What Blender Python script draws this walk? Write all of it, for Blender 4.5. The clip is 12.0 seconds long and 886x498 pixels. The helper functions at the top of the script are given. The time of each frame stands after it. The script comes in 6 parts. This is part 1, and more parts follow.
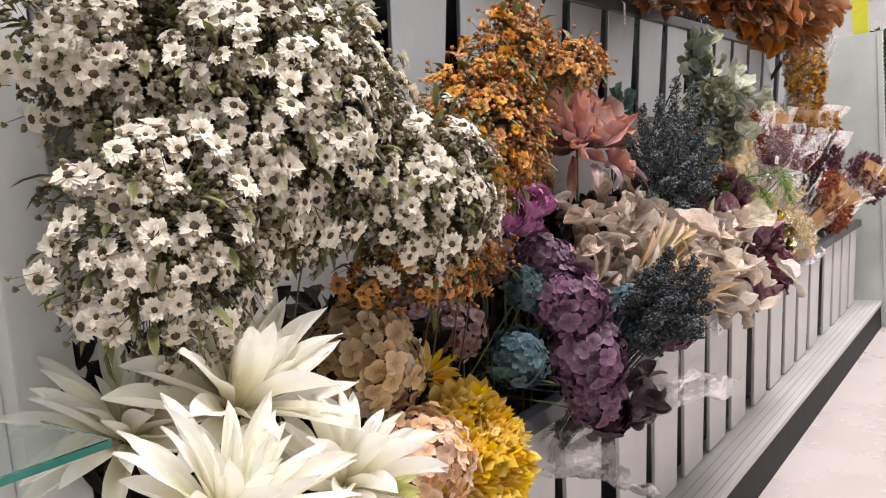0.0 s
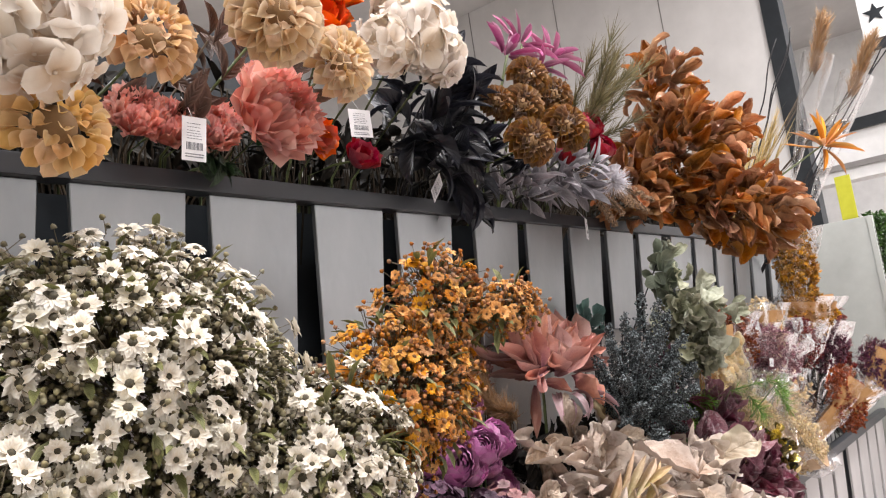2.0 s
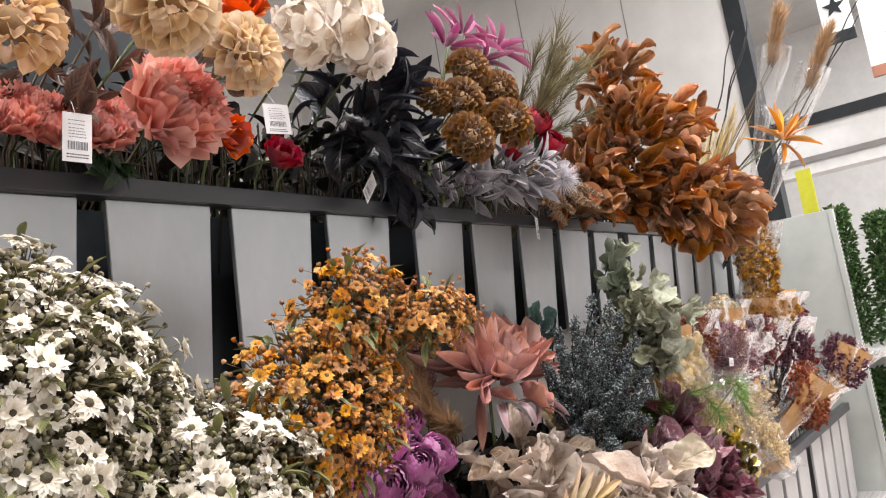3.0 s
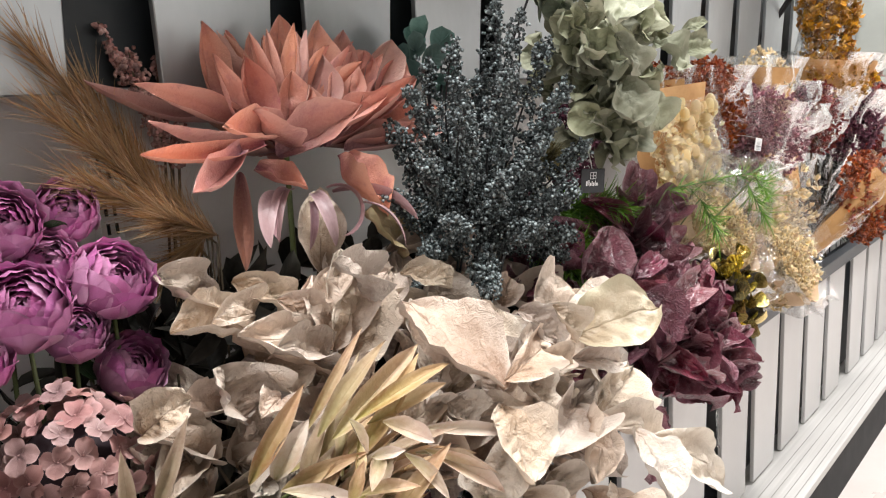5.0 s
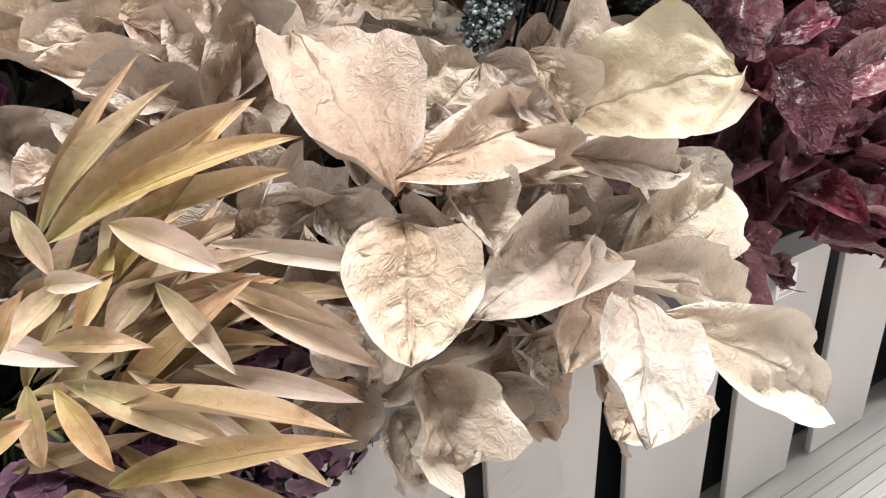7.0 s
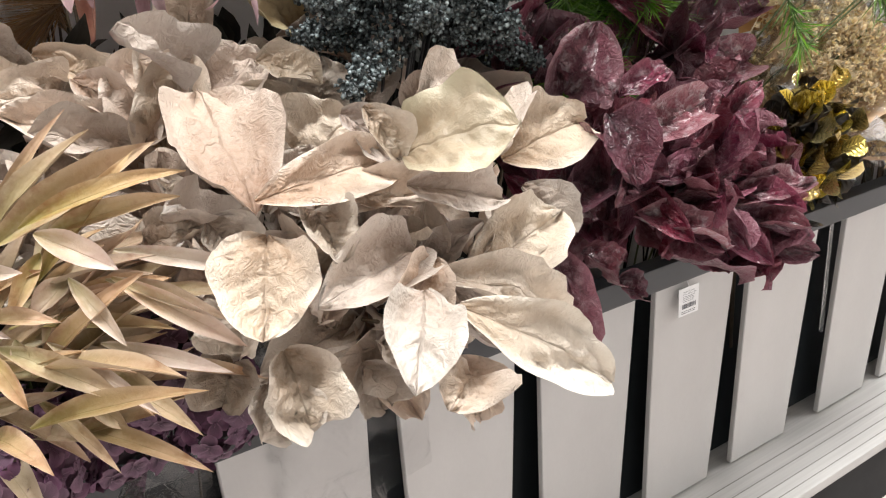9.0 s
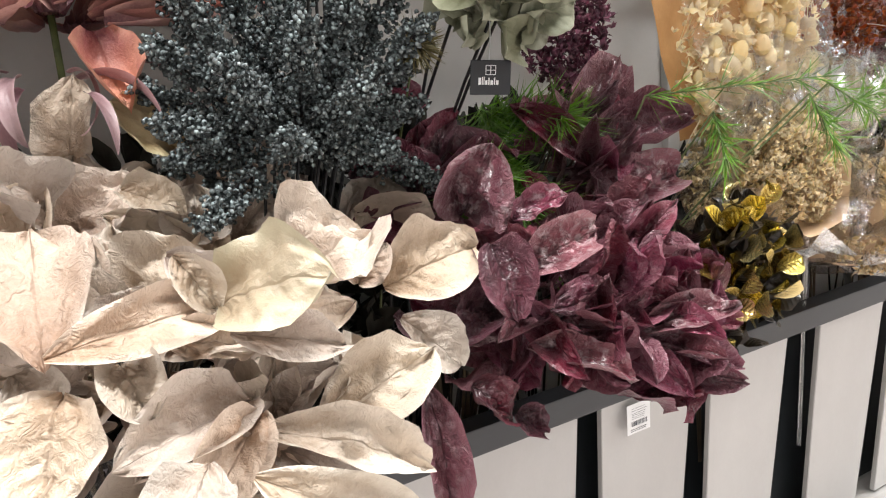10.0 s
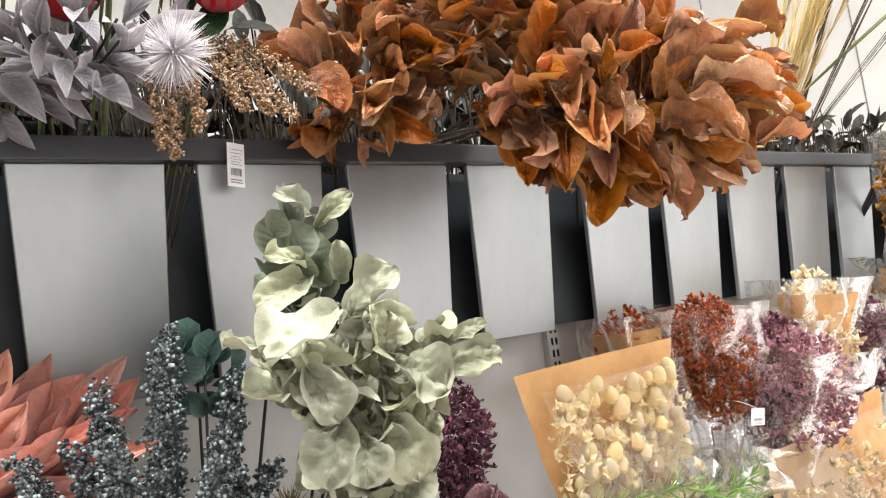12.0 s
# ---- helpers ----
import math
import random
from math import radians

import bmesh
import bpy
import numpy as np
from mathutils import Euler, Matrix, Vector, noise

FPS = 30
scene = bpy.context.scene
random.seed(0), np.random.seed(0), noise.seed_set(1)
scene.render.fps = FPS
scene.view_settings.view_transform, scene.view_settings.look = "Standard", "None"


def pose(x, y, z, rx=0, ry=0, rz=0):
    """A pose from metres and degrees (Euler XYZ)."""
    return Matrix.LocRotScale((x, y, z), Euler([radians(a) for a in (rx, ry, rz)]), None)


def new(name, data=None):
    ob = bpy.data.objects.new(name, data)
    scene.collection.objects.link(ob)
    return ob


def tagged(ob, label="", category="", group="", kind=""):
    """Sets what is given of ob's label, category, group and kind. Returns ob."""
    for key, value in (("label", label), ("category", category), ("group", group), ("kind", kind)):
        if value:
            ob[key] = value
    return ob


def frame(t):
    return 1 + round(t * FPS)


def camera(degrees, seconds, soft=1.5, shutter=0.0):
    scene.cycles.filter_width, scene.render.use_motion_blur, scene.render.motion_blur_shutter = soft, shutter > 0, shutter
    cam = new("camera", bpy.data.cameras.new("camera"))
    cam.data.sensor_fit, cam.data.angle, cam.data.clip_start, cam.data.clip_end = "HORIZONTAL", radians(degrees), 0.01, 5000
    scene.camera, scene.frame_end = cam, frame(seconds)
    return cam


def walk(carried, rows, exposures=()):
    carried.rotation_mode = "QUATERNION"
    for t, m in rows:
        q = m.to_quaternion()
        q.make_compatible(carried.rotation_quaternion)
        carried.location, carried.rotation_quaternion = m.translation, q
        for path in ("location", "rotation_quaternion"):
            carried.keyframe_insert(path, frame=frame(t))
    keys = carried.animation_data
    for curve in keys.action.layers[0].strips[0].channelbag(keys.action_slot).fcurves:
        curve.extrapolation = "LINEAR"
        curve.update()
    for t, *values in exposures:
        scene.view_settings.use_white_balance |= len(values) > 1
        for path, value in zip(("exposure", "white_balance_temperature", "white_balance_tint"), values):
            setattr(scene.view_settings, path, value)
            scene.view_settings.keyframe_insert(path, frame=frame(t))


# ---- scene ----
cam = camera(59.3, 12.0, soft=1.15)
METRES, EYE, TILT, LEAN, TURN = 2.5, 1.27, -6.0, 5.0, -53.0
ROWS = [
    (0.0, 0.0, 0.0, 0.0, 0.0, 0.0, 0.0),
    (0.5, 0.0333, 0.0261, 0.018, 1.09, 3.88, 0.42),
    (1.0, 0.0568, 0.0325, 0.032, 2.11, 8.1, 0.99),
    (1.5, 0.0653, 0.0378, 0.0395, 2.43, 11.33, 1.74),
    (2.0, 0.0738, 0.0406, 0.0507, 2.11, 13.77, 2.64),
    (2.5, 0.0797, 0.0454, 0.0574, 1.14, 14.77, 3.57),
    (4.5, 0.2402, 0.346, 0.0919, -0.02, 2.04, 1.82),
    (5.0, 0.2639, 0.4441, 0.0834, 3.49, -3.36, 0.15),
    (5.5, 0.2786, 0.5242, 0.0733, 8.43, -9.07, -1.25),
    (6.0, 0.3143, 0.5766, 0.0647, 14.2, -14.54, -1.94),
    (6.5, 0.3318, 0.603, 0.0549, 18.44, -18.36, -2.34),
    (8.5, 0.3716, 0.5691, 0.0489, 20.37, -17.55, -2.31),
    (9.0, 0.3965, 0.5631, 0.0632, 19.75, -15.87, -2.39),
    (9.5, 0.4237, 0.5874, 0.0733, 21.06, -13.7, -2.28),
    (10.0, 0.4485, 0.6077, 0.0861, 22.37, -10.74, -2.19),
    (10.5, 0.4628, 0.6057, 0.1062, 22.9, -5.85, -1.64),
    (11.0, 0.4724, 0.6032, 0.1328, 22.16, -0.73, -0.72),
    (11.5, 0.4783, 0.6022, 0.1539, 20.45, 4.51, 0.49),
    (12.0, 0.4856, 0.6022, 0.17, 18.27, 9.58, 1.36),
]
walk(cam, [(t, pose(0, 0, EYE, TILT, LEAN, TURN) @ pose(METRES * x, METRES * y, METRES * z, 90 + pitch, roll, yaw)) for t, x, y, z, yaw, pitch, roll in ROWS],
     ((0.0, -0.12, 6500, 15), (1.0, -0.02, 6500, 15), (2.5, -0.02, 6500, 14), (4.5, 0.22, 6500, 9), (6.5, 0.05, 6500, 8), (8.5, 0.04, 6500, 8), (9.5, 0.18, 6500, 8), (10.5, 0.47, 6500, 8), (11.5, 0.7, 6500, 8), (12.0, 0.68, 6500, 8)))

# ---- world, lights ----
world = bpy.data.worlds.new("world")
scene.world = world
world.use_nodes = True
world.node_tree.nodes["Background"].inputs[0].default_value = (0.75, 0.8, 0.9, 1)
world.node_tree.nodes["Background"].inputs[1].default_value = 0.3


def ceiling_lamp(x, y, z, sx, sy, watts):
    d = bpy.data.lights.new("ceiling_lamp", "AREA")
    d.shape, d.size, d.size_y, d.energy, d.color = "RECTANGLE", sx, sy, watts, (1.0, 0.985, 0.975)
    ob = new("ceiling_lamp", d)
    ob.matrix_world = pose(x, y, z)
    return ob


CEIL = 5.3
LAMPS = [(-1.2, -0.35), (1.0, -0.35), (3.2, -0.35), (5.4, -0.35), (8.6, -0.4), (0.0, 4.6), (9.0, -3.0)]
for lx, ly in LAMPS:
    ceiling_lamp(lx, ly, CEIL - 0.03, 1.5, 0.45, 158 if lx < 8 else 240)


# ---- materials ----
def lin(h):
    """A colour from a hex text, as linear values."""
    v = [int(h[i:i + 2], 16) / 255 for i in (0, 2, 4)]
    return tuple(c / 12.92 if c <= 0.04045 else ((c + 0.055) / 1.055) ** 2.4 for c in v) + (1,)


class Nodes:
    def __init__(self, name):
        self.m = bpy.data.materials.new(name)
        self.m.use_nodes = True
        self.t = self.m.node_tree
        self.b = self.t.nodes["Principled BSDF"]

    def n(self, kind, **ins):
        node = self.t.nodes.new(kind)
        for k, v in ins.items():
            key = int(k[1:]) if k[0] == "i" and k[1:].isdigit() else k.replace("_", " ")
            if isinstance(v, bpy.types.NodeSocket):
                self.t.links.new(v, node.inputs[key])
            else:
                node.inputs[key].default_value = v
        return node

    def math(self, op, a, b=0.0):
        node = self.t.nodes.new("ShaderNodeMath")
        node.operation = op
        for i, v in enumerate((a, b)):
            if isinstance(v, bpy.types.NodeSocket):
                self.t.links.new(v, node.inputs[i])
            else:
                node.inputs[i].default_value = v
        return node.outputs[0]

    def mix(self, f, a, b, blend="MIX"):
        node = self.t.nodes.new("ShaderNodeMix")
        node.data_type, node.blend_type = "RGBA", blend
        for i, v in ((0, f), (6, a), (7, b)):
            if isinstance(v, bpy.types.NodeSocket):
                self.t.links.new(v, node.inputs[i])
            else:
                node.inputs[i].default_value = v
        return node.outputs[2]

    def ramp(self, f, lo, hi):
        node = self.t.nodes.new("ShaderNodeMapRange")
        self.t.links.new(f, node.inputs[0])
        node.inputs[1].default_value, node.inputs[2].default_value = lo, hi
        return node.outputs[0]

    def out(self, color=None, rough=None, height=None, bump=0.3, dist=0.002, **rest):
        for key, v in (("Base Color", color), ("Roughness", rough)):
            if isinstance(v, bpy.types.NodeSocket):
                self.t.links.new(v, self.b.inputs[key])
            elif v is not None:
                self.b.inputs[key].default_value = v
        if height is not None:
            bm = self.n("ShaderNodeBump", Height=height, Strength=bump, Distance=dist)
            self.t.links.new(bm.outputs[0], self.b.inputs["Normal"])
        for k, v in rest.items():
            self.b.inputs[k.replace("_", " ")].default_value = v
        return self.m


def leaf_mat(name, main, base, edge, rough=0.55, spread=0.18, veins=9.0, vein=0.5, bump=0.5, spots=0.35, metal=0.0, coat=0.0, per_island=False, spot_col=None, thin=0.12, rib=1.0, wrinkle=0.0, spot_scale=38.0):
    """A leaf or petal: its colour shifts from base to tip along v and over the rim, with a midrib, side veins, blotches and a tint of its own for every piece."""
    k = Nodes(name)
    uv = k.n("ShaderNodeUVMap")
    sep = k.n("ShaderNodeSeparateXYZ", Vector=uv.outputs[0])
    u = k.math("ABSOLUTE", k.math("SUBTRACT", sep.outputs[0], 0.5))
    v = sep.outputs[1]
    pos = k.n("ShaderNodeTexCoord").outputs["Object"]
    fine = k.n("ShaderNodeTexNoise", Vector=pos, Scale=260.0, Detail=4.0, Roughness=0.65).outputs[0]
    blot = k.n("ShaderNodeTexNoise", Vector=pos, Scale=spot_scale, Detail=5.0, Roughness=0.6).outputs[0]
    if per_island:
        rnd = k.n("ShaderNodeNewGeometry").outputs["Random Per Island"]
    else:
        rnd = k.n("ShaderNodeObjectInfo").outputs["Random"]
    col = k.mix(k.ramp(v, 0.0, 0.75), lin(base), lin(main))
    col = k.mix(k.math("MULTIPLY", k.ramp(u, 0.30, 0.52), 0.75), col, lin(edge))
    col = k.mix(k.math("MULTIPLY", k.ramp(blot, 0.5, 0.72), spots), col, lin(spot_col or base))
    col = k.mix(k.math("MULTIPLY", k.ramp(fine, 0.42, 0.75), 0.22), col, lin(edge))
    w = k.math("SINE", k.math("MULTIPLY", k.math("SUBTRACT", k.math("ADD", v, k.math("MULTIPLY", blot, 0.10)), k.math("MULTIPLY", u, 0.55)), veins * 6.283))
    ribs = k.math("MULTIPLY", k.ramp(w, -0.6, 1.0), k.ramp(u, 0.55, 0.08))
    mid = k.math("SUBTRACT", 1.0, k.ramp(u, 0.0, 0.035))
    lines = k.math("MAXIMUM", k.math("MULTIPLY", ribs, 0.3), mid)
    col = k.mix(k.math("MULTIPLY", lines, vein), col, lin(base))
    hsv = k.n("ShaderNodeHueSaturation", Color=col, Hue=k.n("ShaderNodeMapRange", Value=k.math("FRACT", k.math("MULTIPLY", rnd, 7.31)), i3=0.488, i4=0.506).outputs[0],
              Saturation=k.n("ShaderNodeMapRange", Value=k.math("FRACT", k.math("MULTIPLY", rnd, 13.7)), i3=0.82, i4=1.22).outputs[0],
              Value=k.n("ShaderNodeMapRange", Value=rnd, i3=1.0 - spread, i4=1.0 + spread).outputs[0])
    h = k.math("ADD", k.math("MULTIPLY", k.math("MAXIMUM", k.math("MULTIPLY", ribs, rib), mid), -1.0), k.math("ADD", k.math("MULTIPLY", blot, 1.6), k.math("MULTIPLY", fine, 0.35)))
    if wrinkle:
        crease = k.n("ShaderNodeTexNoise", Vector=pos, Scale=75.0, Detail=3.0, Distortion=1.6).outputs[0]
        h = k.math("ADD", h, k.math("MULTIPLY", k.math("ABSOLUTE", k.math("SUBTRACT", crease, 0.5)), wrinkle * 6.0))
    m = k.out(hsv.outputs[0], rough, h, bump, 0.003, Metallic=metal, Coat_Weight=coat, Coat_Roughness=0.2)
    if thin:
        tr = k.n("ShaderNodeBsdfTranslucent", Color=hsv.outputs[0])
        mx = k.n("ShaderNodeMixShader", Fac=thin)
        k.t.links.new(k.b.outputs[0], mx.inputs[1])
        k.t.links.new(tr.outputs[0], mx.inputs[2])
        k.t.links.new(mx.outputs[0], k.t.nodes["Material Output"].inputs[0])
    return m


def plain_mat(name, a, b, rough=0.5, scale=20.0, bump=0.15, metal=0.0, stretch=(1, 1, 1), fine=180.0, spec=0.5):
    """Two tones in broad patches with a fine grain."""
    k = Nodes(name)
    pos = k.n("ShaderNodeTexCoord").outputs["Object"]
    mp = k.n("ShaderNodeMapping", Vector=pos, Scale=stretch).outputs[0]
    n1 = k.n("ShaderNodeTexNoise", Vector=mp, Scale=scale, Detail=5.0, Roughness=0.6).outputs[0]
    n2 = k.n("ShaderNodeTexNoise", Vector=mp, Scale=fine, Detail=3.0).outputs[0]
    f = k.math("ADD", k.math("MULTIPLY", k.ramp(n1, 0.3, 0.7), 0.7), k.math("MULTIPLY", n2, 0.3))
    rnd = k.n("ShaderNodeObjectInfo").outputs["Random"]
    hsv = k.n("ShaderNodeHueSaturation", Color=k.mix(f, lin(a), lin(b)), Value=k.n("ShaderNodeMapRange", Value=rnd, i3=0.95, i4=1.05).outputs[0])
    r = k.n("ShaderNodeMapRange", Value=n1, i3=max(rough - 0.1, 0.03), i4=min(rough + 0.1, 1.0)).outputs[0]
    return k.out(hsv.outputs[0], r, k.math("ADD", n1, k.math("MULTIPLY", n2, 0.4)), bump, 0.001, Metallic=metal, Specular_IOR_Level=spec)


def film_mat(name, tint="ffffff", gloss=0.2, rough=0.12):
    """Clear wrapping film: mostly see-through, with a crinkled shine."""
    k = Nodes(name)
    pos = k.n("ShaderNodeTexCoord").outputs["Object"]
    n = k.n("ShaderNodeTexNoise", Vector=pos, Scale=34.0, Detail=4.0, Distortion=1.2).outputs[0]
    bm = k.n("ShaderNodeBump", Height=n, Strength=0.6, Distance=0.012)
    gl = k.n("ShaderNodeBsdfGlossy", Color=(1, 1, 1, 1), Roughness=rough, Normal=bm.outputs[0])
    tp = k.n("ShaderNodeBsdfTransparent", Color=lin(tint))
    lw = k.n("ShaderNodeFresnel", IOR=1.45, Normal=bm.outputs[0]).outputs[0]
    mx = k.n("ShaderNodeMixShader", Fac=k.math("ADD", k.math("MULTIPLY", lw, 0.6), gloss * 0.3))
    k.t.links.new(tp.outputs[0], mx.inputs[1])
    k.t.links.new(gl.outputs[0], mx.inputs[2])
    k.t.links.new(mx.outputs[0], k.t.nodes["Material Output"].inputs[0])
    return k.m


M_BOARD = plain_mat("brushed_board", "969a9d", "b2b6b8", 0.36, 5.0, 0.03, 0.7, (1, 1, 0.5), 60.0)
M_BOARD_LOW = plain_mat("white_board", "b4b2b1", "c4c2c1", 0.42, 6.0, 0.05, 0.0, (1, 1, 0.5), 220.0)
M_DARK = plain_mat("dark_metal", "181c1f", "24292d", 0.45, 12.0, 0.1, 0.0, spec=0.3)
M_KICK = plain_mat("black_kick", "0b0c0e", "151719", 0.6, 12.0, 0.1, spec=0.2)
M_RAIL = plain_mat("dark_rail", "2b2d31", "3a3c40", 0.38, 9.0, 0.12, 0.0, (0.2, 1, 1))
M_WHITE = plain_mat("white_paint", "d8d8d6", "e8e8e6", 0.4, 8.0, 0.05)
M_LEDGE = plain_mat("ledge_laminate", "9a9896", "b6b4b2", 0.45, 14.0, 0.25, 0.0, (0.12, 6, 1), 60.0)
M_FLOOR = plain_mat("floor_vinyl", "aaa09b", "b8b0ad", 0.28, 2.5, 0.03, 0.0, (1, 1, 1), 90.0)
M_CEIL = plain_mat("ceiling_board", "bdbbb8", "cfcdca", 0.85, 3.0, 0.05)
M_PANEL = plain_mat("panel_paint", "a9ada8", "b9bdb8", 0.45, 8.0, 0.05)
M_SHELF_BACK = plain_mat("pale_shelf_back", "cccac8", "dcdad8", 0.5, 6.0, 0.05)
M_BACK = plain_mat("grey_panel", "75726f", "878481", 0.6, 8.0, 0.05)
M_STEM = plain_mat("stem_brown", "3d3226", "5e4e38", 0.6, 60.0, 0.4)
M_STEM_GREEN = plain_mat("stem_green", "3f4a2c", "66703f", 0.55, 60.0, 0.3)
M_STEM_DARK = plain_mat("stem_dark", "17161a", "2c2a2c", 0.5, 60.0, 0.3)
M_TAG = plain_mat("paper_tag", "e6e6ea", "f4f4f4", 0.5, 30.0, 0.05)
M_INK = plain_mat("ink", "4a4c54", "5c5e66", 0.6)
M_BLACK_TAG = plain_mat("black_card", "15171c", "22252c", 0.4)
M_KRAFT = plain_mat("kraft_paper", "b98a55", "d2a672", 0.75, 26.0, 0.4, 0.0, (1, 1, 1), 300.0)
M_KRAFT_PALE = plain_mat("kraft_paper_pale", "bd9d7c", "d3b899", 0.7, 26.0, 0.4, 0.0, (1, 1, 1), 300.0)
M_FILM = film_mat("clear_film")
M_GLASS = Nodes("shelf_glass").out((0.85, 0.97, 0.95, 1), 0.02, Transmission_Weight=1.0, IOR=1.45)
M_GLASS_EDGE = plain_mat("glass_edge", "1f5f56", "357f74", 0.15, 20.0)


# ---- geometry helpers ----
class Geo:
    """Gathers faces with their uv and material slot; made into one mesh."""

    def __init__(self):
        self.v, self.f, self.uv, self.s = [], [], [], []

    def add(self, blade, m=None, slot=0):
        vs, fs, uvs = blade
        o = len(self.v)
        if m is None:
            self.v += vs
        else:
            a = np.array(m)
            p = np.array(vs) @ a[:3, :3].T + a[:3, 3]
            self.v += p.tolist()
        for f in fs:
            self.f.append([i + o for i in f])
            self.uv += [uvs[i] for i in f]
            self.s.append(slot)
        return self

    def mesh(self, name, mats, smooth=True):
        me = bpy.data.meshes.new(name)
        me.from_pydata([tuple(p) for p in self.v], [], self.f)
        me.uv_layers.new(name="UVMap").data.foreach_set("uv", np.array(self.uv, dtype=np.float32).ravel())
        for m in mats:
            me.materials.append(m)
        me.polygons.foreach_set("material_index", self.s)
        me.polygons.foreach_set("use_smooth", [smooth] * len(self.f))
        me.update()
        return me


def blade(length, width, n=8, m=3, peak=0.45, point=0.9, cup=0.3, curl=0.4, wave=0.0, twist=0.0, rough=0.0, seed=0, base=0.08, notch=0.0):
    """A leaf or petal from the origin along +y, face up: cup lifts its sides, curl bends it back along its length, wave ripples its rim."""
    vs, fs, uvs = [], [], []
    rnd = random.Random(seed)
    ph, ph2 = rnd.random() * 6.28, rnd.random() * 6.28
    y = z = 0.0
    step = length / n
    for i in range(n + 1):
        t = i / n
        if t <= peak:
            w = base + (1 - base) * math.sin(0.5 * math.pi * t / peak) ** 0.8
        else:
            w = max(math.cos(0.5 * math.pi * (t - peak) / (1 - peak)), 0.0) ** point
        w = max(w, 0.012) * width / 2
        a = -curl * t
        if i:
            y += step * math.cos(a)
            z += step * math.sin(a)
        for j in range(-m, m + 1):
            q = j / m
            x = w * q
            up = cup * w * q * q + wave * width * abs(q) ** 1.5 * math.sin(ph + 9.0 * t + (ph2 if j > 0 else 0.0)) + twist * t * x
            if rough:
                up += rough * width * noise.noise(Vector((q * 2.1 + seed * 7.3, t * 4.0, seed * 3.1)))
            yy = y - notch * length * (q * q) * (1 if t > 0.9 else 0)
            vs.append((x, yy - up * math.sin(a), z + up * math.cos(a)))
            uvs.append((0.5 + q / 2, t))
    c = 2 * m + 1
    for i in range(n):
        for j in range(c - 1):
            k = i * c + j
            fs.append((k, k + 1, k + c + 1, k + c))
    return vs, fs, uvs


def dome(r, h, n=8, rings=2, z=0.0):
    vs, fs, uvs = [(0, 0, z + h)], [], [(0.5, 1)]
    for k in range(1, rings + 1):
        a = 0.5 * math.pi * k / rings
        for i in range(n):
            b = 2 * math.pi * i / n
            vs.append((r * math.sin(a) * math.cos(b), r * math.sin(a) * math.sin(b), z + h * math.cos(a)))
            uvs.append((0.5, 1 - k / rings))
    for i in range(n):
        fs.append((0, 1 + i, 1 + (i + 1) % n))
    for k in range(rings - 1):
        o = 1 + k * n
        for i in range(n):
            j = (i + 1) % n
            fs.append((o + i, o + n + i, o + n + j, o + j))
    return vs, fs, uvs


def tube(points, r0, r1=None, n=5):
    """A round rod through points, from radius r0 to r1."""
    r1 = r0 if r1 is None else r1
    pts = [Vector(p) for p in points]
    vs, fs, uvs = [], [], []
    for i, p in enumerate(pts):
        d = (pts[min(i + 1, len(pts) - 1)] - pts[max(i - 1, 0)]).normalized()
        a = d.orthogonal().normalized()
        b = d.cross(a)
        r = r0 + (r1 - r0) * i / max(len(pts) - 1, 1)
        for k in range(n):
            w = 2 * math.pi * k / n
            vs.append(tuple(p + a * (r * math.cos(w)) + b * (r * math.sin(w))))
            uvs.append((k / n, i / max(len(pts) - 1, 1)))
    for i in range(len(pts) - 1):
        for k in range(n):
            j = (k + 1) % n
            fs.append((i * n + k, i * n + j, i * n + n + j, i * n + n + k))
    fs.append(tuple(range(n - 1, -1, -1)))
    fs.append(tuple(range((len(pts) - 1) * n, len(pts) * n)))
    return vs, fs, uvs


def aim(p, g, up=(0, 0, 1), s=1.0):
    """A frame at p whose y axis runs along g and whose z axis lies as near to up as it can."""
    y = Vector(g).normalized()
    x = y.cross(Vector(up))
    if x.length < 1e-4:
        x = y.orthogonal()
    x.normalize()
    z = x.cross(y)
    return Matrix(((x.x * s, y.x * s, z.x * s, p[0]), (x.y * s, y.y * s, z.y * s, p[1]), (x.z * s, y.z * s, z.z * s, p[2]), (0, 0, 0, 1)))


def sway(a, b, bend=0.1, n=6, seed=0):
    """A bent line from a to b."""
    rnd = random.Random(seed)
    a, b = Vector(a), Vector(b)
    off = Vector((rnd.uniform(-1, 1), rnd.uniform(-1, 1), rnd.uniform(0, 0.6))) * bend * (b - a).length
    return [a.lerp(b, i / n) + off * math.sin(math.pi * i / n) for i in range(n + 1)]


def thing(name, label, category, at, group="", kind=""):
    ob = new(name)
    ob.empty_display_size = 0.05
    ob.location = at
    return tagged(ob, label, category, group, kind)


def part(name, data, parent, m=None, label=""):
    """One mesh object under a thing or a part; m is its pose in the world (things and parts are not turned)."""
    ob = new(name, data)
    ob.parent = parent
    base = Vector((0, 0, 0))
    q = parent
    while q is not None:
        base = base + q.location
        q = q.parent
    w = (m if m is not None else Matrix()).copy()
    w.translation = w.translation - base
    ob.matrix_basis = w
    return tagged(ob, label)


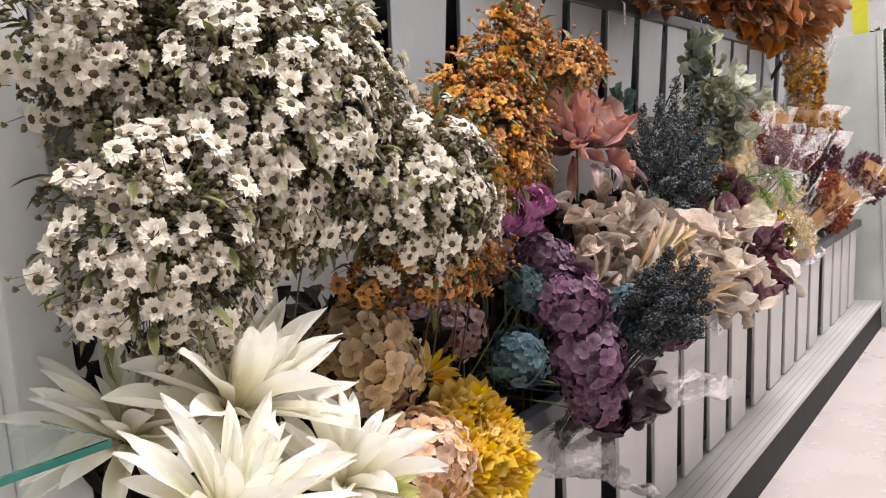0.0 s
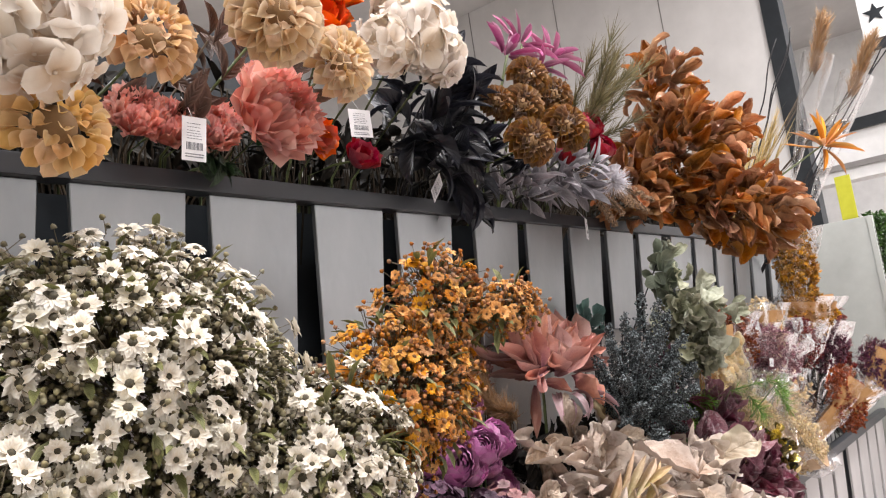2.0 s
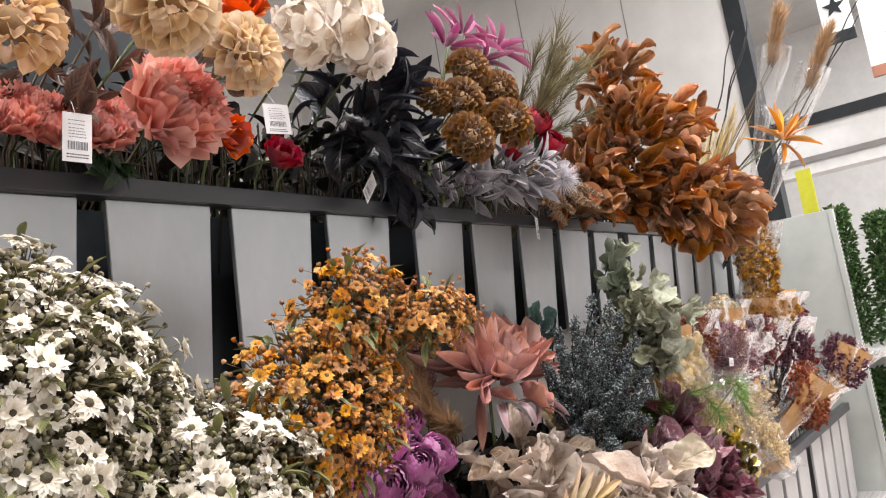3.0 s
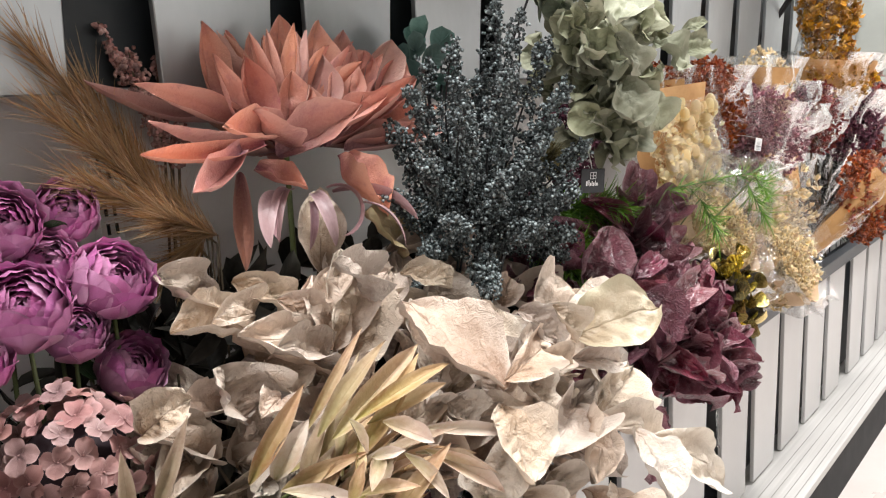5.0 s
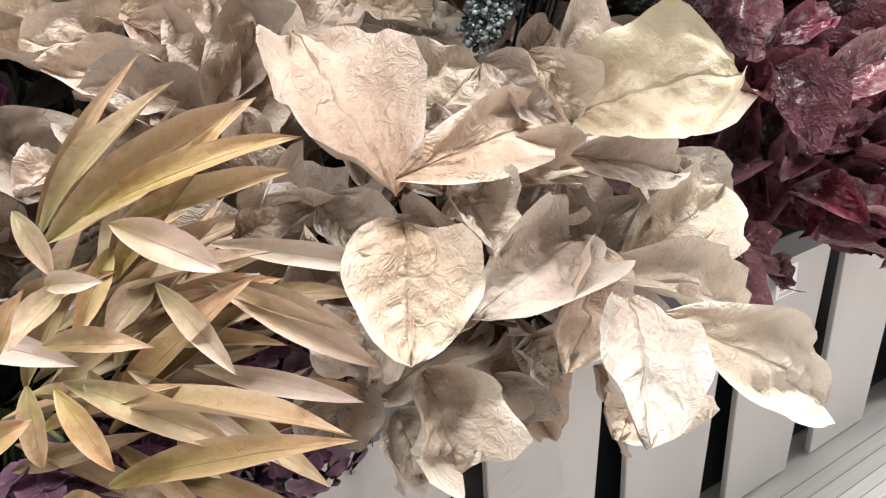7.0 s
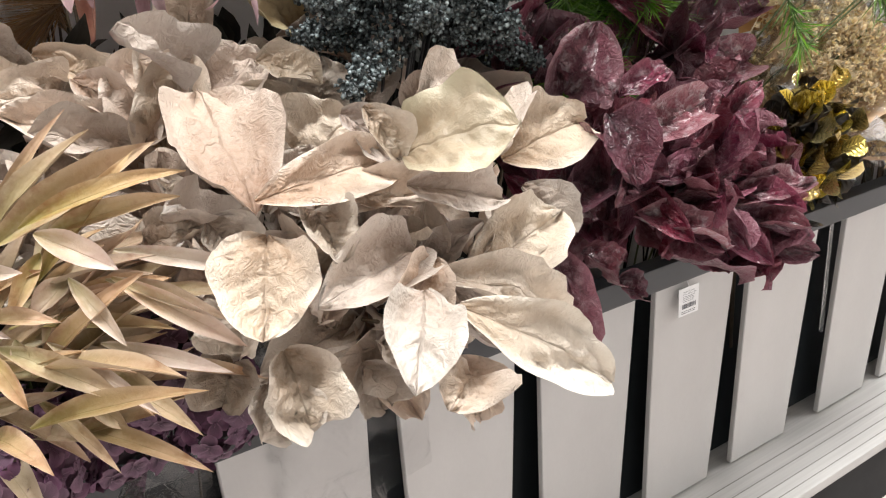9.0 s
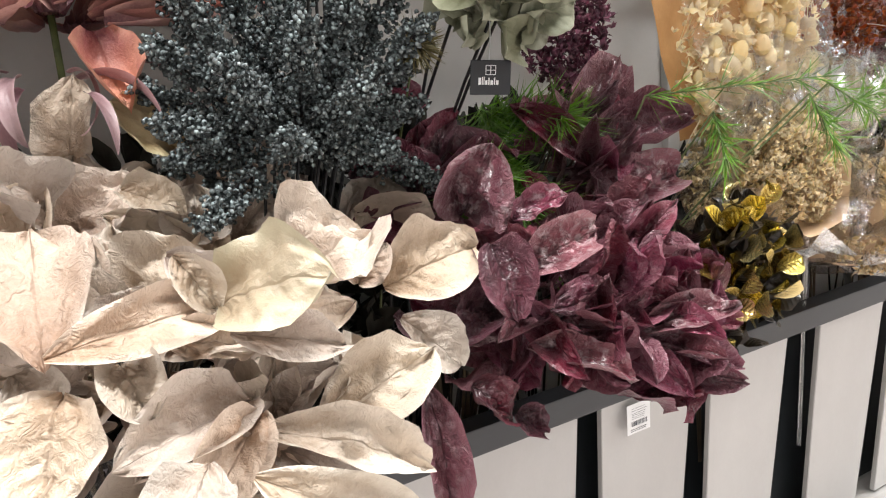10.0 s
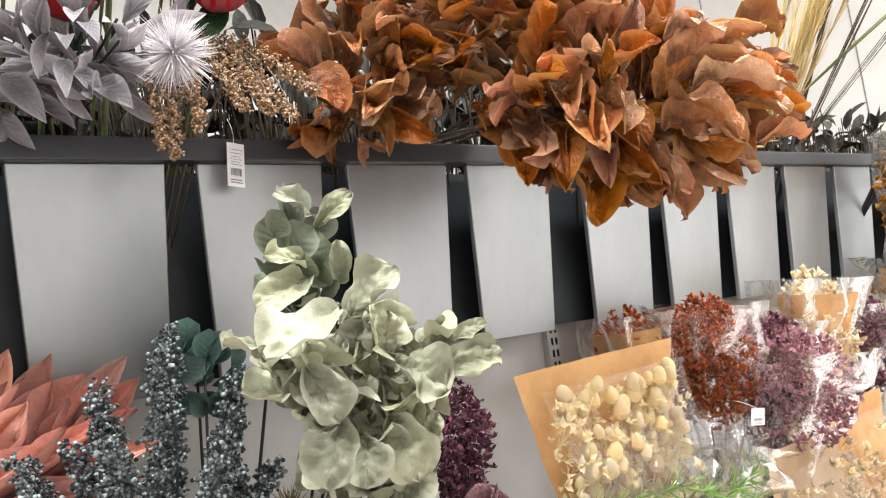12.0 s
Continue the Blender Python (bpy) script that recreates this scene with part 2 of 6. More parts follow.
def box(name, lo, hi, mat, bevel=0.0, parent=None, label="", category="", kind=""):
    lo, hi = Vector(lo), Vector(hi)
    bm = bmesh.new()
    bmesh.ops.create_cube(bm, size=1.0)
    bmesh.ops.scale(bm, vec=hi - lo, verts=bm.verts)
    if bevel:
        bmesh.ops.bevel(bm, geom=bm.edges[:], offset=bevel, segments=2, affect="EDGES", profile=0.7)
    me = bpy.data.meshes.new(name)
    bm.to_mesh(me)
    bm.free()
    me.materials.append(mat)
    c = (lo + hi) / 2
    if parent is not None:
        return part(name, me, parent, Matrix.Translation(c), label)
    ob = new(name, me)
    ob.location = c
    return tagged(ob, label, category, "", kind)


R = random.Random(7)


def ball():
    while True:
        v = Vector((R.uniform(-1, 1), R.uniform(-1, 1), R.uniform(-1, 1)))
        if 0.05 < v.length <= 1:
            return v


# ---- structure ----
box("floor", (-5, -5, -0.1), (13, 7, 0), M_FLOOR, kind="structure", label="pale pinkish beige vinyl shop floor", category="floor")
box("ceiling", (-5, -5, CEIL), (13, 7, CEIL + 0.1), M_CEIL, kind="structure", label="light grey shop ceiling", category="ceiling")
box("wall_south", (-5, -5.15, 0), (13, -5, CEIL), M_WHITE, kind="structure", label="plain white shop wall", category="wall")
box("wall_north", (-5, 7, 0), (13, 7.15, CEIL), M_WHITE, kind="structure", label="plain white shop wall", category="wall")
box("wall_west", (-5.15, -5, 0), (-5, 7, CEIL), M_WHITE, kind="structure", label="plain white shop wall", category="wall")
box("wall_east", (13, -5, 0), (13.15, 7, CEIL), M_WHITE, kind="structure", label="plain white shop wall", category="wall")
for lx, ly in LAMPS:
    lamp = thing("ceiling_light", "white ceiling light panel set in the ceiling", "ceiling light", (lx, ly, CEIL), "ceiling lights")
    box("frame", (lx - 0.79, ly - 0.27, CEIL - 0.02), (lx + 0.79, ly + 0.27, CEIL - 0.001), M_WHITE, 0.004, lamp)

# far partition, signs and shelves
box("wall_partition", (7.5, 1.55, 0), (7.65, 7, CEIL), M_CEIL, kind="structure", label="light grey partition wall", category="wall")
box("trim", (7.46, 1.40, 0), (7.66, 1.55, CEIL), M_DARK, 0.004, kind="structure", label="dark vertical post at the partition's end", category="trim")
for sy in (2.47, 3.6, 4.7):
    box("trim", (7.494, sy - 0.004, 0), (7.4995, sy + 0.004, CEIL), M_BACK, kind="structure", label="thin seam strip on the partition", category="trim")
box("wall_bulkhead", (9.3, -5, 2.62), (9.6, 1.9, 3.12), M_WHITE, kind="structure", label="white bulkhead band above the far aisle", category="wall")
box("trim", (9.25, -5, 3.12), (9.62, 1.9, 3.24), M_DARK, kind="structure", label="dark horizontal trim along the bulkhead", category="trim")
box("trim", (9.27, -5, 2.74), (9.29, 1.9, 2.80), M_BACK, kind="structure", label="grey horizontal trim on the bulkhead", category="trim")
M_RUST_BAND = plain_mat("rust_panel", "8c5a44", "a06a50", 0.5)
sign = thing("hanging_sign", "white hanging sign boards with dark stars under a black bar", "sign", (9.0, 0.5, 3.47))
for sy0, sy1, sz0, sz1 in ((0.72, 1.0, 3.92, 4.40), (0.10, 0.66, 3.47, 4.40)):
    box("board", (8.99, sy0, sz0), (9.02, sy1, sz1), M_WHITE, 0.003, sign)
    box("bar", (8.98, sy0, sz1), (9.03, sy1, sz1 + 0.10), M_DARK, 0.003, sign, "black top bar")
    box("foot_bar", (8.98, sy0, sz0 - 0.11), (9.03, sy1, sz0 - 0.002), M_RUST_BAND if sy0 < 0.5 else M_DARK, 0.003, sign)
    bm = bmesh.new()
    pts = [bm.verts.new((0, 0.11 * (1 if k % 2 == 0 else 0.42) * math.sin(k * math.pi / 5), 0.11 * (1 if k % 2 == 0 else 0.42) * math.cos(k * math.pi / 5))) for k in range(10)]
    face = bm.faces.new(pts)
    ext = bmesh.ops.extrude_face_region(bm, geom=[face])
    bmesh.ops.translate(bm, vec=(-0.004, 0, 0), verts=[v for v in ext["geom"] if isinstance(v, bmesh.types.BMVert)])
    me = bpy.data.meshes.new("star")
    bm.to_mesh(me)
    bm.free()
    me.materials.append(M_DARK)
    part("star", me, sign, Matrix.Translation((8.986, (sy0 + sy1) / 2, sz0 + 0.26)), "dark five-pointed star")
for cy in (0.2, 0.9):
    part("cable", Geo().add(tube([(9.0, cy, 4.5), (9.0, cy, CEIL)], 0.006)).mesh("cable", [M_DARK]), sign)
shelf2 = thing("plant_shelf", "white shelf unit beyond the display holding potted greenery", "shelf unit", (6.4, 0.6, 0))
box("top_board", (6.15, 0.30, 0.90), (6.8, 1.2, 0.93), M_WHITE, 0.003, shelf2)
box("back", (6.80, 0.30, 0), (6.83, 1.2, 1.3), M_WHITE, 0.003, shelf2)
box("side", (6.15, 1.2, 0), (6.83, 1.23, 1.3), M_WHITE, 0.003, shelf2)
box("foot", (6.2, 0.34, 0), (6.8, 1.2, 0.12), M_DARK, 0, shelf2)
M_YELLOW_CARD = plain_mat("yellow_card", "b0b024", "c0c034", 0.5)
card = thing("yellow_sign_card", "bright yellow sign card standing on the end panel", "sign", (5.615, 0.92, 1.87))
box("card", (5.608, 0.82, 1.872), (5.622, 0.91, 2.15), M_YELLOW_CARD, 0.002, card)

# display stand: base, ledge, boards, rails
ledge = thing("display_base", "white laminate plinth ledge with a black recessed kick board", "plinth", (2.6, 1.1, 0))
box("ledge_top", (-0.6, 0.785, 0.152), (5.6, 1.5, 0.175), M_LEDGE, 0.004, ledge, "white grooved laminate ledge")
for gy in (0.805, 0.83, 0.86, 0.89):
    box("groove", (-0.6, gy, 0.1735), (5.58, gy + 0.002, 0.1756), M_BACK, 0, ledge)
box("kick", (-0.6, 0.795, 0.0), (5.6, 1.5, 0.15), M_KICK, 0, ledge, "black recessed kick board")


def tapered_board(w_top, w_bot, h, lean, thick=0.012):
    """A board that narrows towards its foot and leans back, its top edge at the origin."""
    bm = bmesh.new()
    pts = []
    for y0 in (0.0, thick):
        for x, z in ((-w_top / 2, 0), (w_top / 2, 0), (w_bot / 2, -h), (-w_bot / 2, -h)):
            pts.append(bm.verts.new((x, y0 + lean * (-z) / h, z)))
    for f in ((0, 1, 2, 3), (7, 6, 5, 4), (0, 4, 5, 1), (1, 5, 6, 2), (2, 6, 7, 3), (3, 7, 4, 0)):
        bm.faces.new([pts[i] for i in f])
    bmesh.ops.recalc_face_normals(bm, faces=bm.faces)
    bmesh.ops.bevel(bm, geom=bm.edges[:], offset=0.0015, segments=1, affect="EDGES")
    me = bpy.data.meshes.new("board")
    bm.to_mesh(me)
    bm.free()
    return me


def front(name, label, x0s, y, ztop, h, lean, mat, rail_h, back_y, deck_z, w=(0.205, 0.178)):
    """A planter-like trough: a dark rail over tapered boards before a dark backing, with a deck for the stems."""
    x_lo, x_hi = x0s[0] - 0.045, x0s[-1] + 0.25
    tr = thing(name, label, "display trough", ((x_lo + x_hi) / 2, y + 0.2, deck_z))
    me = tapered_board(w[0], w[1], h, lean)
    me.materials.append(mat)
    for x in x0s:
        part("board", me, tr, Matrix.Translation((x + 0.1025, y, ztop)))
    box("rail", (x_lo, y - 0.02, ztop), (x_hi, y + 0.02, ztop + rail_h), M_RAIL, 0.003, tr, "black metal rail")
    box("backing", (x_lo, y + 0.075, ztop - h + 0.01), (x_hi, y + 0.09, ztop), M_DARK, 0, tr, "dark backing behind the boards")
    box("deck", (x_lo, y + 0.09, deck_z - 0.02), (x_hi, back_y, deck_z), M_DARK, 0, tr)
    return tr


UP_X = [-0.77, -0.52, -0.27, -0.02] + [0.283 + 0.2525 * i for i in range(6)] + [1.849 + 0.252 * i for i in range(5)] + [3.158 + 0.252 * i for i in range(5)] + [4.466 + 0.25 * i for i in range(4)]
front("upper_trough", "long upper flower trough of tapered silver-grey boards under a black rail", UP_X, 1.068, 1.713, 0.33, 0.035, M_BOARD, 0.034, 1.55, 1.42)
trough_back = thing("trough_back_panel", "dark panel closing the back of the upper trough", "back panel", (0.4, 1.53, 1.40))
for bx0, bx1, bz in ((-0.8, 1.56, 2.30), (1.76, 2.40, 1.98), (2.62, 3.05, 1.92)):
    box("panel", (bx0, 1.525, 1.40), (bx1, 1.54, bz), M_DARK, 0.002, trough_back)
LOW_X = [-0.7, -0.45, -0.2] + [0.59 + 0.25 * i for i in range(-2, 5)] + [1.895 + 0.252 * i for i in range(5)] + [3.205 + 0.25 * i for i in range(5)] + [4.53 + 0.25 * i for i in range(4)]
front("lower_trough", "long lower flower trough of tapered white boards under a black rail", LOW_X, 0.90, 0.668, 0.488, 0.03, M_BOARD_LOW, 0.042, 1.45, 0.42)
back = thing("gondola_frame", "grey metal shelf back panel with slotted uprights behind the flowers", "shelf frame", (2.5, 1.5, 0.175))
box("back_panel", (-0.8, 1.20, 0.425), (5.58, 1.215, 1.395), M_SHELF_BACK, 0, back)
for ux in (0.52, 1.80, 3.11, 4.42):
    up = box("upright", (ux - 0.016, 1.18, 0.425), (ux + 0.016, 1.1985, 1.395), M_WHITE, 0.002, back)
    for k in range(14):
        for sx in (-0.006, 0.006):
            box("slot", (ux + sx - 0.002, 1.1775, 1.05 + 0.025 * k), (ux + sx + 0.002, 1.1795, 1.065 + 0.025 * k), M_DARK, 0, back)
end = thing("end_panel", "white metal end panel of the display with a slotted edge", "end panel", (5.6, 1.2, 0))
box("panel", (5.6, 0.775, 0.0), (5.63, 1.75, 1.87), M_PANEL, 0.003, end)
box("edge_strip", (5.585, 0.745, 0.0), (5.645, 0.775, 1.87), M_PANEL, 0.003, end)
for k in range(60):
    box("slot", (5.610, 0.7425, 0.25 + 0.026 * k), (5.618, 0.7452, 0.265 + 0.026 * k), M_DARK, 0, end)

# glass-shelf unit at the start
gl = thing("glass_shelf_unit", "white upright post carrying clear glass shelves", "shelf unit", (0.2, 1.1, 0.175))
box("post", (0.425, 1.02, 0.175), (0.505, 1.10, 2.4), M_WHITE, 0.004, gl, "white painted post")
box("side_panel", (0.33, 1.06, 0.175), (0.424, 1.09, 2.4), M_WHITE, 0.003, gl, "white side panel")
for sz in (1.0, 1.50):
    box("glass_shelf", (-0.9, 0.80, sz), (0.42, 1.01, sz + 0.010), M_GLASS, 0, gl, "clear glass shelf")
    box("glass_edge", (0.4205, 0.80, sz + 0.001), (0.4235, 1.01, sz + 0.009), M_GLASS_EDGE, 0, gl, "green glass edge")
    box("glass_edge", (-0.9, 0.797, sz + 0.001), (0.42, 0.7995, sz + 0.009), M_GLASS_EDGE, 0, gl, "green glass edge")

# ---- plants ----
UP_DECK, LOW_DECK = 1.42, 0.42


def stems(parent, base, tips, mat, r=0.0025, bend=0.08, name="stem"):
    for i, t in enumerate(tips):
        b = Vector(base) + Vector((R.uniform(-0.02, 0.02), R.uniform(-0.02, 0.02), 0))
        t = Vector(t)
        low = base[2] < 1.0
        gate = Vector((t.x * 0.6 + b.x * 0.4, max(t.y + 0.02, 0.975 if low else 1.145), max(0.80, t.z - 0.3) if low else 1.80))
        gate.z = min(gate.z, max(t.z + 0.01, 0.74 if low else 1.77))
        b.y = max(b.y, gate.y)
        line = [b, b.lerp(gate, 0.5), gate, gate.lerp(t, 0.5) + Vector((0, 0, bend * 0.1)), t]
        part(name, Geo().add(tube(line, r * 1.2, r * 0.8)).mesh(name, [mat]), parent)


def leaf_set(mat, length, width, count=5, **kw):
    """Some leaf meshes of one kind that differ in curl, cup and rim."""
    out = []
    for i in range(count):
        q = dict(kw)
        q["curl"] = kw.get("curl", 0.5) * R.uniform(0.2, 1.7) * (1 if R.random() < 0.8 else -0.8)
        q["cup"] = kw.get("cup", 0.4) * R.uniform(0.4, 1.6)
        q["twist"] = R.uniform(-0.5, 0.5)
        out.append(Geo().add(blade(length, width * R.uniform(0.85, 1.15), seed=i + 1, **q)).mesh("leaf", [mat]))
    return out


def leaf_cloud(parent, meshes, centre, radii, n, root, droop=0.0, size=(0.7, 1.2), face=(0, -0.35, 0.5), shell=0.35, name="leaf", spread=0.45):
    """Leaves set about a cloud, growing away from root and outward, their faces turned outward."""
    c, root = Vector(centre), Vector(root)
    for _ in range(n):
        d = ball()
        d = d.normalized() * max(d.length, shell)
        p = c + Vector((d.x * radii[0], d.y * radii[1], d.z * radii[2]))
        out = Vector((d.x / radii[0], d.y / radii[1], d.z / radii[2])).normalized()
        g = (p - root).normalized() * 0.6 + out * 0.5 + ball() * spread + Vector((0, 0, -droop))
        s = R.uniform(*size)
        mesh = R.choice(meshes)
        up = out * 0.7 + Vector(face) + ball() * 0.5
        part(name, mesh, parent, aim(p - g.normalized() * 0.04 * s, g, up, s))


# daisies
M_DAISY = leaf_mat("daisy_petal", "f2edde", "d8caa8", "f6f3ea", 0.6, 0.16, 3, 0.2, 0.2, 0.2, thin=0.15)
M_DAISY_EYE = plain_mat("daisy_eye", "2c2a22", "5a5138", 0.8, 300.0, 0.8)
M_ODAISY = leaf_mat("orange_daisy_petal", "d99a40", "a8662a", "e6b45c", 0.6, 0.25, 3, 0.3, 0.2, 0.3, thin=0.15)
M_ODAISY_EYE = plain_mat("orange_daisy_eye", "4c3218", "7c5424", 0.8, 300.0, 0.8)
M_TWIG = plain_mat("dry_twig", "4d4534", "77694c", 0.7, 80.0, 0.4)
M_BUD = leaf_mat("bud", "98906e", "504a34", "bcb294", 0.7, 0.3, 2, 0.1, 0.2, per_island=True)
M_OBUD = leaf_mat("orange_bud", "b87c38", "7c4c24", "d49a4c", 0.7, 0.3, 2, 0.1, 0.2, per_island=True)
M_OLIVE = leaf_mat("olive_leaf", "6b6c45", "4a4c30", "84825a", 0.6, 0.25)


def daisy_mesh(r, petals, mats, seed, lift=0.25):
    g = Geo()
    rnd = random.Random(seed)
    for i in range(petals):
        a = 2 * math.pi * (i + rnd.uniform(-0.2, 0.2)) / petals
        d = Vector((math.cos(a), math.sin(a), lift * rnd.uniform(0.0, 1.6)))
        g.add(blade(r * rnd.uniform(0.85, 1.1), r * 0.50, 3, 1, 0.68, 0.35, 0.4, 0.5, base=0.5, seed=i), aim((0, 0, 0), d, (0, 0, 1)))
    g.add(dome(r * 0.36, r * 0.24, 7, 2), None, 1)
    return g.mesh("daisy", mats)


def daisy_bush(name, label, lobes, root, n, mats, bud_mat, r=0.0165, group="daisy bushes", fill=2.2):
    th = thing(name, label, "artificial flowers", root, group)
    heads = [daisy_mesh(r * k, 16 + i, mats, i, 0.2 + 0.2 * i) for i, k in enumerate((1.0, 1.12, 0.85, 0.95))]
    root = Vector(root)
    twigs, buds, spots = Geo(), Geo(), []
    tot = sum(l[2] for l in lobes)
    for c, rad, share in lobes:
        c = Vector(c)
        for _ in range(int(n * share / tot)):
            d = ball().normalized() * R.uniform(0.72, 1.06)
            if d.y > 0.35 and R.random() < 0.8:
                d.y = -d.y
            p = c + Vector((d.x * rad[0], d.y * rad[1], d.z * rad[2]))
            spots.append((p, d.normalized(), c, rad))
    for k, (p, d, c, rad) in enumerate(spots):
        nrm = (d + Vector((0, -0.25, 0.35)) + ball() * 0.55).normalized()
        if k < 300:
            part("daisy", heads[k % 4], th, aim(p, nrm.orthogonal(), nrm, R.uniform(0.8, 1.15)))
        else:
            twigs_m = aim(p, nrm.orthogonal(), nrm, R.uniform(0.8, 1.15))
            extra.setdefault(name, []).append((k % 4, twigs_m))
        q = c + (p - c) * R.uniform(0.25, 0.55)
        twigs.add(tube([q, q.lerp(p, 0.6) + ball() * 0.012, p - nrm * 0.004], 0.0011, 0.0008, 3))
        for _ in range(5):
            b = p + ball() * 0.05 - d * 0.02
            twigs.add(tube([b - d * 0.03 + ball() * 0.015, b], 0.0007, 0.0005, 3))
            buds.add(dome(0.0042, 0.0065, 5, 2), aim(b, ball(), d + ball() * 0.6))
        if R.random() < 0.5:
            b = p - d * R.uniform(0.02, 0.09) + ball() * 0.03
            buds.add(blade(R.uniform(0.03, 0.055), 0.012, 4, 1, cup=0.5, curl=0.6), aim(b, d + ball() * 0.8, (0, 0, 1)), 1)
    for c, rad, share in lobes:
        c = Vector(c)
        for _ in range(4):
            d = ball()
            twigs.add(tube(sway((root if (c - Vector(lobes[0][0])).length < 0.01 else Vector(lobes[0][0])) + ball() * 0.02, c + Vector((d.x * rad[0], d.y * rad[1], d.z * rad[2])) * 0.7, 0.06, 6, R.randint(0, 999)), 0.0025, 0.0012, 4))
    for c, rad, share in lobes:
        for _ in range(int(n * fill * share / tot)):
            d = ball()
            p = Vector(c) + Vector((d.x * rad[0], d.y * rad[1], d.z * rad[2])) * 0.92
            if R.random() < 0.45:
                buds.add(blade(R.uniform(0.025, 0.055), 0.013, 3, 1, cup=0.5, curl=0.6), aim(p, d + ball() * 0.8, (0, 0, 1)), 1)
            else:
                for _ in range(3):
                    buds.add(dome(0.0045, 0.008, 5, 2), aim(p + ball() * 0.012, ball(), d + ball()))
    tagged(part("twig_mass", twigs.mesh("twigs", [M_TWIG]), th), kind="stuff")
    tagged(part("bud_mass", buds.mesh("buds", [bud_mat, M_OLIVE]), th, None, "small closed buds and leaves"), kind="stuff")
    more = extra.get(name, [])
    if more:
        g = Geo()
        for k, m in more:
            me = heads[k]
            vs = [tuple(v.co) for v in me.vertices]
            fs = [tuple(pl.vertices) for pl in me.polygons]
            uvd = {}
            for lp in me.loops:
                uvd[lp.vertex_index] = tuple(me.uv_layers[0].data[lp.index].uv)
            sl = [pl.material_index for pl in me.polygons]
            o = len(g.f)
            g.add((vs, fs, [uvd[i] for i in range(len(vs))]), m)
            g.s[o:] = sl
        tagged(part("daisy_mass", g.mesh("daisies", mats), th), kind="stuff")
    return th


extra = {}
daisy_bush("daisy_bush", "big bushy bunch of cream artificial daisies with dark centres", [((0.75, 0.88, 1.36), (0.25, 0.17, 0.23), 8), ((0.98, 0.80, 1.24), (0.17, 0.12, 0.15), 2.8), ((0.55, 0.86, 1.22), (0.15, 0.14, 0.17), 2.2), ((0.56, 0.92, 1.45), (0.15, 0.12, 0.12), 1.6)],
           (0.72, 1.0, LOW_DECK), 960, [M_DAISY, M_DAISY_EYE], M_BUD, 0.0185)
daisy_bush("orange_daisy_bush", "airy bunch of orange artificial daisies with brown twigs", [((1.185, 0.80, 1.325), (0.17, 0.10, 0.145), 5), ((1.28, 0.78, 1.465), (0.12, 0.07, 0.10), 2.2), ((1.05, 0.84, 1.10), (0.20, 0.11, 0.07), 2), ((1.42, 0.73, 1.445), (0.10, 0.055, 0.05), 1)],
           (1.15, 1.05, LOW_DECK), 470, [M_ODAISY, M_ODAISY_EYE], M_OBUD, 0.0135, fill=1.1)


# leafy bunches
M_BEIGE = leaf_mat("beige_leaf", "d0c0b0", "967f6c", "e0d6cb", 0.56, 0.2, 7, 0.10, 0.8, 0.55, spot_col="98806a", rib=0.5, wrinkle=0.34)
M_RUST = leaf_mat("rust_leaf", "a86a3c", "62401f", "cc9c6c", 0.45, 0.42, 7, 0.2, 0.9, 0.6, spot_col="4e3020", rib=0.5, wrinkle=0.31)
M_BURG = leaf_mat("burgundy_leaf", "6c2e3c", "38161f", "96606c", 0.34, 0.35, 8, 0.3, 1.0, 0.45, coat=0.35, spot_col="a88c94", rib=0.4, wrinkle=0.65, spot_scale=90.0)
M_SAGE = leaf_mat("sage_leaf", "999b83", "6b7058", "b3b49f", 0.68, 0.26, 6, 0.22, 0.4, 0.5)
M_SAGE_DARK = leaf_mat("sage_leaf_dark", "6e7664", "4c5647", "848b78", 0.6, 0.25, 6, 0.25, 0.25)
M_TEAL = leaf_mat("teal_leaf", "56746e", "33504a", "6f8d86", 0.6, 0.25, 6, 0.25, 0.2)
M_BLACKL = leaf_mat("black_leaf", "1d1e26", "101116", "2e303a", 0.35, 0.4, 7, 0.3, 0.4)
M_SILVER = leaf_mat("silver_leaf", "a09ba0", "4a474c", "c6c2c6", 0.55, 0.3, 7, 0.3, 0.4)
M_GOLD = leaf_mat("gold_leaf", "b8a45c", "5a4a1c", "dccc8c", 0.25, 0.5, 6, 0.3, 0.4, metal=0.85, thin=0)
M_BRONZE_DARK = leaf_mat("dark_leaf", "201c18", "14100e", "3a3020", 0.3, 0.4, 6, 0.3, 0.3, thin=0)
M_DKGREEN = leaf_mat("dark_green_leaf", "2f4a2c", "1e301d", "42603c", 0.4, 0.25)
M_PLUM = leaf_mat("plum_leaf", "4a3a40", "2a2226", "6a565c", 0.45, 0.3)


